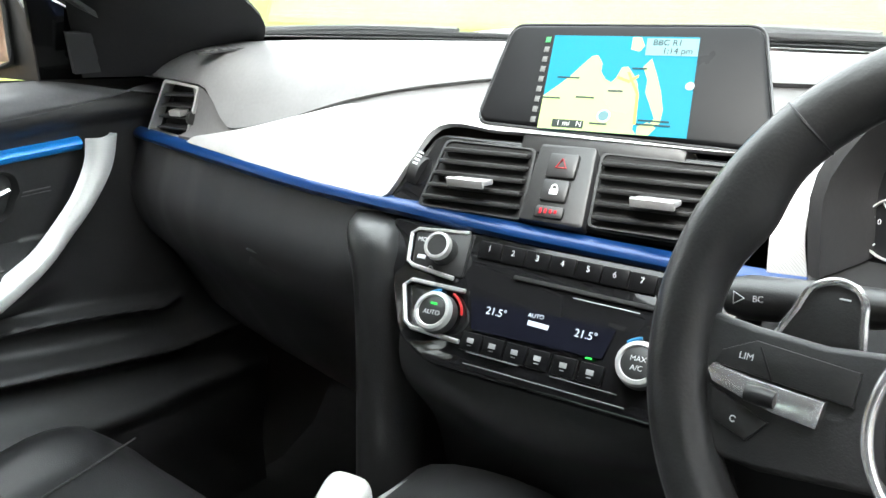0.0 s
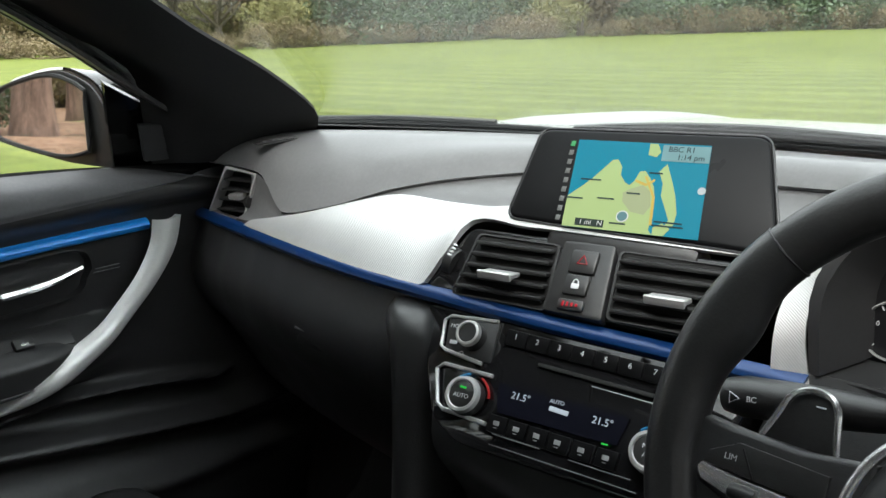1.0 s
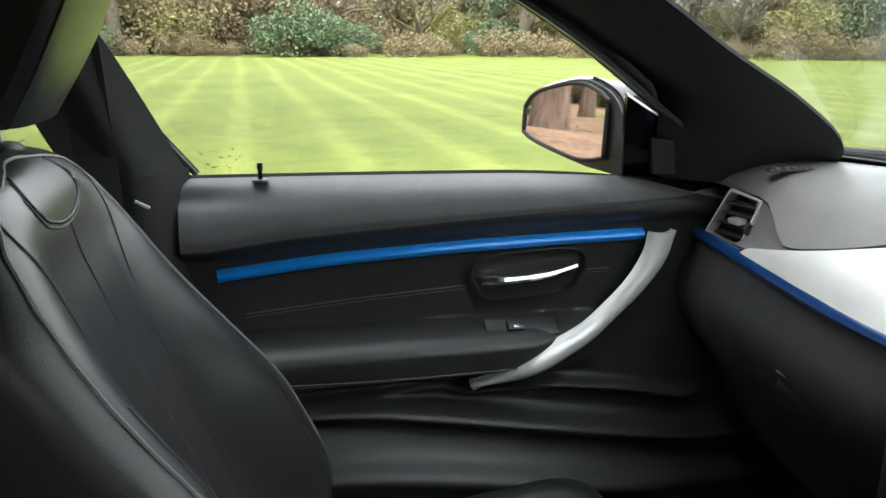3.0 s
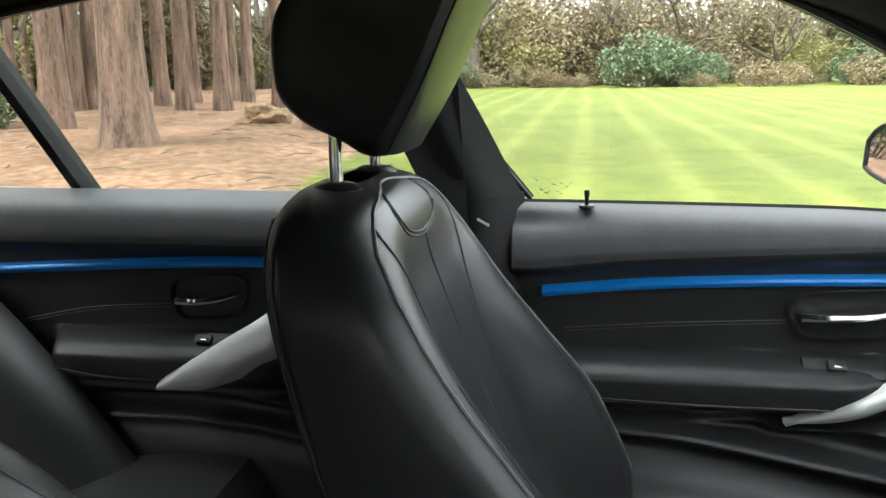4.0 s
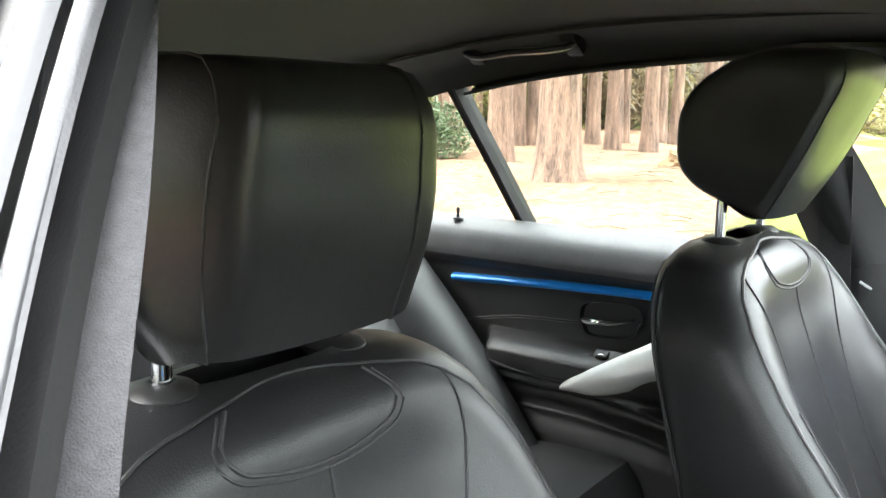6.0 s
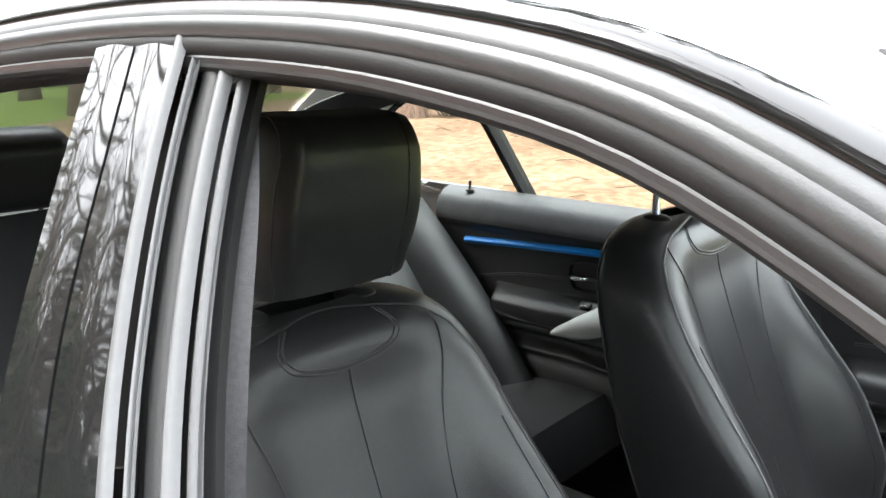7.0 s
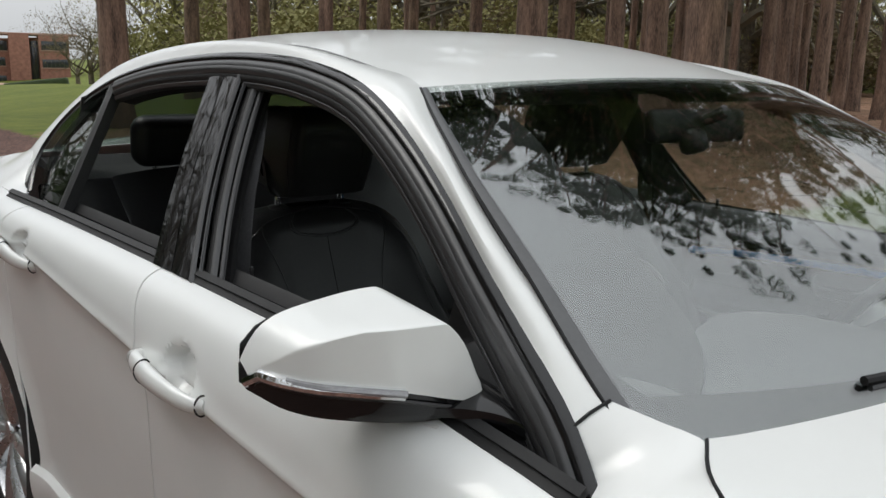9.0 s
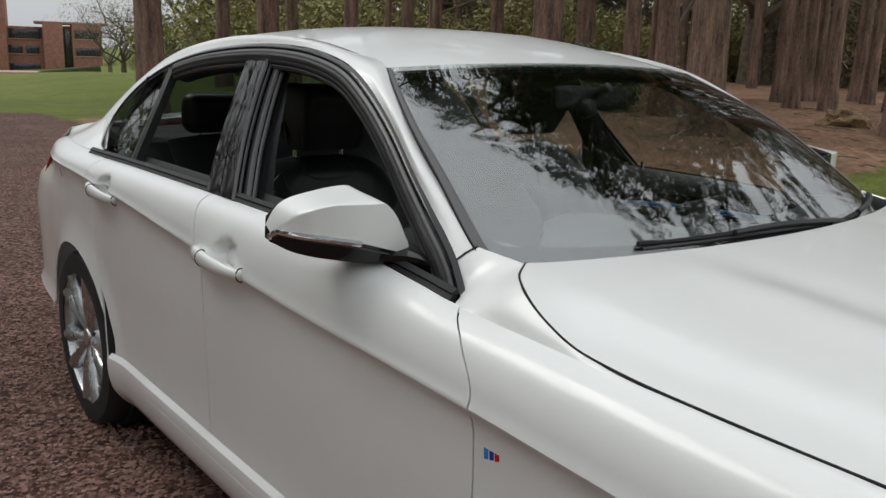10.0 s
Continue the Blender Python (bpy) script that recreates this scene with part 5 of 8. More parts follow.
# hedge line round the lawn, seen over the bonnet and through the passenger windows
for k in range(34):
    az = 8 + k * 2.85 + rnd.random() * 2.5
    d = 56 + rnd.random() * 4
    x, y = bearing(0, 0, az, d)
    put(bushes[1], x, y, rnd.random() * 360, 0.6 + 0.7 * rnd.random())
for az, d, k, sz in ((19, 58, 3, 1.25), (23, 60, 3, 1.5), (27, 59, 3, 1.4), (31, 60, 0, 1.3), (15, 58, 0, 1.5), (46, 60, 3, 1.2), (50, 62, 3, 1.5), (56, 60, 2, 1.3), (75, 59, 0, 1.0), (88, 57, 0, 1.5), (86.5, 57.5, 0, 1.3), (84, 59, 0, 0.9), (100, 58, 0, 0.8), (66, 61, 2, 1.0), (95, 62, 2, 1.2), (78, 64, 2, 1.2), (8, 59, 0, 1.2), (37, 60, 2, 1.0)):
    x, y = bearing(0, 0, az, d)
    put(bushes[k], x, y, rnd.random() * 360, sz)
for k in range(46):
    az = 6 + k * 2.2 + rnd.random() * 1.5
    d = 61 + rnd.random() * 16
    x, y = bearing(0, 0, az, d)
    put(bares[rnd.randint(0, 3)], x, y, rnd.random() * 360, 0.9 + 0.5 * rnd.random())
for k in range(34):
    az = 104 + k * 1.7 + rnd.random() * 1.5
    d = 40 + rnd.random() * 26
    x, y = bearing(0, 0, az, d)
    put(bares[rnd.choice((1, 1, 2, 3))] if k % 3 else bushes[rnd.choice((2, 2, 3, 0))], x, y, rnd.random() * 360, 1.0 + 0.4 * rnd.random())
for x, y, k, sz in ((*bearing(0.68, -1.6, 129.5, 15), 0, 0.55), (*bearing(1.69, 0.27, 160.5, 75), 2, 0.8)):
    put(bushes[k], x, y, 30, sz)
# unseen pines on the driver's side, added to hold back sky light
for x, y, k, sz in ((16, -13, 4, 1.0), (18, -25, 4, 1.1), (21, -17, 4, 1.1), (14, -9, 4, 1.0), (19, -5, 4, 1.1), (24, -9, 4, 1.1)):
    put(pines[k], x, y, rnd.random() * 360, sz)
# trees behind the building and round the driver's side, out of direct view but mirrored in the paint and glass
for x, y, k, sz in ((3, -150, 0, 1.1), (14, -156, 3, 1.0), (26, -150, 1, 1.0), (38, -158, 3, 1.0), (50, -150, 0, 1.0), (-8, -145, 2, 1.0), (9, 3, 0, 1.0), (8.5, -5, 3, 0.9), (12, -9, 3, 1.0), (11, -15, 0, 1.0), (7, -17, 3, 0.8), (9.5, -21, 0, 1.0), (6, -24, 3, 0.9), (13, -25, 3, 1.0), (10, -31, 0, 1.2), (16, -31, 3, 1.1), (5.5, -32, 0, 1.1), (18, -20, 0, 1.2), (16, -4, 1, 1.1), (16, 6, 3, 1.0), (20, -12, 2, 1.2), (22, -22, 3, 1.2), (14, 16, 0, 1.2), (24, 2, 1, 1.2), (26, -6, 1, 1.3), (22, 12, 2, 1.3)):
    put(bares[k], x, y, rnd.random() * 360, sz)
for az, d, sz in ((161.8, 66, 0.7), (160.2, 72, 0.8), (162.6, 95, 0.8)):
    put(bares[2], *bearing(1.69, 0.27, az, d), 40 * az, sz)
for k in range(26):
    x, y = bearing(0, 0, 262 + k * 3.6 + rnd.random() * 3, 24 + rnd.random() * 10)
    put(bushes[rnd.choice((2, 3, 3, 0))], x, y, rnd.random() * 360, 1.2 + 0.5 * rnd.random())
# dark thicket out of view on the driver's side, added to dim its reflections
for k in range(44):
    x, y = bearing(0.8, -2, 191 + (k % 22) * 2.5 + rnd.random() * 2, (15.5 if k < 22 else 21) + rnd.random() * 3)
    put(bushes[5], x, y, rnd.random() * 360, (0.70 if k < 22 else 1.0) + 0.2 * rnd.random())
# second and third rows of thicket round the lawn
for k in range(90):
    x, y = bearing(0, 0, 3 + k * 1.15 + rnd.random(), 64 + rnd.random() * 14)
    put(bushes[rnd.choice((1, 2, 2, 4, 4, 3))], x, y, rnd.random() * 360, 1.2 + 0.8 * rnd.random())
for k in range(40):
    x, y = bearing(0, 0, 104 + k * 1.35 + rnd.random(), 34 + rnd.random() * 22)
    put(bushes[rnd.choice((2, 2, 2, 4))], x, y, rnd.random() * 360, 0.9 + 0.5 * rnd.random())
for t in pines + bushes + bares:
    for o in (*t.children_recursive, t):
        bpy.data.objects.remove(o)

# ---- far woods closing the view, beyond count ----
rs0 = np.random.RandomState(77)
blobs = []
for k in range(420):
    az = rs0.rand() * 118 - 2 if k < 300 else 116 + rs0.rand() * 43
    d = 84 + rs0.rand() * 26 if k < 300 else 58 + rs0.rand() * 18
    x, y = bearing(0, 0, az, d)
    r = 2.2 + 2.6 * rs0.rand()
    blobs.append((x, y, land_z(x, y) + rs0.rand() ** 1.3 * 10.0, r, 1.0))
far = leaf_cloud("far_woods", 90000, 0.22, mat("far_foliage", (0.13, 0.115, 0.055), 0.85, var=0.3, scale=0.12, second=(0.24, 0.22, 0.10)), None, blobs[:300], 78, 0.8, 0.6)
glade = leaf_cloud("far_glade", 52000, 0.17, mat("glade_foliage", (0.22, 0.21, 0.075), 0.85, var=0.3, scale=0.15, second=(0.40, 0.38, 0.16)), None, blobs[300:], 79, 0.8, 0.6)
tagged(glade, "yellow-green undergrowth beyond the pines", "undergrowth", "", "stuff")
tagged(far, "distant brown and yellow-green woods in early spring", "woods", "", "stuff")

# ---- a great pine leaning its boughs over the car ----
def overhang(x0, y0, seed, r, h, az0, az1, el0, el1, count):
    t = thing("pine_tree", (x0, y0, land_z(x0, y0)), "great pine with dark boughs spreading over the drive", "tree", "pine trees of the wood")
    rnd = np.random.RandomState(seed)
    g = land_z(x0, y0)
    bm = bmesh.new()
    rows = []
    for i in range(27):
        z = h * (i / 26) ** 1.2
        rad = r * (1 - 0.7 * z / h) * (1 + 0.45 * math.exp(-z / 0.35))
        rows.append([(x0 + rad * (1 + 0.1 * noise.noise(Vector((math.cos(a) * 1.6, math.sin(a) * 1.6, z * 0.7 + seed)))) * math.cos(a), y0 + rad * math.sin(a), g + z - 0.1) for a in np.linspace(0, 2 * math.pi, 19)[:-1]])
    shell(rows, 0, closed_v=True, bm=bm)
    part("trunk", bm, BARK, t)
    bm = bmesh.new()
    blobs = []
    for k in range(count):
        az, el = radians(lerp(az0, az1, rnd.rand())), radians(lerp(el0, el1, rnd.rand() ** 0.8))
        far = math.hypot(x0, y0 + 1) * (1.0 - 0.55 * (math.degrees(el) - el0) / (el1 - el0)) * (0.9 + 0.2 * rnd.rand())
        e = np.array((-math.sin(az) * far, -1 + math.cos(az) * far, 1.1 + far * math.tan(el)))
        b = np.array((x0, y0, g + min(h * 0.95, max(4.5, e[2] - 1.0 - 1.5 * rnd.rand()))))
        mid = (b + e) / 2 + np.array((0, 0, 0.5)) + rnd.normal(size=3) * 0.3
        path = spline([b, mid, e], 14)
        sweep(path, lambda q: 0.075 * (1 - 0.85 * q), 6, bm=bm)
        for q in range(5, 14):
            c = path[q] + rnd.normal(size=3) * np.array((0.42, 0.42, 0.16))
            blobs.append((*c, 0.12 + 0.24 * rnd.rand() ** 1.5, 0.5))
    part("bough", bm, BARK, t, kind="stuff")
    hang(leaf_cloud("needles", 800 * count, 0.052, NEEDLE, None, blobs, seed, 0.8, 0.42), t)


overhang(*bearing(0.68, -1.6, 119.6, 10.8), 61, 0.27, 17.0, 92, 130, 20, 60, 80)
overhang(*bearing(0.68, -1.6, 107.4, 12.8), 62, 0.26, 16.0, 83, 110, 20, 58, 60)

# ---- brick building far behind the car ----
BRICK = mat("red_brick", (0.24, 0.105, 0.075), 0.85, var=0.25, scale=2.5, bump=0.3, bscale=9, second=(0.31, 0.15, 0.11))
PANE = mat("dark_window", (0.03, 0.035, 0.04), 0.08, var=0.3, scale=0.6, coat=0.5)
PALE = mat("pale_paving", (0.42, 0.27, 0.22), 0.8, var=0.15, scale=1.5)
HEDGE = mat("clipped_hedge", (0.035, 0.055, 0.018), 0.8, var=0.4, scale=3.0, bump=1.0, bscale=12, dist=0.1)
bx, by = bearing(1.69, 0.27, 166.0, 130)
BLD = pose(bx, by, -2.75, 0, 0, 166.0 + 180)
hall = thing("brick_building", (bx, by, -2.75), "three-storey red brick building with dark window bands", "building")
hall.rotation_euler = (0, 0, radians(346.0))
hall["local"] = 1


def hall_x(az):
    return math.tan(radians(az - 166.0)) * 130


def wall_block(a0, a1, y0, depth, h, name="wall"):
    x0, x1 = hall_x(a0), hall_x(a1)
    return part(name, block((abs(x1 - x0), depth, h + 3), pose((x0 + x1) / 2, y0 - depth / 2, h / 2 - 1.5), 0.05), BRICK, hall)


def window_band(owner, a0, a1, y0, z0, z1, n):
    x0, x1 = sorted((hall_x(a0), hall_x(a1)))
    w = part("window", block((x1 - x0, 0.25, z1 - z0), pose((x0 + x1) / 2, y0 - 0.10, (z0 + z1) / 2), 0.02), PANE, owner)
    for k in range(n + 1):
        part("mullion", block((0.08, 0.30, z1 - z0), pose(lerp(x0, x1, k / n), y0 - 0.08, (z0 + z1) / 2), 0.01), HARD, owner)
    part("sill", block((x1 - x0 + 0.2, 0.36, 0.12), pose((x0 + x1) / 2, y0 - 0.06, z0 - 0.06), 0.02), PALE, owner)


w = wall_block(163.0, 164.65, 0.0, 9.0, 7.0)
window_band(w, 163.1, 164.5, 0.0, 5.05, 6.25, 6)
window_band(w, 163.1, 164.5, 0.0, 2.75, 3.85, 6)
w = wall_block(164.65, 165.15, -1.2, 7.0, 6.7)
window_band(w, 164.7, 165.1, -1.2, 0.3, 6.3, 2)
wall_block(165.15, 166.25, 0.3, 9.0, 7.2)
w = wall_block(166.25, 168.6, -1.5, 8.0, 6.5)
window_band(w, 166.35, 168.1, -1.5, 4.9, 6.2, 10)
window_band(w, 166.5, 167.2, -1.5, 2.9, 4.0, 4)
window_band(w, 167.4, 168.2, -1.5, 2.9, 4.0, 4)
window_band(w, 166.5, 168.4, -1.5, 0.4, 1.6, 8)
w = wall_block(168.18, 169.8, 1.0, 9.0, 12.5, "tower")
window_band(w, 168.75, 169.0, 1.0, 2.0, 10.5, 1)
part("roof", block((9.5, 9.0, 0.25), pose((hall_x(163.0) + hall_x(166.25)) / 2, -4.6, 7.15), 0.05), PALE, hall)
tx, ty = bearing(1.69, 0.27, 167.6, 112)
ter = thing("terrace", (tx, ty, land_z(tx, ty)), "pale paved terrace before the building", "terrace")
ter["local"] = 1
part("paving", block((9, 6, 0.9), pose(0, 0, 0.1, 0, 0, 346), 0.05), PALE, ter)
hx, hy = bearing(1.69, 0.27, 164.9, 104)
hg = thing("hedge", (hx, hy, land_z(hx, hy)), "low clipped green hedge running downhill", "hedge")
hg["local"] = 1
part("hedge_body", block((6.5, 1.0, 1.0), pose(0, 0, 0.35, 0, 7, 330), 0.2, 3), HEDGE, hg)

# ---- loose stones: gravel by the driver's side, a root stump and twigs on the needle floor ----
rs = np.random.RandomState(5)
ico = bmesh.new()
bmesh.ops.create_icosphere(ico, subdivisions=1, radius=1.0)
base_v = np.array([v.co[:] for v in ico.verts])
base_f = [[v.index for v in f.verts] for f in ico.faces]
ico.free()
vs, fs = [], []
for k in range(30000):
    x, y = 0.72 + rs.rand() ** 1.2 * 3.2, -0.9 - rs.rand() ** 0.9 * 7.0
    r = 0.005 + 0.008 * rs.rand() ** 2
    q = base_v * (1 + 0.28 * rs.randn(len(base_v), 1)) * r * np.array((1, 0.8, 0.6))
    a = rs.rand() * 6.28
    q = np.stack([q[:, 0] * math.cos(a) - q[:, 1] * math.sin(a), q[:, 0] * math.sin(a) + q[:, 1] * math.cos(a), q[:, 2]], 1)
    o = len(vs)
    vs.extend((q + np.array((x, y, land_z(x, y) + r * 0.3))).tolist())
    fs.extend([[o + i for i in f] for f in base_f])
me = bpy.data.meshes.new("loose_gravel")
me.from_pydata(vs, [], fs)
GRIT = mat("red_gravel_stone", (0.060, 0.029, 0.023), 0.85, var=0.6, scale=45, second=(0.29, 0.175, 0.14))
me.materials.append(GRIT)
tagged(new("loose_gravel", me), "loose red-brown gravel stones", "gravel", "", "stuff")
sx, sy = bearing(0.68, -1.6, 111.1, 13.6)
stump = thing("tree_stump", (sx, sy, land_z(sx, sy)), "low weathered brown stump on the needle floor", "stump")
stump["local"] = 1
bm = bmesh.new()
bmesh.ops.create_icosphere(bm, subdivisions=4, radius=0.36)
for v in bm.verts:
    n = 1 + 0.35 * noise.noise(v.co * 5) + 0.2 * noise.noise(v.co * 13)
    v.co = Vector((v.co.x * 1.25 * n, v.co.y * n, max(-0.1, v.co.z * 0.75 * n)))
part("stump_wood", bm, mat("rotten_wood", (0.10, 0.06, 0.035), 0.9, var=0.45, scale=9, bump=1.0, bscale=30, second=(0.3, 0.2, 0.11), dist=0.02), stump)
bm = bmesh.new()
for k in range(150):
    d, az = 7 + rs.rand() * 14, 103 + rs.rand() * 32
    x, y = bearing(0.68, -1.6, az, d)
    a = rs.rand() * 6.28
    l = 0.1 + 0.35 * rs.rand()
    z = land_z(x, y) + 0.012
    sweep([(x, y, z), (x + l * 0.5 * math.cos(a), y + l * 0.5 * math.sin(a), z + 0.02), (x + l * math.cos(a + 0.3), y + l * math.sin(a + 0.3), z)], 0.005, 4, bm=bm)
part("fallen_twigs", bm, TWIG, None, "scattered dry twigs on the needle floor", kind="stuff", category="twigs")


# ---- inside the car ----
def roll_edge(y):
    """Height of the fold under the front door's upper roll."""
    return table(y, [(-1.70, 0.893), (-1.57, 0.908), (-1.41, 0.918), (-1.25, 0.927), (-1.08, 0.937), (-0.96, 0.947)])


def card_x(y, z, front):
    """The door lining's distance from the car's middle."""
    fold = (roll_edge(y) if front else 0.918) - 0.912
    q = z - fold * smooth(0.855, 0.895, z) * smooth(0.99, 0.955, z)
    x = table(q, [(0.20, 0.69), (0.45, 0.688), (0.56, 0.70), (0.66, 0.705), (0.80, 0.709), (0.855, 0.707), (0.885, 0.703), (0.904, 0.690), (0.912, 0.687), (0.922, 0.6875), (0.945, 0.692), (0.965, 0.701), (0.982, 0.718), (0.995, 0.748)])
    y0, y1 = ((-1.66, -1.22) if front else (-2.50, -2.10))
    along = smooth(y0 - 0.02, y0 + 0.03, y) * smooth(y1 + 0.14, y1 - 0.05, y)
    rest = table(z, [(0.672, 0.0), (0.692, 0.55), (0.708, 0.92), (0.738, 1.0), (0.754, 0.78), (0.770, 0.0)])
    x -= 0.072 * along * rest
    if front:
        lip = table(y, [(-1.70, 0.656), (-1.606, 0.650), (-1.49, 0.642), (-1.41, 0.630), (-1.286, 0.608), (-1.159, 0.586), (-0.985, 0.558)])
        pocket = table(y, [(-1.40, 0.659), (-1.244, 0.660), (-1.159, 0.652), (-1.074, 0.639), (-0.986, 0.620)])
        x -= 0.024 * math.exp(-(((z - pocket) / 0.009) ** 2)) * smooth(-1.375, -1.33, y) * smooth(-0.93, -1.0, y)
        x -= 0.006 * math.exp(-(((z - 0.663) / 0.006) ** 2)) * smooth(-1.33, -1.37, y)
        x -= 0.042 * math.exp(-(((z - lip) / 0.017) ** 2)) + 0.03 * smooth(lip - 0.01, lip - 0.10, z) * smooth(0.30, 0.45, z)
        low = 0.490 + 0.06 * smooth(-1.0, -1.6, y)
        x -= 0.02 * math.exp(-(((z - low) / 0.02) ** 2))
    else:
        lip = table(y, [(-2.50, 0.676), (-2.287, 0.677), (-2.166, 0.670), (-2.044, 0.650), (-1.9, 0.62)])
        x -= 0.034 * math.exp(-(((z - lip) / 0.012) ** 2)) + 0.04 * smooth(lip - 0.01, lip - 0.10, z) * smooth(0.30, 0.45, z)
        x -= 0.016 * math.exp(-(((z - lip + 0.05) / 0.010) ** 2))
    return x


def on_card(s, y, z, front, proud=0.0):
    return (s * (card_x(y, z, front) - proud), y, z)


def strip_on_card(s, line, width, front, proud, n=40, round_=0.5):
    rows = []
    for y, z in [(p[0], p[1]) for p in spline([(a, b, 0) for a, b in line], n)]:
        rows.append([(s * (card_x(y, z, front) + 0.004 - (proud + 0.004) * math.sin(math.pi * k / 6) ** round_), y, z + width * (k / 6 - 0.5)) for k in range(7)])
    return shell(rows if s > 0 else rows[::-1], 0.003)


def seam_on_card(s, line, front, owner, r=0.0011, material=None, n=24):
    path = [on_card(s, y, z, front, 0.0006) for y, z, _ in spline([(a, b, 0) for a, b in line], n)]
    return part("seam", sweep(path, r, 5), material or THREAD, owner)


def build_lining(s, front, door):
    y0, y1 = (-1.735, -0.83) if front else (-2.70, -1.80)
    ny, nz = (120, 250) if s < 0 else (60, 120)
    rows = []
    for i in range(ny + 1):
        y = lerp(y0, y1, i / ny)
        zt = belt(y) + (0.004 if front else 0.012) - (0.0 if y < -1.1 else 0.02 * smooth(-1.1, -0.9, y))
        row = []
        for k in range(nz + 1):
            z = lerp(0.22, zt, k / nz)
            row.append((s * card_x(y, z + (0.993 - zt) * smooth(0.86, 0.99, z), front), y, z))
        rows.append(row)
    rows2 = []
    for i in range(ny + 1):
        y = lerp(y0, y1, i / ny)
        zt = belt(y) + (0.004 if front else 0.012) - (0.0 if y < -1.1 else 0.02 * smooth(-1.1, -0.9, y))
        row = []
        for k in range(25):
            z = lerp(roll_edge(y) - 0.002 if front else 0.916, zt, k / 24)
            row.append((s * (card_x(y, z + (0.993 - zt) * smooth(0.86, 0.99, z), front) - 0.0025 * smooth(0, 0.15, k / 24)), y, z + 0.001 * (k == 24)))
        rows2.append(row)
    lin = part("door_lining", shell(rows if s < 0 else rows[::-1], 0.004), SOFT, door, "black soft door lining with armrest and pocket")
    part("lining_top", shell(rows2 if s < 0 else rows2[::-1], 0.002), DOOR_TOP, lin, "satin black upper roll, window sheen painted in as grey")
    # sill cap against the glass
    rows = [[(s * (0.742 - 0.006 * abs(k - 2)), y, belt(y) - (0.006 if s > 0 else 0.020) + 0.004 * k) for k in range(5)] for y in np.linspace(y0, max(y1, -1.03) if front else y1, 30)]
    part("glass_seal", shell(rows if s < 0 else rows[::-1], 0.012), SEAL, lin)
    part("belt_filler", shell([[(s * lerp(0.735, 0.79, k / 3), y, belt(y) - (0.006 if s > 0 else 0.034)) for k in range(4)] for y in np.linspace(y0, y1, 30)][:: -s], 0.01), SEAL, lin)
    if front:
        line = [(-1.690, 0.852), (-1.56, 0.866), (-1.40, 0.8755), (-1.22, 0.8815), (-1.062, 0.884)]
        grab_out = [(-1.017, 0.892), (-1.030, 0.855), (-1.065, 0.810), (-1.108, 0.770), (-1.152, 0.736), (-1.204, 0.711), (-1.280, 0.683), (-1.338, 0.673)]
        grab_in = [(-1.064, 0.893), (-1.070, 0.868), (-1.092, 0.832), (-1.126, 0.796), (-1.163, 0.766), (-1.223, 0.741), (-1.284, 0.711), (-1.340, 0.679)]
        hy, hz, hw = -1.243, 0.832, 0.170
        sy, sz = -1.262, 0.763
        pin = (-1.626, 0.985)
        seams = ([(-1.655, 0.795), (-1.5, 0.808), (-1.335, 0.818)], [(-1.655, 0.712), (-1.45, 0.706), (-1.25, 0.708)], [(-1.155, 0.832), (-1.11, 0.832)])
    else:
        line = [(-2.612, 0.864), (-2.45, 0.874), (-2.25, 0.884), (-2.02, 0.890)]
        grab_out = [(-2.030, 0.880), (-2.040, 0.830), (-2.060, 0.778), (-2.094, 0.745), (-2.160, 0.712), (-2.230, 0.690), (-2.293, 0.686)]
        grab_in = [(-2.075, 0.880), (-2.085, 0.845), (-2.107, 0.822), (-2.186, 0.772), (-2.244, 0.736), (-2.280, 0.714), (-2.297, 0.699)]
        hy, hz, hw = -2.228, 0.826, 0.125
        sy, sz = -2.215, 0.764
        pin = (-2.612, 1.0)
        seams = ([(-2.575, 0.775), (-2.45, 0.80), (-2.30, 0.812)], [(-2.50, 0.722), (-2.40, 0.706), (-2.28, 0.70)])
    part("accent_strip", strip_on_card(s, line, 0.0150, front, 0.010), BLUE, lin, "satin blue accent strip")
    for l in seams:
        seam_on_card(s, l, front, lin)
        seam_on_card(s, [(a, b - 0.005) for a, b in l], front, lin, 0.0007)
    # pull handle: a broad arc standing off the lining
    a, b = spline([(y, z, 0) for y, z in grab_out], 30), spline([(y, z, 0) for y, z in grab_in], 30)
    base = []
    for k in range(30):
        t = k / 29
        off = 0.028 * math.sin(math.pi * min(1, t * 1.04 + 0.05)) ** 0.6 + 0.012 * (1 - t)
        base.append(min(min(0.700 - off, card_x(*lerp(a[k], b[k], j / 8)[:2], front) - 0.006) for j in range(9)))
    base = np.convolve(np.pad(base, 5, "edge"), np.ones(11) / 11, "valid")
    rows = []
    for k in range(30):
        rows.append([(s * (base[k] - 0.016 * math.sin(math.pi * j / 8) ** 0.6 + 0.006), *lerp(a[k], b[k], j / 8)[:2]) for j in range(9)])
    part("pull_handle", shell(rows if s > 0 else rows[::-1], 0.010), PULL, lin, "silver curved pull handle")
    # handle bowl with a chrome lever
    bowl = []
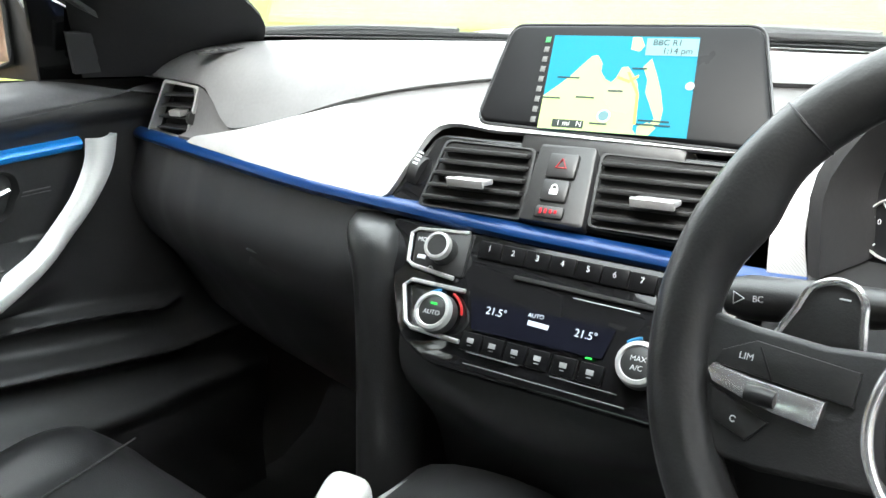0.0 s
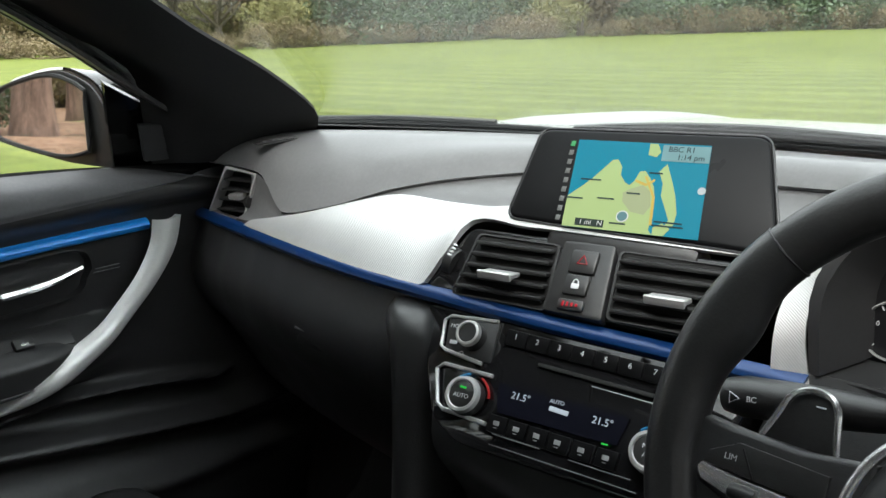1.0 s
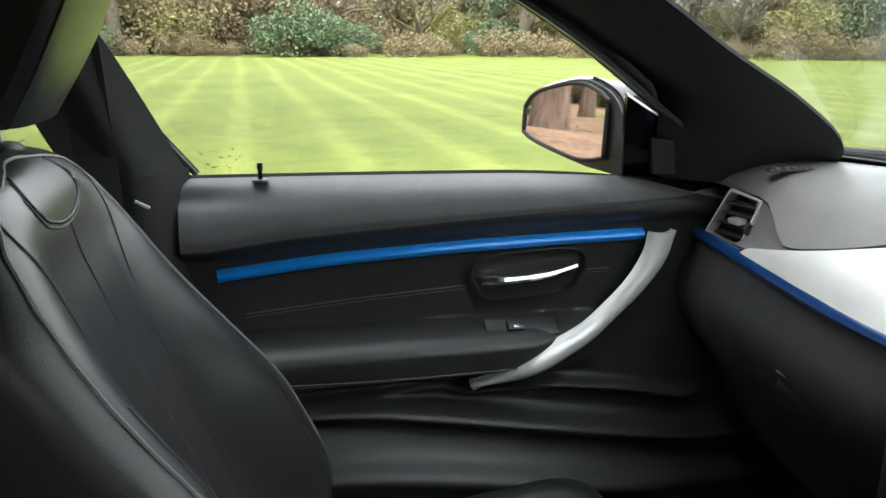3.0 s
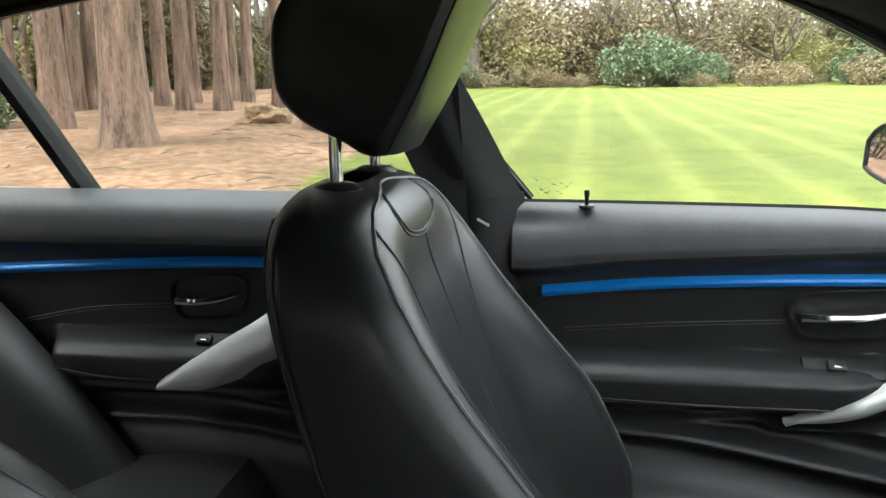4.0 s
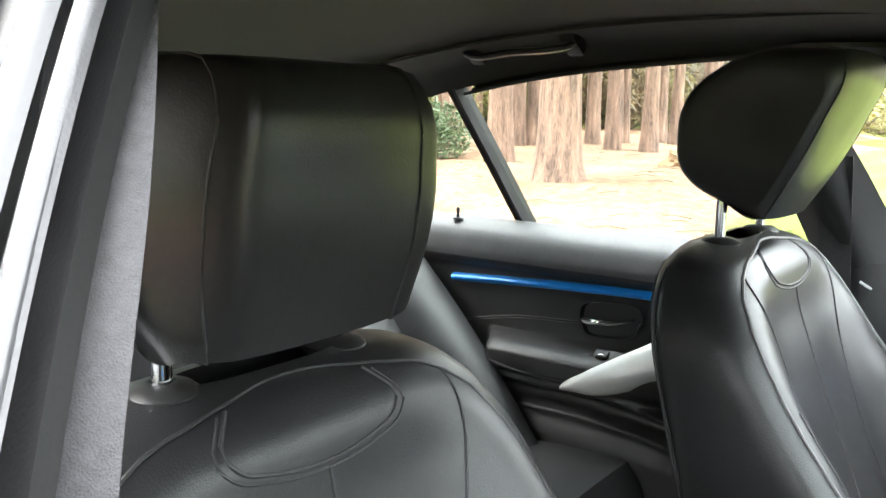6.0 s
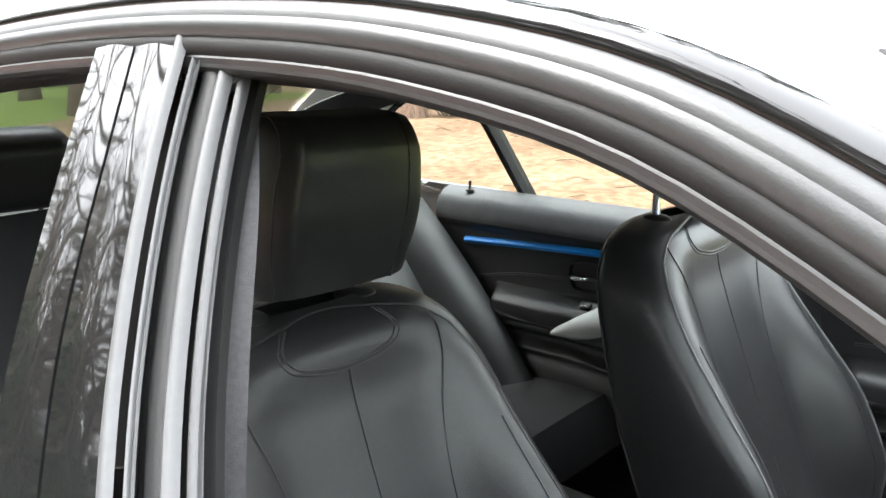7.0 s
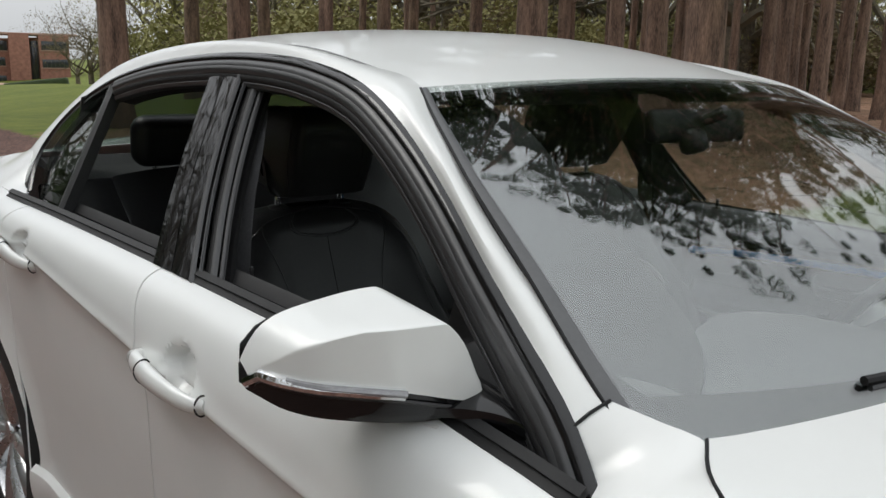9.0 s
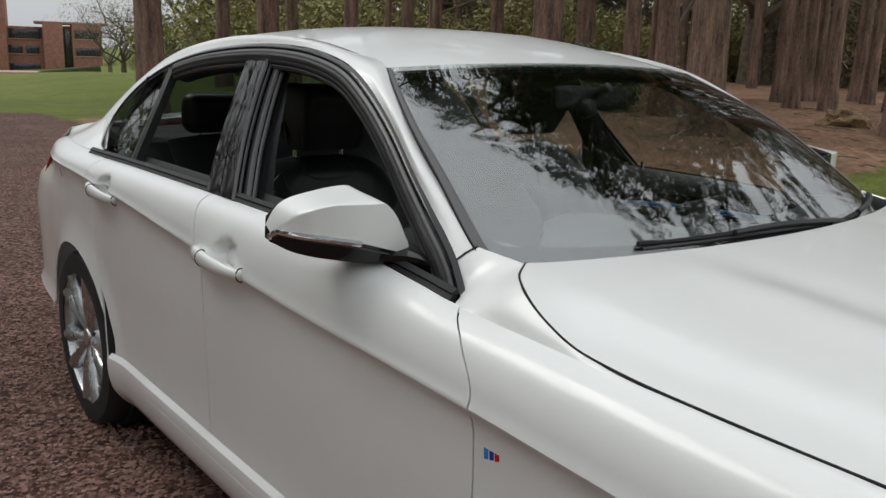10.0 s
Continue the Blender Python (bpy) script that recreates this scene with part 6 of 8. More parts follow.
    for r, d in ((1.10, -0.004), (1.04, -0.0045), (1.0, 0.001), (0.93, 0.016), (0.6, 0.020), (0.02, 0.021)):
        ring = []
        for q in range(36):
            an = 2 * math.pi * q / 36
            cx, cz = math.copysign(abs(math.cos(an)) ** 0.45, math.cos(an)), math.copysign(abs(math.sin(an)) ** 0.55, math.sin(an))
            y, z = hy + hw * 0.5 * r * cx * (1 - 0.10 * (cz < 0)), hz + 0.034 * r * cz + 0.03 * cx * 0.15
            ring.append((s * (card_x(y, z, front) - 0.004 + d - 0.002), y, z))
        bowl.append(ring)
    bw = part("handle_bowl", shell(bowl if s > 0 else bowl[::-1], 0, closed_v=True), HARD, lin, "black recessed handle bowl")
    lever = [(s * (0.697 + 0.002), hy - hw * 0.43, hz - 0.006), (s * 0.690, hy - hw * 0.15, hz - 0.004), (s * 0.690, hy + hw * 0.2, hz + 0.002), (s * 0.696, hy + hw * 0.43, hz + 0.010)]
    part("release_lever", sweep(spline(lever, 16), lambda t: 0.0100 - 0.004 * t, 8, flat=0.8), CHROME, bw, "chrome door release lever")
    # switch panel on the armrest
    ang = -42
    m = Matrix.Translation((s * (0.672), sy, sz - 0.004)) @ pose(0, 0, 0, 0, s * -40, 0)
    sp = part("switch_panel", block((0.034, 0.11 if front else 0.06, 0.008), m, 0.003), HARD, lin, "black switch panel")
    part("window_switch", block((0.018, 0.026, 0.012), m @ Matrix.Translation((0, -0.01, 0.006)), 0.003), HARD, sp)
    part("switch_mark", block((0.003, 0.010, 0.0012), m @ Matrix.Translation((s * -0.004, -0.01, 0.0125)), 0.0004), CHROME, sp)
    # locking pin
    py, pz = pin
    zt = belt(py) - (0.0 if front else -0.008)
    part("lock_pin", lathe([(0.0055, 0.0), (0.0055, 0.002), (0.0035, 0.0025), (0.0032, 0.016), (0.0042, 0.018), (0.0042, 0.024), (0.003, 0.026), (0.0, 0.0265)], 14, Matrix.Translation((s * 0.716, py, zt - 0.002))), HARD, lin)
    part("pin_rosette", lathe([(0.012, 0.0), (0.011, 0.003), (0.006, 0.004)], 20, Matrix.Translation((s * 0.716, py, zt - 0.002))), HARD, lin)
    return lin


for s in (1, -1):
    build_lining(s, True, DOORS[s][0])
    build_lining(s, False, DOORS[s][1])
    # pillar linings: windscreen pillar, middle pillar, rear pillar
    ins = [(s * 0.63, -0.80, 0.985), (s * 0.552, -0.846, 1.030), (s * 0.513, -0.955, 1.100), (s * 0.501, -1.057, 1.154), (s * 0.464, -1.168, 1.212), (s * 0.430, -1.27, 1.257), (s * 0.42, -1.36, 1.288)]
    out = [(s * 0.718, -1.035, 0.968), (s * 0.705, -1.055, 1.03), (s * 0.684, -1.078, 1.10), (s * 0.656, -1.183, 1.166), (s * 0.631, -1.284, 1.224), (s * 0.612, -1.386, 1.266), (s * 0.600, -1.48, 1.288)]
    if s < 0:
        out = [(x, y - back, z) for (x, y, z), back in zip(out, (0, -0.008, -0.014, -0.014, -0.010, 0, 0))]
    mid = [(lerp(a[0], b[0], 0.5) - s * 0.012, lerp(a[1], b[1], 0.5) - 0.015, lerp(a[2], b[2], 0.5) - 0.012) for a, b in zip(ins, out)]
    rows = loft([ins, mid, out], 24, 9)
    part("pillar_trim", shell(rows if s < 0 else rows[::-1], 0.006), PILLAR if s < 0 else PILLAR_R, car, "dark windscreen pillar trim")
    tri = loft([[(s * 0.705, -1.05, 0.975), (s * 0.700, -0.95, 0.972), (s * 0.685, -0.84, 0.965)], [(s * 0.695, -1.06, 1.03), (s * 0.670, -0.96, 1.02), (s * 0.660, -0.86, 1.0)]], 10, 5)
    part("mirror_trim", shell(tri if s < 0 else tri[::-1], 0.01), SOFT, DOORS[s][0])
    bp = loft([[(s * 0.735, -1.72, 0.99), (s * 0.66, -1.80, 1.16), (s * 0.585, -1.885, 1.31)], [(s * 0.655, -1.79, 0.99), (s * 0.60, -1.86, 1.16), (s * 0.545, -1.92, 1.31)], [(s * 0.73, -1.87, 0.99), (s * 0.66, -1.935, 1.16), (s * 0.585, -1.985, 1.31)]], 16, 12)
    pl = part("middle_pillar_trim", shell(bp if s < 0 else bp[::-1], 0.004), PILLAR, car, "black middle pillar trim")
    low = loft([[(s * 0.70, -1.70, 0.25), (s * 0.70, -1.70, 0.6), (s * 0.735, -1.72, 1.0)], [(s * 0.66, -1.78, 0.25), (s * 0.65, -1.78, 0.6), (s * 0.655, -1.79, 1.0)], [(s * 0.70, -1.86, 0.25), (s * 0.70, -1.86, 0.6), (s * 0.73, -1.87, 1.0)]], 16, 12)
    part("lower_pillar_trim", shell(low if s < 0 else low[::-1], 0.004), PILLAR, pl)
    rp = loft([[(s * 0.655, -2.66, 1.25), (s * 0.60, -2.9, 1.16), (s * 0.62, -3.0, 1.06), (s * 0.70, -2.86, 0.99)], [(s * 0.55, -2.78, 1.27), (s * 0.50, -3.0, 1.19), (s * 0.52, -3.18, 1.08), (s * 0.56, -3.22, 1.00)]], 20, 8)
    part("rear_pillar_trim", shell(rp if s < 0 else rp[::-1], 0.004), SOFT, car, "dark rear pillar trim")
    # lining over the doors
    a = [(s * 0.505, -1.36, 1.292), (s * 0.48, -1.6, 1.345), (s * 0.47, -1.95, 1.362), (s * 0.465, -2.3, 1.350), (s * 0.46, -2.6, 1.310), (s * 0.45, -2.82, 1.265)]
    b = [(s * 0.614, -1.43, 1.270), (s * 0.602, -1.6, 1.298), (s * 0.592, -1.95, 1.316), (s * 0.592, -2.3, 1.303), (s * 0.594, -2.6, 1.252), (s * 0.585, -2.80, 1.20)]
    rows = loft([a, [(lerp(p[0], q[0], 0.6), p[1], lerp(p[2], q[2], 0.35)) for p, q in zip(a, b)], b], 30, 8)
    part("rail_lining", shell(rows if s < 0 else rows[::-1], 0.005), LINING, car, "charcoal cloth roof-rail lining")
    for y in (-2.33,) if s > 0 else (-2.33, -1.60):
        zz = 1.345 if y < -2 else 1.325
        h = [(s * 0.522, y - 0.098, zz + 0.002), (s * 0.486, y - 0.092, zz - 0.020), (s * 0.480, y - 0.075, zz - 0.024), (s * 0.478, y, zz - 0.019), (s * 0.482, y + 0.080, zz - 0.016), (s * 0.490, y + 0.100, zz - 0.012), (s * 0.522, y + 0.106, zz + 0.010)]
        gh = part("grab_handle", sweep(spline(h, 40), lambda t: 0.0125 + 0.002 * abs(2 * t - 1) ** 4, 8, flat=0.55), RUBBER, car, "black roof grab handle")
        for e in (-0.096, 0.104):
            part("handle_foot", block((0.05, 0.030, 0.026), pose(s * 0.508, y + e, zz - 0.008 + 0.05 * e, 0, s * 35, 0), 0.005), HARD, gh)
    # seat belt from its upper guide down behind the seat
    top, end = (Vector((0.600, -1.79, 1.245)) if s > 0 else Vector((-0.640, -1.83, 1.165))), Vector((s * 0.665, -1.72, 0.42))
    if s > 0:
        line = spline([(0.600, -1.785, 1.275), (0.634, -1.745, 1.20), (0.671, -1.712, 1.11), (0.700, -1.685, 0.98), (0.700, -1.668, 0.80), (0.700, -1.66, 0.58)], 30)
        rows = [[Vector(p) + Vector((-0.003, -0.022, 0)) + Vector((-0.75, 0.52, 0.05)) * w for w in (-0.020, -0.007, 0.007, 0.020)] for p in line]
        belt_ob = part("seat_belt", shell(rows, 0.0015), WEBBING, car, "grey woven seat belt hanging at the pillar")
        part("belt_buckle", block((0.012, 0.05, 0.06), pose(0.712, -1.682, 0.66, 0, 5, -56), 0.005), HARD, belt_ob)
    else:
        rows = [[Vector((lerp(top.x, -0.655, t), lerp(top.y, -1.80, t) + w, lerp(top.z, 0.62, t))) for w in (-0.024, 0.0, 0.024)] for t in np.linspace(0, 1, 20)]
        belt_ob = part("seat_belt", shell(rows, 0.0015), WEBBING, car, "dark woven seat belt at the pillar")
        # stands in for the white tag on the seat's shoulder
        part("belt_tag", block((0.002, 0.020, 0.004), pose(-0.640, -1.772, 0.968, 150, 0, 10), 0.0008), WHITE_INK, belt_ob, "small white tag")

# headlining, parcel shelf, floor
rows = []
for i in range(17):
    u = i / 8 - 1
    row = []
    for j in range(22):
        y = lerp(roof_front(u * 0.5) - 0.02, -2.84, j / 21)
        x = u * 0.49
        row.append((x, y, roof_z(x, y) - 0.032))
    rows.append(row)
part("headlining", shell(rows, 0.006), LINING, car, "charcoal cloth headlining")
vis = part("sun_visor", block((0.36, 0.15, 0.018), pose(-0.30, -1.44, 1.312, -14, 0, 0), 0.008), LINING, car, "charcoal folded sun visor")
part("sun_visor", block((0.36, 0.15, 0.018), pose(0.30, -1.44, 1.312, -14, 0, 0), 0.008), LINING, car, "charcoal folded sun visor")
con = part("roof_console", block((0.22, 0.17, 0.022), pose(0, -1.43, 1.332, -12, 0, 0), 0.010), HARD, car, "black overhead light console")
part("reading_lamp", block((0.05, 0.03, 0.006), pose(0.05, -1.44, 1.320, -12, 0, 0), 0.002), mat("lamp_diffuser", (0.75, 0.74, 0.66), 0.4, var=0.03), con)
part("parcel_shelf", shell([[(x, y, 1.0 + 0.02 * (y < -3.3)) for y in np.linspace(-3.40, -2.92, 8)] for x in np.linspace(-0.58, 0.58, 10)], 0.03), LINING, car, "dark cloth parcel shelf")
part("carpet", shell([[(x, y, 0.235 + 0.07 * smooth(-0.75, -0.52, y) * 3) for y in np.linspace(-2.95, -0.52, 30)] for x in np.linspace(-0.72, 0.72, 12)], 0.01), CARPET, car, "black floor carpet")
part("rear_bulkhead", block((1.36, 0.04, 0.76), pose(0, -3.02, 0.60), 0.01), DARK, car)

# ---- dashboard ----
dash = thing("dashboard", (0, -0.9, 0.6), "black dashboard with brushed aluminium and blue trim", "dashboard")
U = Vector((math.cos(radians(10)), math.sin(radians(10)), 0))
FACE = frame_of((0, -0.985, 0.88), U, (0, -0.616, -0.788))


def on_face(u, w, out=0.0):
    """A place on the slanted centre face: u to the right, w down, out towards the cabin."""
    return FACE @ Vector((u, -w, out))


STRIP = [(-0.705, -0.968, 0.884), (-0.56, -0.995, 0.886), (-0.434, -1.012, 0.8845), (-0.277, -1.022, 0.879), (-0.159, -1.016, 0.874), (-0.012, -0.998, 0.866), (0.117, -0.978, 0.860), (0.235, -0.962, 0.856)]
TRIM_TOP = [(-0.52, -0.975, 0.889), (-0.43, -0.950, 0.912), (-0.375, -0.930, 0.928), (-0.315, -0.920, 0.943), (-0.20, -0.912, 0.942), (-0.08, -0.905, 0.946), (0.03, -0.900, 0.944), (0.13, -0.893, 0.946), (0.235, -0.880, 0.944)]
face = lambda u, v: tuple(on_face(u, -v, 0.004))
PANEL = [((-0.535, -0.999, 0.8885), (-0.525, -0.972, 0.890)), ((-0.434, -1.012, 0.888), (-0.43, -0.950, 0.912)), ((-0.36, -1.018, 0.885), (-0.365, -0.927, 0.930)), ((-0.28, -1.022, 0.882), (-0.305, -0.919, 0.943)), ((-0.205, -1.020, 0.879), (-0.225, -0.914, 0.943)), ((-0.165, -1.016, 0.877), (-0.18, -0.911, 0.943)), (face(-0.147, 0.035), (-0.15, -0.909, 0.944)), (face(-0.127, 0.075), (-0.11, -0.906, 0.946)), (face(-0.06, 0.0765), (-0.045, -0.903, 0.947)), (face(0.05, 0.075), (0.05, -0.899, 0.946)), (face(0.168, 0.073), (0.16, -0.888, 0.946)), (face(0.215, 0.073), (0.21, -0.880, 0.946))]
lines = [spline([a for a, _ in PANEL], 60), spline([b for _, b in PANEL], 60)]
rows = []
for a, b in zip(*lines):
    rows.append([lerp(a, b, t) + np.array((0, -0.010, 0.013)) * math.sin(math.pi * t) * min(1, np.linalg.norm(b - a) / 0.09) for t in np.linspace(0, 1, 9)])
part("aluminium_panel", shell(rows[::-1], 0.006), HEXALU, dash, "silver patterned aluminium trim panel")
sp = spline(STRIP, 60)
rows = [[(p[0], p[1] - 0.010 * math.sin(math.pi * k / 6) ** 0.6 + 0.002, p[2] - 0.007 + 0.011 * k / 6) for k in range(7)] for p in sp]
part("accent_strip", shell(rows[::-1], 0.004), BLUE_DASH, dash, "satin blue accent strip, shade painted in as navy")


def dash_lip(x):
    """Rear edge of the padded top."""
    return Vector((float(x), *table2(x, [(-0.70, -0.955, 0.962), (-0.57, -0.945, 0.955), (-0.50, -0.955, 0.905), (-0.44, -0.935, 0.915), (-0.34, -0.885, 0.945), (-0.25, -0.845, 0.962), (-0.12, -0.800, 0.975), (0.05, -0.79, 0.98), (0.2, -0.80, 0.985), (0.30, -0.90, 1.02), (0.40, -0.92, 1.03), (0.52, -0.90, 1.02), (0.60, -0.93, 0.97), (0.70, -0.95, 0.96)])))


def table2(x, rows):
    return table(x, [(r[0], r[1]) for r in rows]), table(x, [(r[0], r[2]) for r in rows])


rows = []
for x in np.linspace(-0.70, 0.70, 80):
    yf = -0.655 - 0.20 * abs(x / 0.70) ** 2.3
    zf = 1.000
    e = dash_lip(x)
    crown = np.array((x, lerp(yf, e.y, 0.55), lerp(zf, max(e.z, 0.975), 0.5) + 0.010))
    near = np.array((x, lerp(yf, e.y, 0.86), lerp(zf, e.z, 0.62) + 0.012))
    rows.append(spline([(x, yf - 0.018, zf - 0.004), crown, near, (e.x, e.y, e.z)], 16))
part("dash_top", shell(rows, 0.006), DASH, dash, "soft black dashboard top, sky sheen painted in as grey")
# recess between padded top and aluminium panel
rows = []
for x in np.linspace(-0.59, 0.25, 42):
    e = dash_lip(x)
    tt = spline(TRIM_TOP, 60)
    k = int(np.argmin(abs(tt[:, 0] - x)))
    b = tt[k]
    rows.append(spline([(x, e.y + 0.003, e.z - 0.003), (x, lerp(e.y, b[1], 0.22) + 0.004, lerp(e.z, b[2], 0.55) - 0.003), (x, lerp(e.y, b[1], 0.6), lerp(e.z, b[2], 0.9) - 0.004), (x, b[1] - 0.004, b[2] - 0.001)], 8))
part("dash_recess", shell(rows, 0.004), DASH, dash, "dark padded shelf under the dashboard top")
# defrost grille in the corner of the top
gr = part("defrost_vent", block((0.13, 0.018, 0.004), pose(-0.56, -0.885, 0.9985, 2, 0, 80), 0.002), HARD, dash, "narrow black window vent")
for k in range(9):
    part("vent_slot", block((0.006, 0.014, 0.003), pose(-0.56 + 0.0025 * (k - 4), -0.885 + 0.0123 * (k - 4), 1.0005, 2, 0, 80), 0.001), DASH, gr)
# passenger side: padded face, glove box lid
rows = []
for x in np.linspace(-0.705, -0.165, 40):
    p = spline(STRIP, 80)
    b = p[int(np.argmin(abs(p[:, 0] - x)))]
    rows.append(spline([(x, b[1] + 0.004, b[2] - 0.006), (x, b[1] - 0.004, b[2] - 0.03), (x, b[1] - 0.022, b[2] - 0.075), (x, b[1] - 0.01, 0.755), (x, b[1] + 0.03, 0.70), (x, b[1] + 0.10, 0.58), (x, b[1] + 0.18, 0.5)], 26))
gb = part("glove_box", shell(rows, 0.006), SOFT, dash, "black padded glove box")
part("glove_latch", block((0.070, 0.010, 0.020), pose(-0.335, -1.038, 0.778, -10, 3, 2), 0.003), HARD, gb, "black glove box latch")
part("latch_edge", block((0.070, 0.003, 0.003), pose(-0.335, -1.0445, 0.790, -10, 3, 2), 0.001), mat("grey_edge", (0.2, 0.2, 0.2), 0.4, var=0.1), gb)
rows = loft([[(-0.212, -1.000, 0.866), (-0.196, -1.020, 0.80), (-0.192, -1.02, 0.70), (-0.192, -1.03, 0.56), (-0.192, -1.04, 0.42)], [(-0.200, -1.018, 0.864), (-0.184, -1.054, 0.852), (-0.169, -1.065, 0.81), (-0.168, -1.068, 0.74), (-0.171, -1.075, 0.62), (-0.175, -1.085, 0.46)], [(-0.174, -1.020, 0.864), (-0.160, -1.064, 0.851), (-0.147, -1.077, 0.81), (-0.144, -1.081, 0.74), (-0.143, -1.09, 0.62), (-0.145, -1.10, 0.46)], [(-0.150, -1.016, 0.862), (-0.136, -1.055, 0.852), (-0.126, -1.065, 0.80), (-0.121, -1.069, 0.73), (-0.117, -1.08, 0.61), (-0.117, -1.09, 0.46)], [(-0.142, -1.000, 0.868), (-0.114, -1.03, 0.80), (-0.108, -1.035, 0.73), (-0.102, -1.045, 0.61), (-0.10, -1.06, 0.46)]], 30, 15)
part("knee_pad", shell(rows, 0.006), LEATHER_SMOOTH, dash, "black padded console side")
part("knee_panel", shell(loft([[(-0.19, -1.03, 0.858), (-0.17, -0.95, 0.70), (-0.16, -0.85, 0.42)], [(-0.165, -1.05, 0.858), (-0.14, -1.07, 0.70), (-0.15, -1.09, 0.42)]], 12, 4), 0.01), SOFT, dash)
# side vent in the passenger corner
V = frame_of((-0.622, -0.962, 0.922), (0.985, 0.17, 0.0), (0, -0.22, -0.97)) @ Matrix.Diagonal((0.80, 0.84, 0.9, 1))


def quad_ring(m, outer, inner, depth, bm=None):
    """A raised frame between two outlines of equal count."""
    n = len(outer)
    rows = [[m @ Vector((*outer[k], -depth)) for k in range(n)], [m @ Vector((*outer[k], 0.0)) for k in range(n)], [m @ Vector((*inner[k], 0.0)) for k in range(n)], [m @ Vector((*inner[k], -depth)) for k in range(n)]]
    return shell(rows, 0, closed_v=True, bm=bm)


def rounded(points, r=0.006, n=4):
    """An outline with its corners rounded off."""
    out = []
    k = len(points)
    for i in range(k):
        p, a, b = (Vector(points[j % k]).to_2d() for j in (i, i - 1, i + 1))
        e, f = (a - p).normalized() * r, (b - p).normalized() * r
        for t in np.linspace(0, 1, n):
            t = float(t)
            q = (p + e) * ((1 - t) ** 2) + p * (2 * t * (1 - t)) + (p + f) * (t * t)
            out.append((q.x, q.y))
    return out


def grow(points, d):
    c = Vector((sum(p[0] for p in points) / len(points), sum(p[1] for p in points) / len(points)))
    return [tuple(Vector(p) + (Vector(p) - c).normalized() * d) for p in points]


shape = [(-0.058, -0.036), (0.030, -0.046), (0.055, 0.036), (-0.022, 0.043)]
inner = rounded(shape)
sv = part("side_vent", quad_ring(V, rounded(grow(shape, 0.006)), rounded(shape), 0.02), SATIN, dash, "silver-rimmed passenger air vent")
part("vent_back", slab(rounded(grow(shape, 0.004)), 0.002, V @ Matrix.Translation((0, 0, -0.03))), DARK, sv)
for k in range(4):
    z = -0.028 + 0.018 * k
    part("vent_slat", block((0.082 - 0.004 * k, 0.003, 0.022), V @ pose(0.0 + 0.002 * k, z, -0.012, 18, 0, 0), 0.001), HARD, sv)
part("vent_tab", block((0.028, 0.010, 0.02), V @ pose(0.012, -0.004, -0.002, 18, 0, 0), 0.002), SATIN, sv)
part("thumbwheel", lathe([(0.0, 0.004), (0.011, 0.004), (0.012, 0.0), (0.011, -0.004)], 24, V @ pose(0.043, -0.012, -0.004, 0, 90, 0)), HARD, sv)

# centre vents in one gloss-black housing
hous = rounded([(-0.162, -0.004), (-0.128, 0.072), (0.168, 0.069), (0.182, -0.012)], 0.012, 6)
cv = part("centre_vents", slab(hous, 0.03, FACE @ Matrix.Translation((0, 0, 0.004)), 0.003), GLOSS_BLACK, dash, "black centre air vents with silver tabs")
for u0, u1 in ((-0.126, -0.016), (0.050, 0.165)):
    box = [(u0 + 0.004, -0.006), (u1 + 0.002, -0.008), (u1 - 0.002, 0.061), (u0 + (0.014 if u0 < 0 else 0.0), 0.063)]
    part("vent_rim", quad_ring(FACE @ Matrix.Translation((0, 0, 0.008)), rounded(grow(box, 0.003)), rounded(box), 0.01), HARD, cv)
    part("vent_back", slab(rounded(box), 0.001, FACE @ Matrix.Translation((0, 0, 0.0055))), DARK, cv)
    for k in range(5):
        v = 0.053 - 0.0128 * k
        l = lerp(box[3][0], box[0][0], k / 4.5) + 0.002
        r = lerp(box[2][0], box[1][0], k / 4.5) - 0.002
        part("vent_slat", block((r - l, 0.0042, 0.012), FACE @ pose((l + r) / 2, v, 0.010, 26, 0, 0), 0.0016), HARD, cv)
    c = (u0 + u1) / 2 + (0.006 if u0 < 0 else 0.004)
    tab = part("vent_tab", block((0.038, 0.005, 0.020), FACE @ pose(c, 0.0165, 0.024, 30, 0, 0), 0.0015), mat("grey_silver", (0.50, 0.50, 0.50), 0.4, metal=0.5, var=0.05), cv, "silver vent tab")
    part("tab_face", block((0.038, 0.0085, 0.004), FACE @ pose(c, 0.0105, 0.0335, 50, 0, 0), 0.001), SATIN, tab)
wh = part("thumbwheel", lathe([(0.0, 0.006), (0.016, 0.006), (0.0165, 0.004), (0.0165, -0.004), (0.016, -0.006)], 30, FACE @ pose(-0.138, 0.030, -0.002, 0, 90, -14)), HARD, cv)
for k in range(4):
    part("wheel_mark", block((0.006, 0.0022, 0.002), FACE @ pose(-0.1375 + 0.0006 * k, 0.033 + 0.0042 * k, 0.0138 - 0.0006 * k, 0, 0, -14), 0.0005), WHITE_INK, wh)
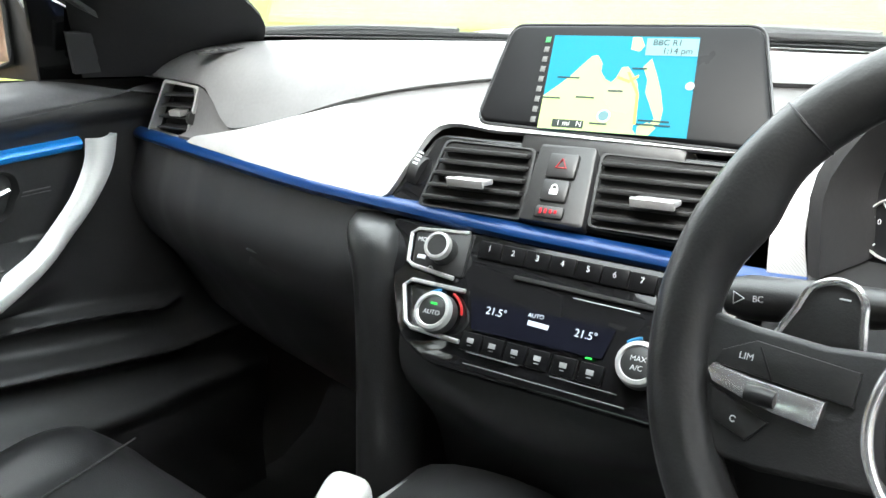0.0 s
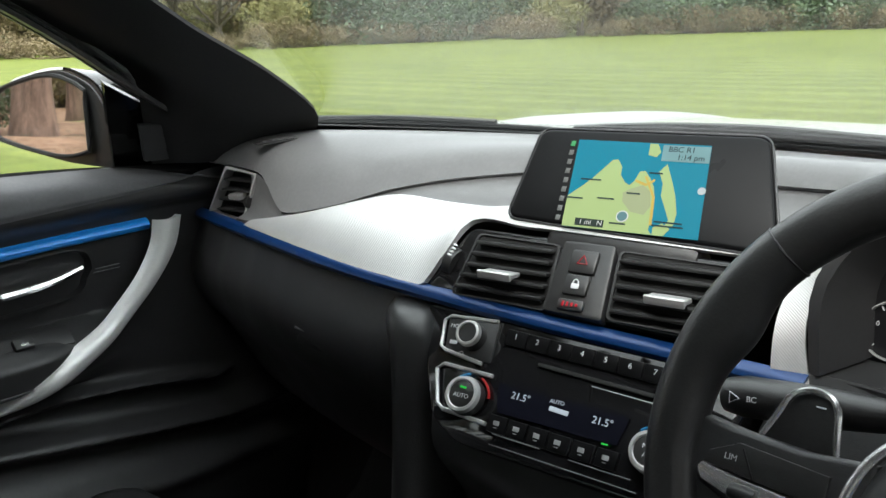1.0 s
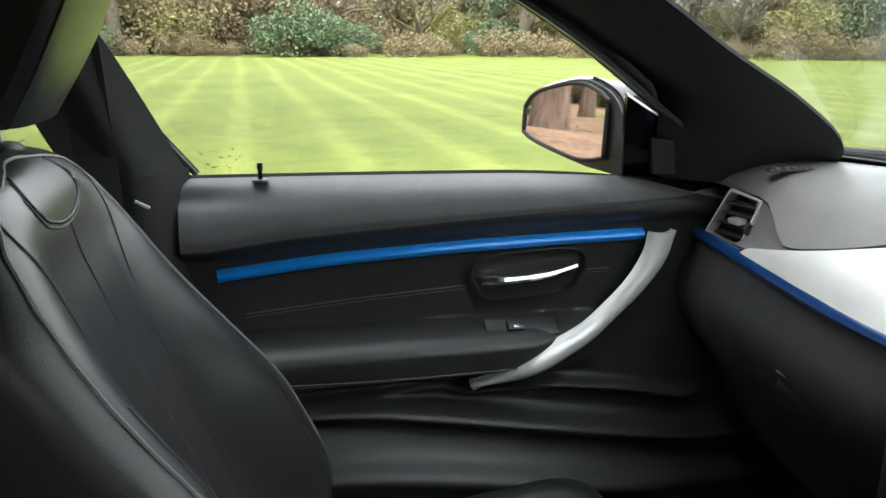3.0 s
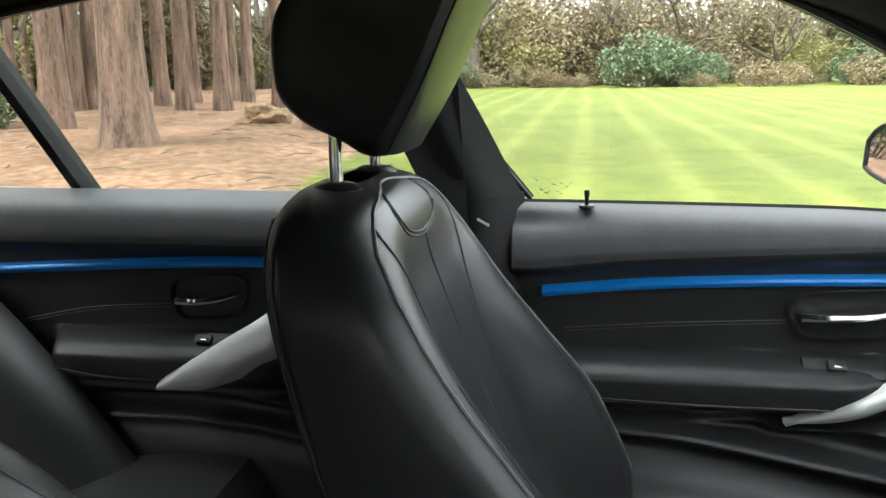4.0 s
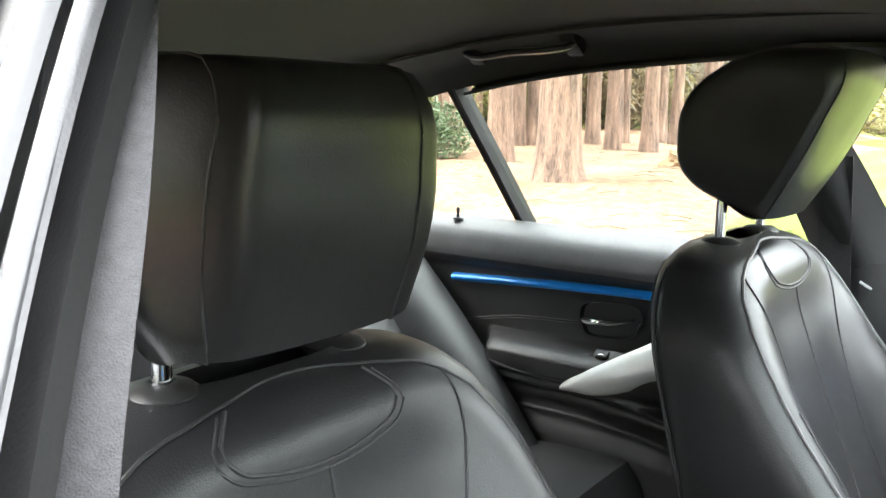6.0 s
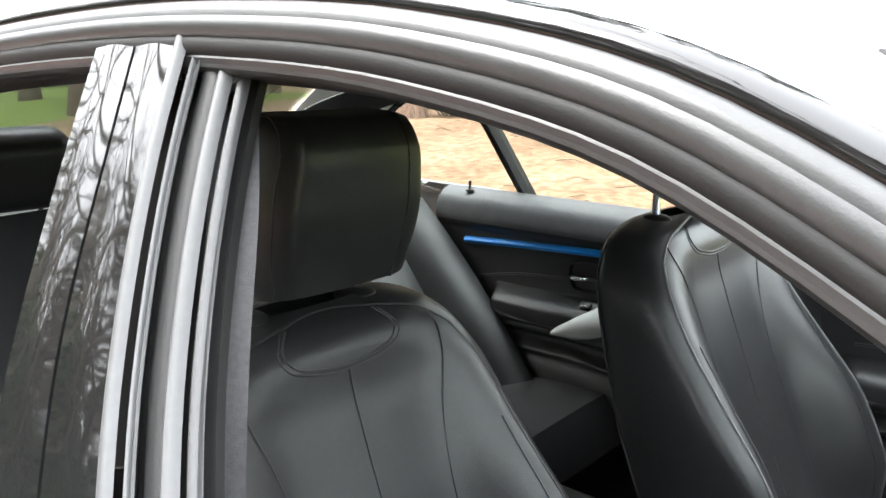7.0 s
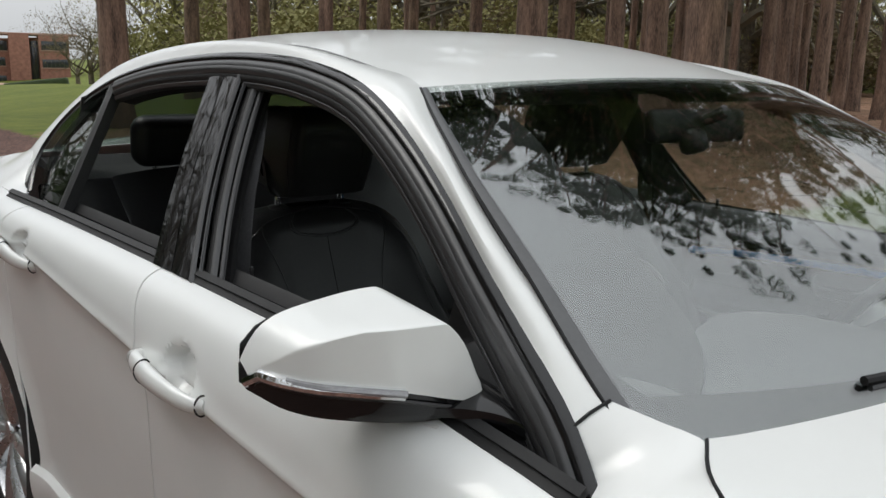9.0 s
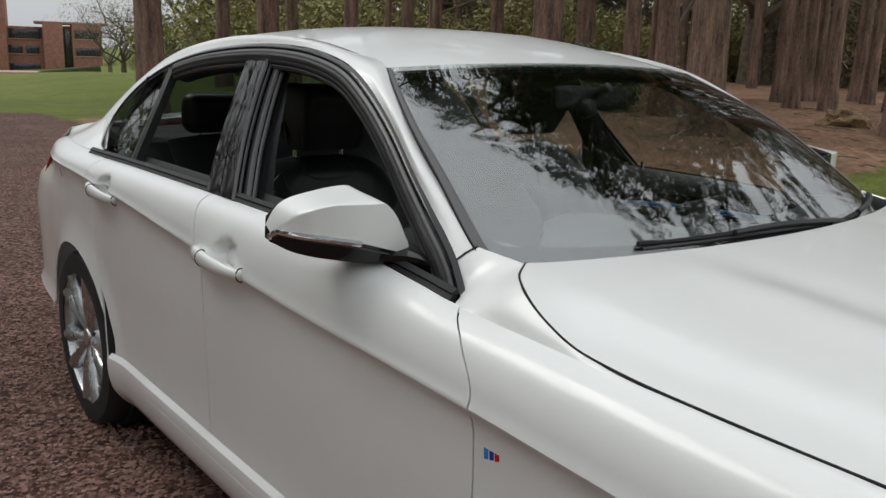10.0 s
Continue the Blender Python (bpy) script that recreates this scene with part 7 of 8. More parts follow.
# switch block between the vents
blk = part("switch_block", slab(rounded([(-0.013, -0.010), (0.050, -0.012), (0.045, 0.066), (-0.010, 0.066)], 0.004), 0.016, FACE @ Matrix.Translation((0, 0, 0.014)), 0.002), HARD, cv, "black hazard and lock switch block")
hz = part("hazard_switch", block((0.029, 0.025, 0.006), FACE @ pose(0.0175, 0.044, 0.015), 0.003), HARD, blk)
part("hazard_triangle", sweep([FACE @ Vector((0.0175 + 0.006 * math.sin(a), 0.044 + 0.006 * math.cos(a), 0.0186)) for a in (0, 2.094, 4.189)], 0.0009, 5, close=True), RED_INK, hz)
lk = part("lock_switch", block((0.026, 0.022, 0.006), FACE @ pose(0.0165, 0.0195, 0.015), 0.003), HARD, blk)
part("lock_mark", block((0.008, 0.0055, 0.001), FACE @ pose(0.0165, 0.0175, 0.0184), 0.0004), WHITE_INK, lk)
part("lock_shackle", sweep([FACE @ Vector((0.0165 + 0.0028 * math.cos(a), 0.0205 + 0.004 * math.sin(a), 0.0184)) for a in np.linspace(0, math.pi, 8)], 0.0006, 5), WHITE_INK, lk)
tp = part("temperature_wheel", block((0.028, 0.012, 0.006), FACE @ pose(0.0165, -0.0015, 0.0148), 0.003), HARD, blk)
for k in range(4):
    part("red_dot", block((0.0024, 0.0055 - 0.0008 * k, 0.001), FACE @ pose(0.009 + 0.0048 * k, -0.0015, 0.0181), 0.0003), glow("red_dot_glow", (0.9, 0.03, 0.05), 0.5), tp)

# display on its stalk
SCR = FACE @ Matrix.Translation((0.004, -0.012, 0.013))
dsp = part("display", slab(rounded([(-0.090, 0.098), (-0.080, 0.206), (0.160, 0.207), (0.190, 0.087)], 0.014, 6), 0.020, SCR @ Matrix.Translation((0, 0, 0.0)), 0.004, 3), DISPLAY, dash, "black freestanding display showing a map")
part("display_rim", sweep([SCR @ Vector((x, y, -0.003)) for x, y in rounded([(-0.091, 0.097), (-0.081, 0.2075), (0.161, 0.2085), (0.1915, 0.086)], 0.014, 6)], 0.0014, 6, close=True), RUBBER, dsp)
L, R_, B, T = -0.032, 0.108, 0.0935, 0.1935
skew = lambda u, v: (u + 0.10 * (T - v) * 0.9, v)


def map_shape(points, material, name, z, owner, label=""):
    pts = [skew(lerp(L, R_, a), lerp(B, T, b)) for a, b in points]
    return part(name, slab(pts, 0.0002, SCR @ Matrix.Translation((0, 0, z))), material, owner, label, smooth=False)


sea = glow("map_sea", (0.0, 0.21, 0.31), 1.5)
landm = glow("map_land", (0.46, 0.60, 0.25), 1.1)
mp = map_shape([(0, 0), (1, 0), (1, 1), (0, 1)], sea, "screen_map", 0.0006, dsp, "lit map with blue sea and pale land")
map_shape([(0, 0), (0, 0.34), (0.09, 0.45), (0.17, 0.56), (0.24, 0.68), (0.30, 0.78), (0.34, 0.79), (0.38, 0.71), (0.38, 0.62), (0.42, 0.54), (0.46, 0.51), (0.49, 0.56), (0.52, 0.67), (0.56, 0.68), (0.60, 0.61), (0.64, 0.51), (0.66, 0.38), (0.66, 0.20), (0.65, 0.05), (0.68, 0)], landm, "map_land", 0.0010, mp)
map_shape([(0.56, 0.99), (0.62, 0.99), (0.65, 0.90), (0.62, 0.84), (0.56, 0.86)], landm, "map_land", 0.0010, mp)
map_shape([(0.66, 0.68), (0.71, 0.77), (0.76, 0.60), (0.80, 0.44), (0.83, 0.25), (0.82, 0.12), (0.74, 0.06), (0.78, 0.17), (0.74, 0.30), (0.70, 0.42), (0.70, 0.55)], landm, "map_land", 0.0010, mp)
map_shape([(0.42, 0.42), (0.47, 0.47), (0.56, 0.52), (0.62, 0.46), (0.64, 0.30), (0.60, 0.20), (0.50, 0.22), (0.43, 0.32)], glow("map_town", (0.44, 0.50, 0.28), 0.9), "map_town", 0.0011, mp)
map_shape([(0.68, 0.08), (0.74, 0.13), (0.80, 0.08), (0.76, 0.0), (0.68, 0.0)], landm, "map_land", 0.0010, mp)
road = glow("map_road", (0.75, 0.55, 0.12), 0.8)
map_shape([(0.56, 0.62), (0.58, 0.62), (0.66, 0.40), (0.67, 0.10), (0.65, 0.10), (0.64, 0.40)], road, "map_road", 0.0012, mp)
map_shape([(0.50, 0.58), (0.58, 0.54), (0.64, 0.60), (0.64, 0.57), (0.58, 0.51), (0.50, 0.55)], road, "map_road", 0.0012, mp)
map_shape([(0.66, 0.80), (1, 0.80), (1, 0.98), (0.66, 0.98)], glow("map_box", (0.25, 0.45, 0.47), 0.8), "map_box", 0.0014, mp)
ink = glow("map_ink", (0.02, 0.05, 0.06), 0.3)
part("screen_text", text_mesh("BBC R1", 0.0085, SCR @ Matrix.Translation((*skew(lerp(L, R_, 0.80), lerp(B, T, 0.93)), 0.0019)), 0.0001), ink, mp, smooth=False)
part("screen_text", text_mesh("1:14 pm", 0.0085, SCR @ Matrix.Translation((*skew(lerp(L, R_, 0.87), lerp(B, T, 0.845)), 0.0019)), 0.0001), ink, mp, smooth=False)
map_shape([(0.10, 0.02), (0.32, 0.02), (0.32, 0.10), (0.10, 0.10)], glow("map_bar", (0.04, 0.06, 0.05), 0.4), "scale_bar", 0.0014, mp)
part("screen_text", text_mesh("1 mi", 0.0075, SCR @ Matrix.Translation((*skew(lerp(L, R_, 0.18), lerp(B, T, 0.06)), 0.0019)), 0.0001), glow("map_white", (0.8, 0.82, 0.8), 0.9), mp, smooth=False)
part("screen_text", text_mesh("N", 0.0075, SCR @ Matrix.Translation((*skew(lerp(L, R_, 0.29), lerp(B, T, 0.06)), 0.0019)), 0.0001), glow("map_white", (0.8, 0.82, 0.8), 0.9), mp, smooth=False)
for q, c in ((0.0042, (0.85, 0.88, 0.85)), (0.0034, (0.15, 0.3, 0.32))):
    cx, cy = skew(lerp(L, R_, 0.45), lerp(B, T, 0.16))
    part("position_mark", lathe([(0.0, 0.0004), (q * 1.5, 0.0003), (q * 1.5, 0.0)], 24, SCR @ Matrix.Translation((cx, cy, 0.0016 if q > 0.004 else 0.0019))), glow("map_mark", c, 0.8), mp)
for a, b, w in ((0.16, 0.54, 0.16), (0.06, 0.32, 0.13), (0.30, 0.34, 0.13), (0.50, 0.42, 0.10), (0.64, 0.66, 0.10), (0.42, 0.08, 0.12), (0.78, 0.14, 0.20), (0.78, 0.10, 0.22)):
    map_shape([(a - w / 2, b - 0.008), (a + w / 2, b - 0.008), (a + w / 2, b + 0.008), (a - w / 2, b + 0.008)], ink, "place_label", 0.0015, mp)
for k in range(9):
    cx, cy = skew(L - 0.006, lerp(B, T, 0.95 - 0.108 * k))
    part("menu_icon", block((0.005, 0.006, 0.0006), SCR @ Matrix.Translation((cx, cy, 0.0006)), 0.0002), glow("menu_green", (0.1, 0.55, 0.2), 0.7) if k == 0 else glow("menu_grey", (0.28, 0.29, 0.28), 0.5), dsp)
cx, cy = skew(R_ - 0.003, lerp(B, T, 0.50))
part("menu_dot", lathe([(0.0, 0.0004), (0.004, 0.0003), (0.004, 0.0)], 20, SCR @ Matrix.Translation((cx, cy, 0.0016))), glow("menu_white", (0.7, 0.75, 0.75), 0.8), dsp)
part("display_foot", block((0.16, 0.03, 0.05), SCR @ pose(0.04, 0.085, -0.03), 0.008), HARD, dsp)

# radio and climate panel
pan = rounded([(-0.153, -0.020), (0.200, -0.030), (0.185, -0.10), (0.165, -0.165), (-0.070, -0.155), (-0.106, -0.135), (-0.128, -0.09)], 0.012)
rc = part("control_panel", slab(pan, 0.03, FACE @ Matrix.Translation((0, 0, 0.001)), 0.003), GLOSS_BLACK, dash, "gloss black radio and climate panel")
kn = part("radio_bracket", sweep([FACE @ Vector(p) for p in ((-0.060, -0.028, 0.004), (-0.116, -0.031, 0.004), (-0.122, -0.036, 0.004), (-0.117, -0.064, 0.004), (-0.110, -0.068, 0.004), (-0.064, -0.074, 0.004))], 0.0022, 6), SATIN, rc, "silver bracket trim")
part("radio_plate", slab(rounded([(-0.118, -0.032), (-0.058, -0.028), (-0.056, -0.072), (-0.112, -0.068)], 0.004), 0.006, FACE @ Matrix.Translation((0, 0, 0.004)), 0.001), HARD, rc)


def knob(u, w, r, h, owner, ring):
    k = part("knob", lathe([(0.0, h), (r * 0.80, h), (r * 0.86, h - 0.0008), (r, h - 0.003), (r * 1.04, 0.002), (r * 1.06, 0.0)], 40, FACE @ pose(u, -w, 0.004)), HARD, owner, "black rotary knob")
    part("knob_ring", lathe([(r * 0.74, h + 0.0004), (r * 0.80, h + 0.0016), (r * 0.96, h + 0.0010), (r * 1.03, h - 0.004), (r * 1.00, h - 0.005), (r * 0.74, h - 0.003), (r * 0.74, h + 0.0004)], 40, FACE @ pose(u, -w, 0.004)), ring, k, "chrome knob ring")
    return k


knob(-0.082, 0.049, 0.0135, 0.016, rc, SATIN)
for k in range(8):
    u = lerp(-0.046, 0.148, k / 8)
    key = part("preset_key", block((0.0235, 0.016, 0.005), FACE @ pose(u + 0.0115, -(0.042 + 0.0012 * k), 0.003, 8, 0, -2), 0.0010), DISPLAY, rc)
    part("key_digit", text_mesh(str(k + 1), 0.0075, FACE @ pose(u + 0.0115, -(0.041 + 0.0012 * k), 0.0070, 8, 0, -2), 0.0001), WHITE_INK, key, smooth=False)
part("panel_text", text_mesh("MODE", 0.0062, FACE @ pose(-0.1045, -0.041, 0.0045), 0.0001), WHITE_INK, rc, smooth=False)
part("panel_mark", block((0.009, 0.004, 0.0005), FACE @ pose(-0.104, -0.058, 0.0045), 0.0001), WHITE_INK, rc)
part("power_mark", sweep([FACE @ Vector((-0.091 + 0.0025 * math.cos(a), -0.0685 + 0.0025 * math.sin(a), 0.0045)) for a in np.linspace(0, 6.28, 12)], 0.0004, 4), WHITE_INK, rc)
part("disc_slot", block((0.13, 0.004, 0.004), FACE @ pose(0.06, -0.066, 0.0025, 0, 0, -3), 0.001), DARK, rc)
part("slot_edge", block((0.06, 0.0008, 0.001), FACE @ pose(0.085, -0.074, 0.004, 0, 0, -3), 0.0003), SATIN, rc)
part("climate_bracket", sweep([FACE @ Vector(p) for p in ((-0.048, -0.084, 0.004), (-0.106, -0.082, 0.004), (-0.113, -0.088, 0.004), (-0.100, -0.122, 0.004), (-0.092, -0.127, 0.004), (-0.040, -0.131, 0.004))], 0.0022, 6), SATIN, rc, "silver bracket trim")
auto = knob(-0.068, 0.110, 0.0185, 0.014, rc, SATIN)
part("knob_text", text_mesh("AUTO", 0.0062, FACE @ pose(-0.068, -0.112, 0.0182), 0.0001), WHITE_INK, auto, smooth=False)
part("knob_light", block((0.007, 0.0022, 0.0008), FACE @ pose(-0.068, -0.1035, 0.0182), 0.0003), glow("green_light", (0.05, 0.9, 0.12), 1.0), auto)
maxk = knob(0.126, 0.119, 0.0185, 0.014, rc, SATIN)
for txt, w in (("MAX", 0.116), ("A/C", 0.1235)):
    part("knob_text", text_mesh(txt, 0.0062, FACE @ pose(0.126, -w, 0.0182), 0.0001), WHITE_INK, maxk, smooth=False)
for u, w, own in ((-0.068, 0.110, auto), (0.126, 0.119, maxk)):
    for a0, a1, m in ((1.75, 2.3, glow("blue_arc", (0.05, 0.35, 0.75), 0.5)), (0.15, 1.15, glow("red_arc", (0.7, 0.04, 0.04), 0.5))):
        part("temperature_arc", sweep([FACE @ Vector((u + 0.0235 * math.cos(a), -w + 0.0235 * math.sin(a), 0.0045)) for a in np.linspace(a0, a1, 10)], 0.0013, 5), m, own)
cl = part("climate_display", slab(rounded([(-0.040, -0.088), (0.098, -0.093), (0.092, -0.120), (-0.032, -0.117)], 0.002), 0.003, FACE @ Matrix.Translation((0, 0, 0.0035))), mat("dark_blue_display", (0.006, 0.0065, 0.011), 0.12, var=0.1), rc, "dark climate display with white figures")
lit = glow("white_figures", (0.75, 0.85, 0.95), 0.9)
part("figures", text_mesh("21.5°", 0.0098, FACE @ pose(-0.012, -0.098, 0.004, 0, 0, -2), 0.0001), lit, cl, smooth=False)
part("figures", text_mesh("21.5°", 0.0098, FACE @ pose(0.074, -0.1025, 0.004, 0, 0, -2), 0.0001), lit, cl, smooth=False)
part("figures", text_mesh("AUTO", 0.0055, FACE @ pose(0.026, -0.0945, 0.004), 0.0001), lit, cl, smooth=False)
part("seat_symbol", block((0.020, 0.0045, 0.0006), FACE @ pose(0.030, -0.102, 0.0042, 0, 0, -4), 0.0002), lit, cl)
for k, u in enumerate((-0.030, -0.008, 0.014, 0.036, 0.060, 0.084)):
    key = part("climate_key", block((0.0205, 0.017, 0.005), FACE @ pose(u + 0.002, -(0.1285 + 0.0010 * k), 0.002, 4, 0, -2), 0.0008), DISPLAY, rc)
    part("key_symbol", block((0.0065, 0.0045, 0.0004), FACE @ pose(u + 0.002, -(0.128 + 0.0010 * k), 0.0062, 6, 0, -2), 0.0001), mat("grey_print", (0.35, 0.35, 0.35), 0.5, var=0.1), key)
    part("symbol_line", block((0.0040, 0.0008, 0.0005), FACE @ pose(u + 0.002, -(0.1325 + 0.0010 * k), 0.0063, 6, 0, -2), 0.0001), mat("grey_print", (0.35, 0.35, 0.35), 0.5, var=0.1), key)
    if k == 5:
        part("key_light", block((0.006, 0.0014, 0.0006), FACE @ pose(u - 0.002, -(0.1215), 0.0062), 0.0002), glow("green_light", (0.05, 0.9, 0.12), 1.0), key)
for u0, u1, w in ((-0.030, 0.022, 0.1395), (0.052, 0.112, 0.1445), (-0.03, 0.12, 0.152)):
    part("panel_edge", block((u1 - u0, 0.0010, 0.0014), FACE @ pose((u0 + u1) / 2, -w, 0.0045, 0, 0, -2.5), 0.0004), mat("grey_gloss_edge", (0.16, 0.16, 0.165), 0.2, var=0.1), rc)
# lower console
rows = loft([[(-0.105, -1.060, 0.775), (0.03, -1.058, 0.755), (0.20, -1.02, 0.755)], [(-0.100, -1.070, 0.745), (0.03, -1.068, 0.725), (0.20, -1.03, 0.72)], [(-0.09, -1.03, 0.66), (0.04, -1.03, 0.65), (0.20, -0.99, 0.66)], [(-0.09, -1.01, 0.56), (0.04, -1.00, 0.55), (0.20, -0.97, 0.56)]], 16, 16)
part("console_apron", shell(rows, 0.005), SOFT, dash, "black soft apron under the controls")
# driver side: cluster hood, dials, aluminium end, column
part("dash_driver_face", shell(loft([[(0.22, -0.95, 0.86), (0.45, -0.94, 0.86), (0.70, -0.95, 0.88)], [(0.20, -0.99, 0.78), (0.45, -1.0, 0.76), (0.70, -0.98, 0.78)], [(0.20, -0.93, 0.60), (0.45, -0.93, 0.60), (0.70, -0.93, 0.60)]], 18, 12), 0.008), SOFT, dash)
hood = loft([[(0.232, -0.955, 0.862), (0.228, -0.945, 0.94), (0.27, -0.925, 1.005), (0.40, -0.915, 1.034), (0.53, -0.925, 1.005), (0.572, -0.945, 0.94), (0.568, -0.955, 0.862)], [(0.255, -0.90, 0.868), (0.25, -0.885, 0.94), (0.29, -0.875, 0.99), (0.40, -0.87, 1.012), (0.51, -0.875, 0.99), (0.55, -0.885, 0.94), (0.545, -0.90, 0.868)], [(0.262, -0.855, 0.875), (0.258, -0.84, 0.93), (0.295, -0.83, 0.975), (0.40, -0.825, 0.992), (0.505, -0.83, 0.975), (0.542, -0.84, 0.93), (0.538, -0.855, 0.875)]], 30, 10)
cl2 = part("instrument_binnacle", shell(hood, 0.012), SOFT, dash, "hooded black instrument binnacle with round dials")
DIAL = frame_of((0.388, -0.895, 0.905), (1, 0.0, 0), (0, -0.30, -0.95))
part("dial_board", block((0.30, 0.14, 0.006), DIAL @ Matrix.Translation((0, 0, -0.004)), 0.002), mat("dial_black", (0.008, 0.008, 0.009), 0.35, var=0.1), cl2)
part("cluster_shelf", shell(loft([[(0.235, -0.955, 0.862), (0.40, -0.96, 0.862), (0.565, -0.955, 0.862)], [(0.26, -0.85, 0.872), (0.40, -0.85, 0.872), (0.54, -0.85, 0.872)]], 12, 5), 0.006), SOFT, cl2)
for u, v, r in ((-0.109, -0.012, 0.0255), (-0.036, 0.000, 0.052), (0.072, 0.000, 0.050), (0.130, -0.008, 0.030)):
    d = part("dial", lathe([(r * 0.93, 0.0), (r * 0.95, 0.004), (r, 0.004), (r * 1.02, 0.0), (r * 0.93, 0.0)], 40, DIAL @ Matrix.Translation((u, v, 0))), SATIN, cl2, "silver-ringed dial")
    for k in range(9):
        a = radians(225 - 33.75 * k)
        part("dial_tick", block((0.0012, 0.005, 0.0006), DIAL @ Matrix.Translation((u + r * 0.84 * math.cos(a), v + r * 0.84 * math.sin(a), 0.0005)) @ pose(0, 0, 0, 0, 0, math.degrees(a) - 90), 0.0001), WHITE_INK, d)
    part("needle", block((0.0012, r * 0.7, 0.0008), DIAL @ Matrix.Translation((u - 0.1 * r, v + 0.25 * r, 0.002)) @ pose(0, 0, 0, 0, 0, 20), 0.0002), WHITE_INK, d)
    if r < 0.04 and u < 0:
        for txt, du, dv, sz in (("0", -0.0135, 0.004, 0.0058), ("1/2", 0.003, 0.0085, 0.0056), ("1", 0.0165, -0.002, 0.0058), ("Diesel", 0.003, 0.0015, 0.0042)):
            part("dial_text", text_mesh(txt, sz, DIAL @ Matrix.Translation((u + du, v + dv, 0.0006)), 0.0001), WHITE_INK, d, smooth=False)
end = loft([[(0.236, -0.958, 0.850), (0.226, -0.948, 0.90), (0.232, -0.925, 0.945)], [(0.205, -0.966, 0.852), (0.202, -0.950, 0.90), (0.208, -0.920, 0.938)]], 12, 6)
part("aluminium_end", shell(end[::-1], 0.006), HEXALU, dash, "silver patterned aluminium trim beside the cluster")
part("column_shroud", shell(loft([[(0.35, -0.90, 0.855), (0.40, -0.90, 0.865), (0.45, -0.90, 0.855)], [(0.355, -1.10, 0.895), (0.40, -1.10, 0.905), (0.445, -1.10, 0.895)], [(0.355, -1.09, 0.85), (0.40, -1.09, 0.83), (0.445, -1.09, 0.85)], [(0.34, -0.90, 0.80), (0.40, -0.90, 0.78), (0.46, -0.90, 0.80)]], 12, 16), 0.004), HARD, dash, "black steering column shroud")
STK = frame_of((0.262, -1.070, 0.886), (0.99, 0.05, 0.12), (0, -0.30, -0.95))
st = part("indicator_stalk", lathe([(0.0, -0.045), (0.017, -0.043), (0.0205, -0.03), (0.019, 0.03), (0.012, 0.10), (0.010, 0.14)], 24, STK @ pose(0, 0, 0, 0, 90, 0) @ Matrix.Diagonal((1.05, 0.75, 1, 1))), HARD, dash, "black column stalk with white marks")
part("stalk_text", text_mesh("BC", 0.0058, STK @ pose(-0.018, 0.0, 0.0224), 0.0001), WHITE_INK, st, smooth=False)
part("stalk_arrow", sweep([STK @ Vector(p) for p in ((-0.034, 0.004, 0.0220), (-0.034, -0.004, 0.0220), (-0.027, 0.0, 0.0222))], 0.0005, 4, close=True), WHITE_INK, st)
for txt, dv in (("R", 0.008), ("L", -0.008)):
    part("stalk_text", text_mesh(txt, 0.0058, STK @ pose(0.018, dv, 0.0218), 0.0001), WHITE_INK, st, smooth=False)
for d in (-1, 1):
    part("stalk_arrow", sweep([STK @ Vector((0.018 + d * x, y, 0.0215)) for x, y in ((0.010, 0.0), (0.005, 0.005), (0.005, 0.002), (0.0015, 0.002), (0.0015, -0.002), (0.005, -0.002), (0.005, -0.005))], 0.0005, 4, close=True), WHITE_INK, st)

# ---- steering wheel ----
WH = frame_of((0.40, -1.166, 0.907), (1, 0, 0), (0, -0.43, -0.903))
sw = thing("steering_wheel", (0.40, -1.166, 0.9), "black leather sports steering wheel with silver spokes", "steering wheel")


def rim_point(a, r=0.170):
    return WH @ Vector((r * math.cos(a), r * math.sin(a), 0))


def rim_arc(a0, a1, name, material, fat=0.0):
    n = 40
    rows = []
    for i in range(n + 1):
        a = lerp(a0, a1, i / n)
        thumb = 0.0085 * math.exp(-(((math.degrees(a) - 158) / 9) ** 2)) + 0.0085 * math.exp(-(((math.degrees(a) - 22) / 9) ** 2))
        low = 0.004 * math.exp(-(((math.degrees(a) - 178) / 10) ** 2))
        ring = []
        for k in range(16):
            t = 2 * math.pi * k / 16
            rr = 0.0182 + fat + (thumb if math.cos(t) < 0 else 0) * abs(math.cos(t)) ** 0.7
            q = 0.1695 + rr * math.cos(t)
            ring.append(WH @ Vector((q * math.cos(a), q * math.sin(a), (0.0185 + fat) * math.sin(t))))
        rows.append(ring)
    return part(name, shell(rows, 0, closed_v=True), material, sw)


rim_arc(radians(42), radians(138), "rim_top", LEATHER_SMOOTH)
rim_arc(radians(138.4), radians(221.6), "rim_grip", LEATHER_SMOOTH, 0.0004)
rim_arc(radians(222), radians(318), "rim_base", LEATHER_SMOOTH)
rim_arc(radians(-41.6), radians(41.6), "rim_grip", LEATHER_SMOOTH, 0.0004)
for a in (138.2, 41.8):
    part("rim_seam", sweep([WH @ Vector(((0.1695 + 0.0186 * math.cos(t)) * math.cos(radians(a)), (0.1695 + 0.0186 * math.cos(t)) * math.sin(radians(a)), 0.0189 * math.sin(t))) for t in np.linspace(0, 6.28, 20)], 0.0009, 5), STITCH, sw)
boss = part("airbag_cover", lathe([(0.0, 0.030), (0.028, 0.029), (0.046, 0.025), (0.056, 0.015), (0.0595, 0.0), (0.058, -0.03)], 56, WH @ Matrix.Translation((0.0, -0.030, -0.012))), SOFT, sw, "round black centre pad")
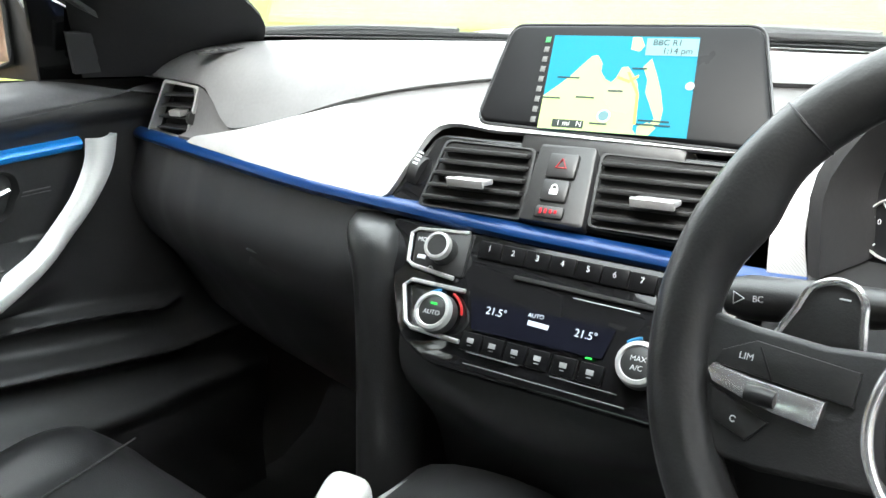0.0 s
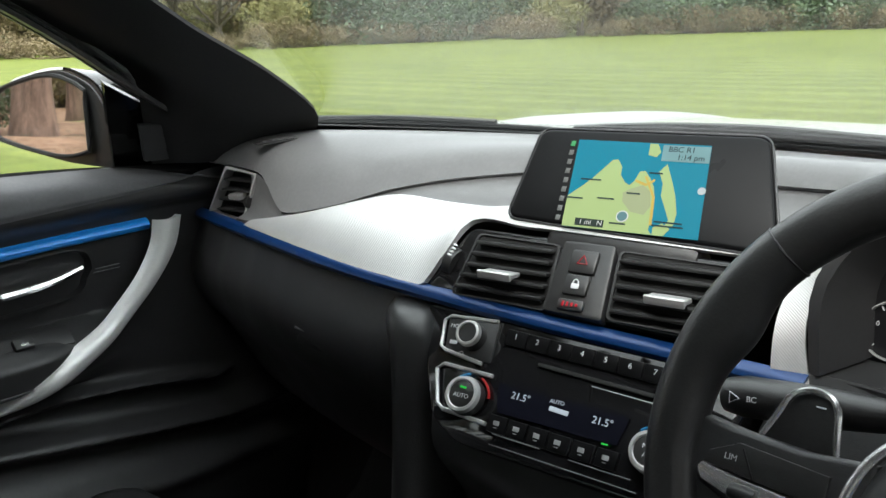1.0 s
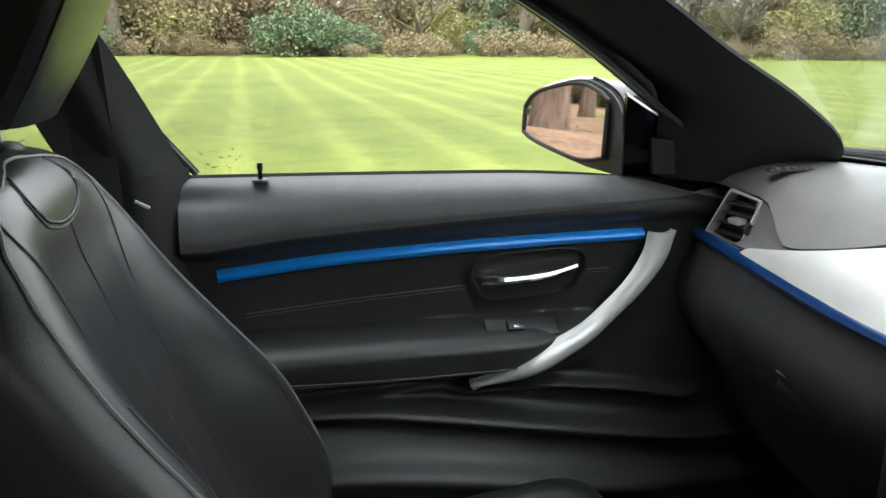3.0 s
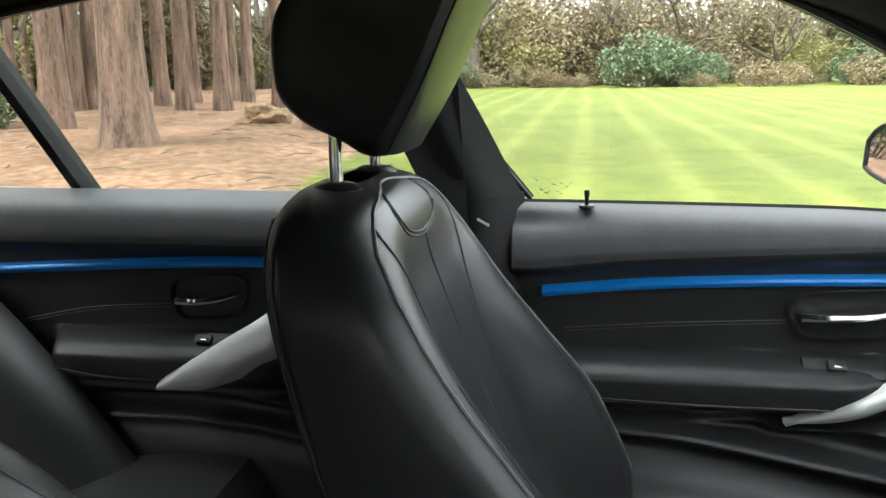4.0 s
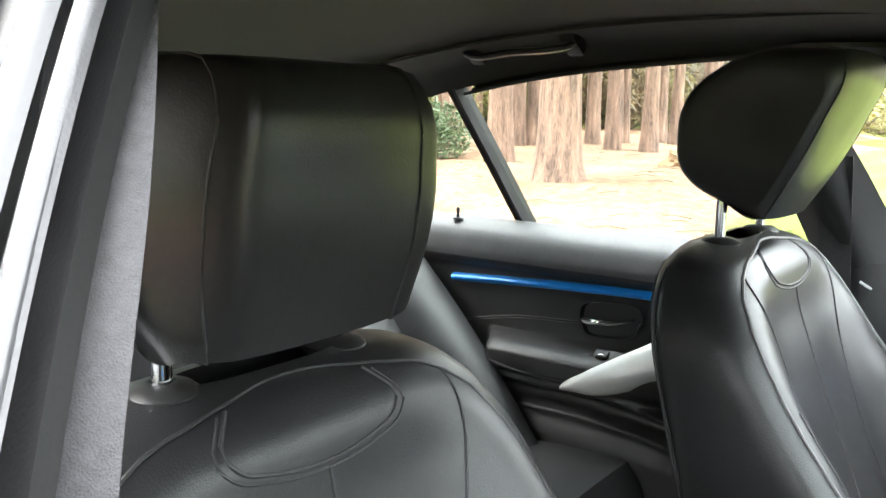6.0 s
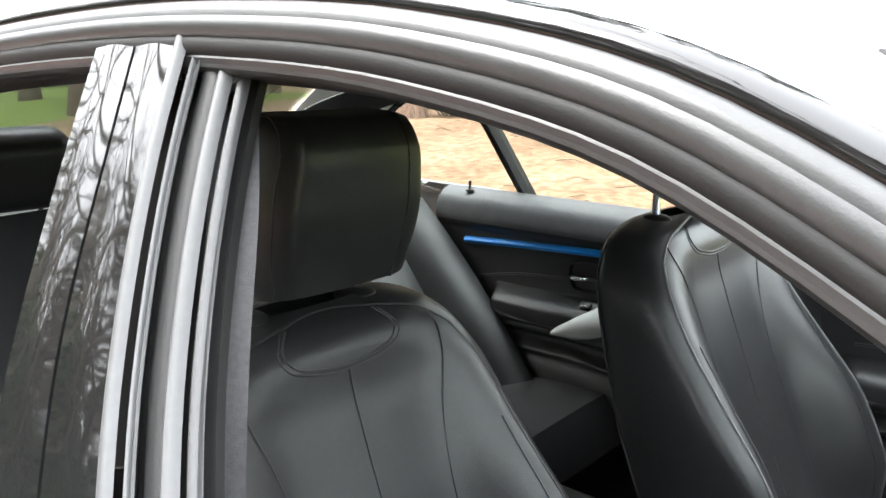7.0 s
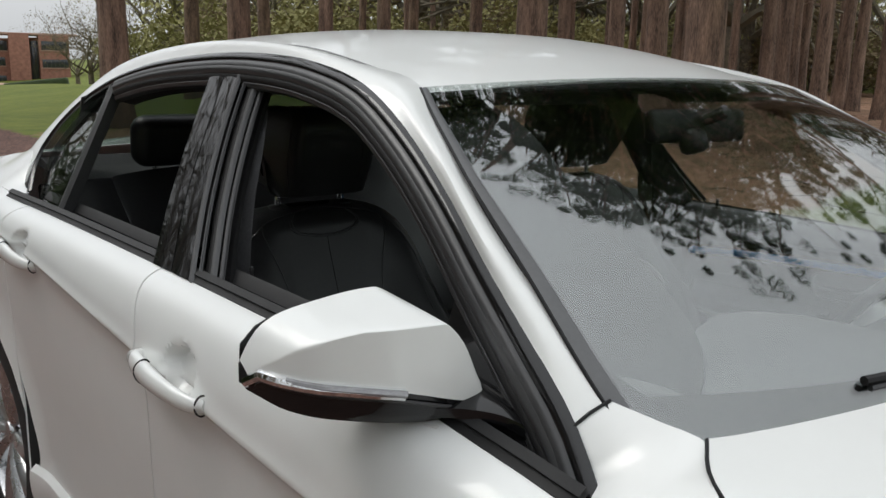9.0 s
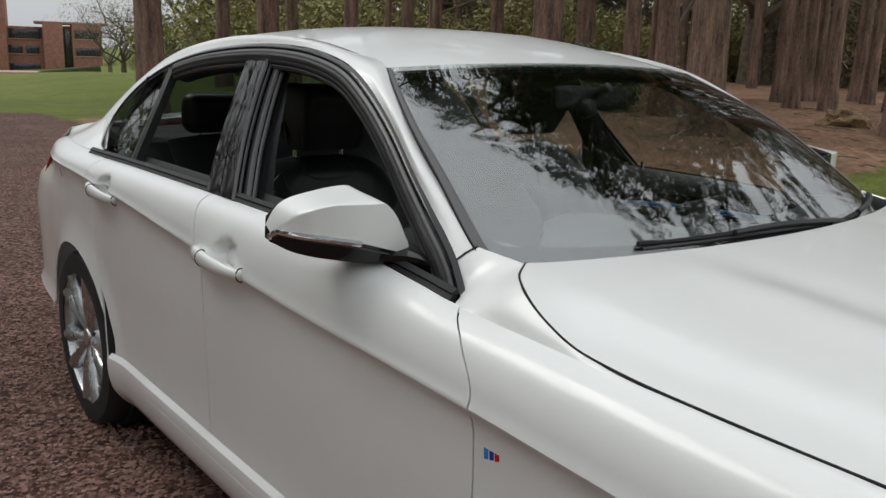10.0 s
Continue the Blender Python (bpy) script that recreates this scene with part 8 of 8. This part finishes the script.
part("boss_ring", sweep([WH @ Vector((0.0 + 0.0622 * math.cos(a), -0.030 + 0.0622 * math.sin(a), 0.002)) for a in np.linspace(2.1, 4.2, 40)], 0.0042, 10, flat=0.8), BRIGHT, boss)
part("boss_ring", sweep([WH @ Vector((0.0 + 0.0622 * math.cos(a), -0.030 + 0.0622 * math.sin(a), 0.002)) for a in np.linspace(-0.95, 0.95, 30)], 0.0042, 10, flat=0.8), BRIGHT, boss)
part("emblem", lathe([(0.0, 0.0035), (0.018, 0.003), (0.021, 0.0015), (0.021, 0.0)], 32, WH @ Matrix.Translation((0.0, -0.030, 0.016))), HARD, boss, "round emblem")
part("emblem_ring", lathe([(0.017, 0.004), (0.019, 0.0045), (0.022, 0.002), (0.017, 0.004)], 32, WH @ Matrix.Translation((0.0, -0.030, 0.016))), CHROME, boss)
part("horn_mark", block((0.006, 0.002, 0.0004), WH @ pose(-0.036, -0.018, 0.0150, 0, -12, 20), 0.0001), mat("grey_print", (0.25, 0.25, 0.25), 0.5, var=0.1), boss)
for d in (-1, 1):
    WS = WH @ Matrix.Translation((d * 0.030, -0.030, 0)) @ Matrix.Diagonal((0.80, 0.80, 1, 1))
    arm = part("spoke", slab([(d * x, y) for x, y in ((0.022, 0.040), (0.075, 0.034), (0.125, 0.036), (0.164, 0.040), (0.168, -0.030), (0.150, -0.058), (0.10, -0.060), (0.022, -0.050))][::d], 0.022, WS @ Matrix.Translation((0, 0, 0.004)), 0.005, 3), SOFT, sw, "black spoke with silver switch trim")
    part("switch_pad", slab([(d * x, y) for x, y in ((0.050, 0.022), (0.118, 0.026), (0.140, 0.014), (0.143, 0.004), (0.050, -0.001))][::d], 0.004, WS @ Matrix.Translation((0, 0, 0.0075)), 0.0012), HARD, arm)
    part("pad_split", block((0.0012, 0.024, 0.001), WS @ pose(d * 0.108, 0.012, 0.0078, 0, 0, d * -30), 0.0002), DARK, arm)
    part("silver_switch", slab([(d * x, y) for x, y in ((0.066, -0.002), (0.118, 0.0005), (0.143, 0.004), (0.146, -0.001), (0.141, -0.009), (0.118, -0.015), (0.095, -0.019), (0.068, -0.021))][::d], 0.005, WS @ Matrix.Translation((0, 0, 0.0095)), 0.0015), BRIGHT, arm, "silver switch bar")
    part("roller", lathe([(0.0, 0.011), (0.006, 0.010), (0.0068, 0.0), (0.006, -0.010), (0.0, -0.011)], 18, WS @ pose(d * 0.106, -0.010, 0.0085, 0, 90, 0)), HARD, arm)
    part("lower_switch", slab([(d * x, y) for x, y in ((0.098, -0.026), (0.120, -0.019), (0.143, -0.011), (0.135, -0.034), (0.110, -0.042))][::d], 0.004, WS @ Matrix.Translation((0, 0, 0.007)), 0.0012), HARD, arm)
    if d < 0:
        part("switch_text", text_mesh("LIM", 0.0068, WS @ pose(-0.122, 0.0135, 0.0080), 0.0001), WHITE_INK, arm, smooth=False)
        part("switch_mark", sweep([WS @ Vector((-0.121 + 0.002 * math.cos(a), -0.030 + 0.002 * math.sin(a), 0.0074)) for a in np.linspace(0.5, 5.5, 12)], 0.0004, 4), WHITE_INK, arm)
    edge = [(0.0755, -0.012), (0.0795, 0.012), (0.0826, 0.0262), (0.0858, 0.0303), (0.1015, 0.0328), (0.1078, 0.0296), (0.1172, 0.0105), (0.1268, -0.012)]
    pd = part("shift_paddle", slab([(d * x, y) for x, y in edge + [(0.110, -0.020), (0.085, -0.020)]][::-d], 0.006, WH @ Matrix.Translation((0, 0, -0.020)), 0.002), HARD, sw, "black shift paddle with chrome edge")
    part("paddle_edge", sweep(spline([WH @ Vector((d * x, y, -0.019)) for x, y in edge], 40), 0.0024, 8), BRIGHT, pd)
    part("paddle_mark", block((0.006, 0.0010, 0.0006), WH @ pose(d * 0.092, 0.0245, -0.0195), 0.0002), WHITE_INK, pd)

# ---- centre console ----
cons = thing("centre_console", (0.0, -1.5, 0.3), "black centre console between the front seats", "console")
part("console_body", shell(loft([[(-0.115, -1.00, 0.30), (-0.115, -1.05, 0.58), (-0.085, -1.06, 0.612), (0.085, -1.03, 0.612), (0.125, -1.02, 0.58), (0.125, -1.0, 0.30)], [(-0.115, -1.35, 0.30), (-0.115, -1.35, 0.56), (-0.09, -1.35, 0.59), (0.09, -1.35, 0.59), (0.115, -1.35, 0.56), (0.115, -1.35, 0.30)], [(-0.105, -2.05, 0.30), (-0.105, -2.05, 0.55), (-0.085, -2.05, 0.57), (0.085, -2.05, 0.57), (0.105, -2.05, 0.55), (0.105, -2.05, 0.30)]], 30, 16), 0.006), SOFT, cons)
part("armrest", block((0.17, 0.34, 0.09), pose(0, -1.80, 0.62), 0.03, 5), LEATHER, cons, "black padded armrest")
part("cup_holder_rim", sweep([(0.0 + 0.085 * math.copysign(abs(math.cos(a)) ** 0.5, math.cos(a)), -1.13 + 0.075 * math.copysign(abs(math.sin(a)) ** 0.5, math.sin(a)), 0.6135) for a in np.linspace(0, 2 * math.pi, 40, endpoint=False)], 0.004, 8, close=True), SATIN, cons, "satin rim of the cup holder tray")
part("tray_well", slab([(0.080 * math.copysign(abs(math.cos(a)) ** 0.5, math.cos(a)), -1.13 + 0.070 * math.copysign(abs(math.sin(a)) ** 0.5, math.sin(a))) for a in np.linspace(0, 2 * math.pi, 40, endpoint=False)], 0.002, Matrix.Translation((0, 0, 0.6105))), DARK, cons)
part("gear_lever", block((0.048, 0.085, 0.052), pose(-0.095, -1.175, 0.615, 20, 8, 20), 0.016, 5), PEARL, cons, "pale rounded plastic lever top")


# ---- seats ----
class Back:
    """The form of a front seat's backrest: h from foot 0 to top 1, a round the section (0 at the middle of the front)."""

    def __init__(self, x, y, s, drop=0.0):
        self.x, self.y, self.s, self.drop = x, y, s, drop

    def at(self, h, a, out=0.0):
        z = lerp(0.42, 1.068, h)
        yc = self.y + 0.014 + table(h, [(0, 0.235), (0.3, 0.150), (0.6, 0.075), (0.85, 0.022), (1.0, 0.0)])
        w = table(h, [(0, 0.235), (0.25, 0.262), (0.5, 0.268), (0.72, 0.255), (0.84, 0.245), (0.92, 0.220), (0.97, 0.178), (0.99, 0.130), (1.0, 0.075)])
        d = table(h, [(0, 0.090), (0.4, 0.090), (0.8, 0.078), (0.94, 0.064), (0.985, 0.044), (1.0, 0.016)])
        bol = table(h, [(0, 0.05), (0.2, 0.085), (0.35, 0.122), (0.5, 0.115), (0.65, 0.075), (0.75, 0.045), (0.87, 0.018), (0.95, 0.0)])
        c, q = math.sin(a), math.cos(a)
        x = w * math.copysign(abs(c) ** 0.62, c)
        f = math.copysign(abs(q) ** 0.62, q)
        dep = d * f + out * f
        x += out * c
        if q > -0.25:
            dep += bol * smooth(0.40, 0.92, abs(x) / w) * smooth(-0.25, 0.25, q)
            dep -= 0.012 * math.exp(-((x / (w * 0.62)) ** 6)) * smooth(0.0, 0.4, q) * smooth(0.98, 0.85, h)
        zz = z - dep * 0.10 - self.drop
        return Vector((self.x + x, yc + dep, zz))

    def front(self, h, u, out=0.0):
        """A place on the front face, u from -1 to 1 across."""
        a = math.asin(max(-1, min(1, math.copysign(abs(u) ** (1 / 0.62), u))))
        return self.at(h, a, out)


def tube_on(seat, pts, owner, r=0.0022, material=None, n=34, out=0.0, name="piping"):
    path = [seat.front(h, u, out) for h, u, _ in spline([(h, u, 0) for h, u in pts], n)]
    return part(name, sweep(path, r, 6), material or STITCH, owner)


def front_seat(x, y, s, label, head=(1.10, 1.30), drop=0.0, tilt=0.0, wide=0.128, slim=0.0):
    """s: the side of the door."""
    t = thing("front_seat", (x, y + 0.3, 0.2), label, "car seat", "front seats")
    b = Back(x, y, s, drop)
    rows = [[b.at(h, a) for a in np.linspace(-math.pi, math.pi, 72, endpoint=False)] for h in 1 - (1 - np.linspace(0, 1, 56)) ** 1.6]
    back = part("backrest", shell(rows, 0, closed_v=True), LEATHER, t, "black leather backrest with side bolsters")
    # seams and piping: centre panel, shoulder panel, bolster edges
    tube_on(b, [(0.02, -0.50), (0.4, -0.46), (0.65, -0.44), (0.80, -0.52), (0.90, -0.66), (0.96, -0.80)], back, 0.0016)
    tube_on(b, [(0.02, 0.50), (0.4, 0.46), (0.65, 0.44), (0.80, 0.52), (0.90, 0.66), (0.96, 0.80)], back, 0.0016)
    tube_on(b, [(0.987, -0.47), (0.966, -0.45), (0.944, -0.38), (0.926, -0.22), (0.918, 0.0), (0.926, 0.22), (0.944, 0.38), (0.966, 0.45), (0.987, 0.47)], back, 0.0018)
    tube_on(b, [(0.984, -0.50), (0.961, -0.475), (0.938, -0.40), (0.919, -0.23), (0.911, 0.0), (0.919, 0.23), (0.938, 0.40), (0.961, 0.475), (0.984, 0.50)], back, 0.0013)
    tube_on(b, [(0.911, 0.0), (0.5, 0.0), (0.05, 0.0)], back, 0.0018)
    for e in (-1, 1):
        tube_on(b, [(0.76, e * 0.80), (0.62, e * 0.80), (0.40, e * 0.78), (0.10, e * 0.74)], back, 0.0015)
    for e in (-1, 1):
        # paler on the passenger seat: the edge's highlight is put into the piping's colour
        tube_on(b, [(0.02, e * 0.93), (0.3, e * 0.90), (0.6, e * 0.89), (0.78, e * 0.885), (0.87, e * 0.875), (0.93, e * 0.85), (0.965, e * 0.78), (0.983, e * 0.64), (0.991, e * 0.42), (0.9945, e * 0.2), (0.995, 0.0)], back, 0.0024 if x < 0 else 0.0016, GLINTPIPE if x < 0 else LEATHER)
        path = [b.at(h, e * 1.95, 0.001) for h in np.linspace(0.03, 0.955, 30)]
        part("piping", sweep(path, 0.0018, 6), STITCH, back)
        path = [b.at(h, e * 2.35, 0.001) for h in np.linspace(0.03, 0.955, 30)]
        part("piping", sweep(path, 0.0018, 6), STITCH, back)
        path = [b.at(h, e * 2.42, 0.001) for h in np.linspace(0.03, 0.955, 30)]
        part("piping", sweep(path, 0.0009, 5), STITCH, back)
    if x < 0:
        tg = b.at(0.865, -1.42, 0.002)
        part("side_tag", block((0.012, 0.050, 0.009), Matrix.Translation(tg) @ pose(0, 0, 0, -28, 0, -12), 0.001), mat("white_tag", (0.8, 0.8, 0.79), 0.6, var=0.03), back, "small white fabric tag")
    # cushion
    rows = []
    for v in np.linspace(0, 1, 26):
        yy = lerp(y + 0.20, y + 0.76, v)
        w = table(v, [(0, 0.235), (0.3, 0.262), (0.8, 0.262), (0.95, 0.245), (1, 0.22)])
        ring = []
        for k in range(40):
            a = 2 * math.pi * k / 40
            c, q = math.cos(a), math.sin(a)
            xx = w * math.copysign(abs(c) ** 0.5, c)
            zt = 0.075 * math.copysign(abs(q) ** 0.55, q) * table(v, [(0, 0.9), (0.9, 1.0), (1.0, 0.35)])
            if q > 0:
                zt += 0.045 * smooth(0.55, 0.92, abs(xx) / w) * table(v, [(0, 1.0), (0.8, 0.9), (1, 0.2)]) - 0.01
            ring.append((x + xx, yy, 0.40 + 0.075 * v + zt))
        rows.append(ring)
    cu = bmesh.new()
    shell(rows, 0, closed_v=True, bm=cu)
    cu.faces.new([v for v in list(cu.verts)[:40]])
    cu.faces.new([v for v in list(cu.verts)[-40:]])
    cush = part("cushion", cu, LEATHER, t, "black leather seat cushion with raised bolsters")
    for e in (-0.13, 0.13):
        part("piping", sweep([(x + e, lerp(y + 0.24, y + 0.74, v), 0.40 + 0.075 * v + 0.066) for v in np.linspace(0, 1, 12)], 0.0018, 6), STITCH, cush)
    part("seat_base", block((0.42, 0.50, 0.12), pose(x, y + 0.46, 0.30), 0.02), HARD, t)
    part("side_panel", block((0.03, 0.50, 0.10), pose(x + s * 0.245, y + 0.42, 0.355), 0.012), HARD, t)
    # head restraint: a wedge leaning forward over its posts, rounded at both ends
    side = [(0.066, 0.0), (0.098, 0.055), (0.130, 0.125), (0.150, 0.185), (0.146, 0.203), (0.110, 0.210), (0.045, 0.206), (0.006, 0.188), (-0.028, 0.160), (-0.041, 0.135), (-0.044, 0.095), (-0.040, 0.060), (-0.024, 0.040), (0.020, 0.016), (0.050, -0.001)]
    loop = spline([(q, v, 0) for q, v in side + side[:1]], 49)[:-1]
    mid = np.array((0.05, 0.105, 0))
    rows = []
    for u in np.sin(np.linspace(-1, 1, 49) * math.pi / 2):
        k = max(0.0, 1 - abs(u) ** (14 if slim else 8)) ** 0.42
        ring = mid + (loop - mid) * (0.80 + 0.20 * k) - np.array((0.012 * u * u, 0, 0))
        if abs(u) > 0.999:
            ring = mid + (loop - mid) * 0.72
        rows.append([(x + wide * u * ((0.93 if slim else 0.86) + (0.07 if slim else 0.14) * smooth(-0.01, 0.09, v)) * (1 - slim * smooth(0.10, 0.21, v)), y + 0.012 + q - tilt * v - 0.62 * slim * smooth(0.55, 1.0, u * s) * smooth(0.03, 0.10, q) * (u * s > 0.55), head[0] + v * (head[1] - head[0]) / 0.21) for q, v, _ in ring])
    hb = bmesh.new()
    shell(rows, 0, closed_v=True, bm=hb)
    hb.verts.ensure_lookup_table()
    hb.faces.new([hb.verts[k] for k in range(48)])
    hb.faces.new([hb.verts[len(hb.verts) - 48 + k] for k in range(48)])
    bmesh.ops.recalc_face_normals(hb, faces=hb.faces)
    hd = part("head_restraint", hb, LEATHER_SMOOTH, t, "black leather head restraint")
    for e in (-1, 1):
        ring = rows[24 + e * (12 if slim else 16)]
        part("piping", sweep([Vector(p) + (Vector(p) - Vector((p[0], y + 0.062, head[0] + 0.105))).normalized() * 0.0006 for p in ring], 0.0012, 5, close=True), STITCH, hd)
        px = x + e * 0.082
        part("post", lathe([(0.0072, 0.0), (0.0072, 0.09)], 16, pose(px, y + 0.012, 1.045 - drop)), CHROME, hd, "chrome post")
        part("post_collar", lathe([(0.026, 0.0), (0.026, 0.006), (0.020, 0.011), (0.010, 0.013), (0.008, 0.012)], 24, pose(px, y + 0.012, 1.058 - drop)), HARD, hd, "black post collar")
    return t


front_seat(-0.37, -1.893, -1, "black leather passenger seat, edge highlight painted along its piping, head restraint raised", (1.098, 1.305))
front_seat(0.375, -2.005, 1, "black leather driver's seat, set well back, beside the open window", (1.064, 1.256), 0.030, 0.32, 0.127, 0.12)

bench = thing("rear_seat", (0, -2.6, 0.2), "black leather rear bench seat with head restraints", "car seat")


def bench_back(u, v):
    """u across -1..1, v from foot 0 to top 1."""
    x = 0.66 * u
    z = lerp(0.40, 0.985 - 0.06 * abs(u) ** 4, v)
    y = lerp(-2.43, -2.90, v**0.9)
    out = 0.030 * math.sin(math.pi * min(1, v * 1.05)) * (1 - 0.5 * math.exp(-(((abs(u) - 0.47) / 0.25) ** 2)))
    out += 0.09 * smooth(0.80, 1.0, abs(u)) * (1 - 0.35 * v)
    return (x, y + out, z + out * 0.4)


rows = [[bench_back(u, v) for v in np.linspace(0, 1, 24)] for u in np.linspace(-1, 1, 61)]
bb = part("backrest", shell(rows, 0.09), LEATHER, bench, "black leather rear backrest")
for u in (-0.80, -0.62, -0.32, -0.12, 0.12, 0.32, 0.62, 0.80):
    part("piping", sweep([Vector(bench_back(u + 0.04 * v, v)) + Vector((0, 0.001, 0.001)) for v in np.linspace(0.03, 0.97, 20)], 0.0018, 6), STITCH, bb)
for v in (0.82,):
    part("piping", sweep([Vector(bench_back(u, v)) + Vector((0, 0.001, 0.001)) for u in np.linspace(-0.62, 0.62, 40)], 0.0016, 6), STITCH, bb)
rows = []
for u in np.linspace(-1, 1, 51):
    x = 0.655 * u
    row = []
    for v in np.linspace(0, 1, 18):
        y = lerp(-2.58, -2.10, v)
        z = 0.52 + 0.05 * v - 0.10 * smooth(0.90, 1.0, v) + 0.02 * math.sin(math.pi * v) * (1 - math.exp(-(((abs(u) - 0.5) / 0.22) ** 2)) * 0.9)
        row.append((x, y, z))
    rows.append(row)
bc = part("cushion", shell(rows, 0.16), LEATHER, bench, "black leather rear cushion")
for u in (-0.75, -0.28, 0.28, 0.75):
    part("piping", sweep([(0.655 * u, lerp(-2.56, -2.14, v), 0.522 + 0.05 * v) for v in np.linspace(0, 0.9, 12)], 0.002, 6), STITCH, bc)
for x in (-0.34, 0.34):
    hd = part("head_restraint", block((0.24, 0.095, 0.155), pose(x, -2.850, 1.112, -8, 0, 0), 0.046, 6), LEATHER_SMOOTH, bench, "black leather head restraint")
    for e in (-0.055, 0.055):
        part("post", lathe([(0.006, 0.0), (0.006, 0.07)], 14, pose(x + e, -2.845, 0.975)), CHROME, hd, "chrome post")
        part("post_collar", lathe([(0.018, 0.0), (0.018, 0.005), (0.009, 0.009)], 20, pose(x + e, -2.845, 0.985)), HARD, hd)

# inner mirror with its sensor foot, hung from the windscreen
rm = part("rear_view_mirror", block((0.235, 0.030, 0.062), pose(0.0, -1.245, 1.252, 6, 0, -12), 0.014, 4), HARD, car, "black inner rear-view mirror")
part("mirror_face", block((0.220, 0.003, 0.050), pose(-0.0033, -1.2608, 1.2504, 6, 0, -12), 0.001), MIRROR, rm)
part("mirror_stem", sweep([(0.0, -1.232, 1.262), (0.0, -1.20, 1.275), (0.0, -1.185, 1.283)], 0.012, 8), HARD, rm)
part("sensor_cover", block((0.045, 0.045, 0.045), pose(0.035, -1.225, 1.226, 20, 0, 0), 0.014, 3), HARD, rm)
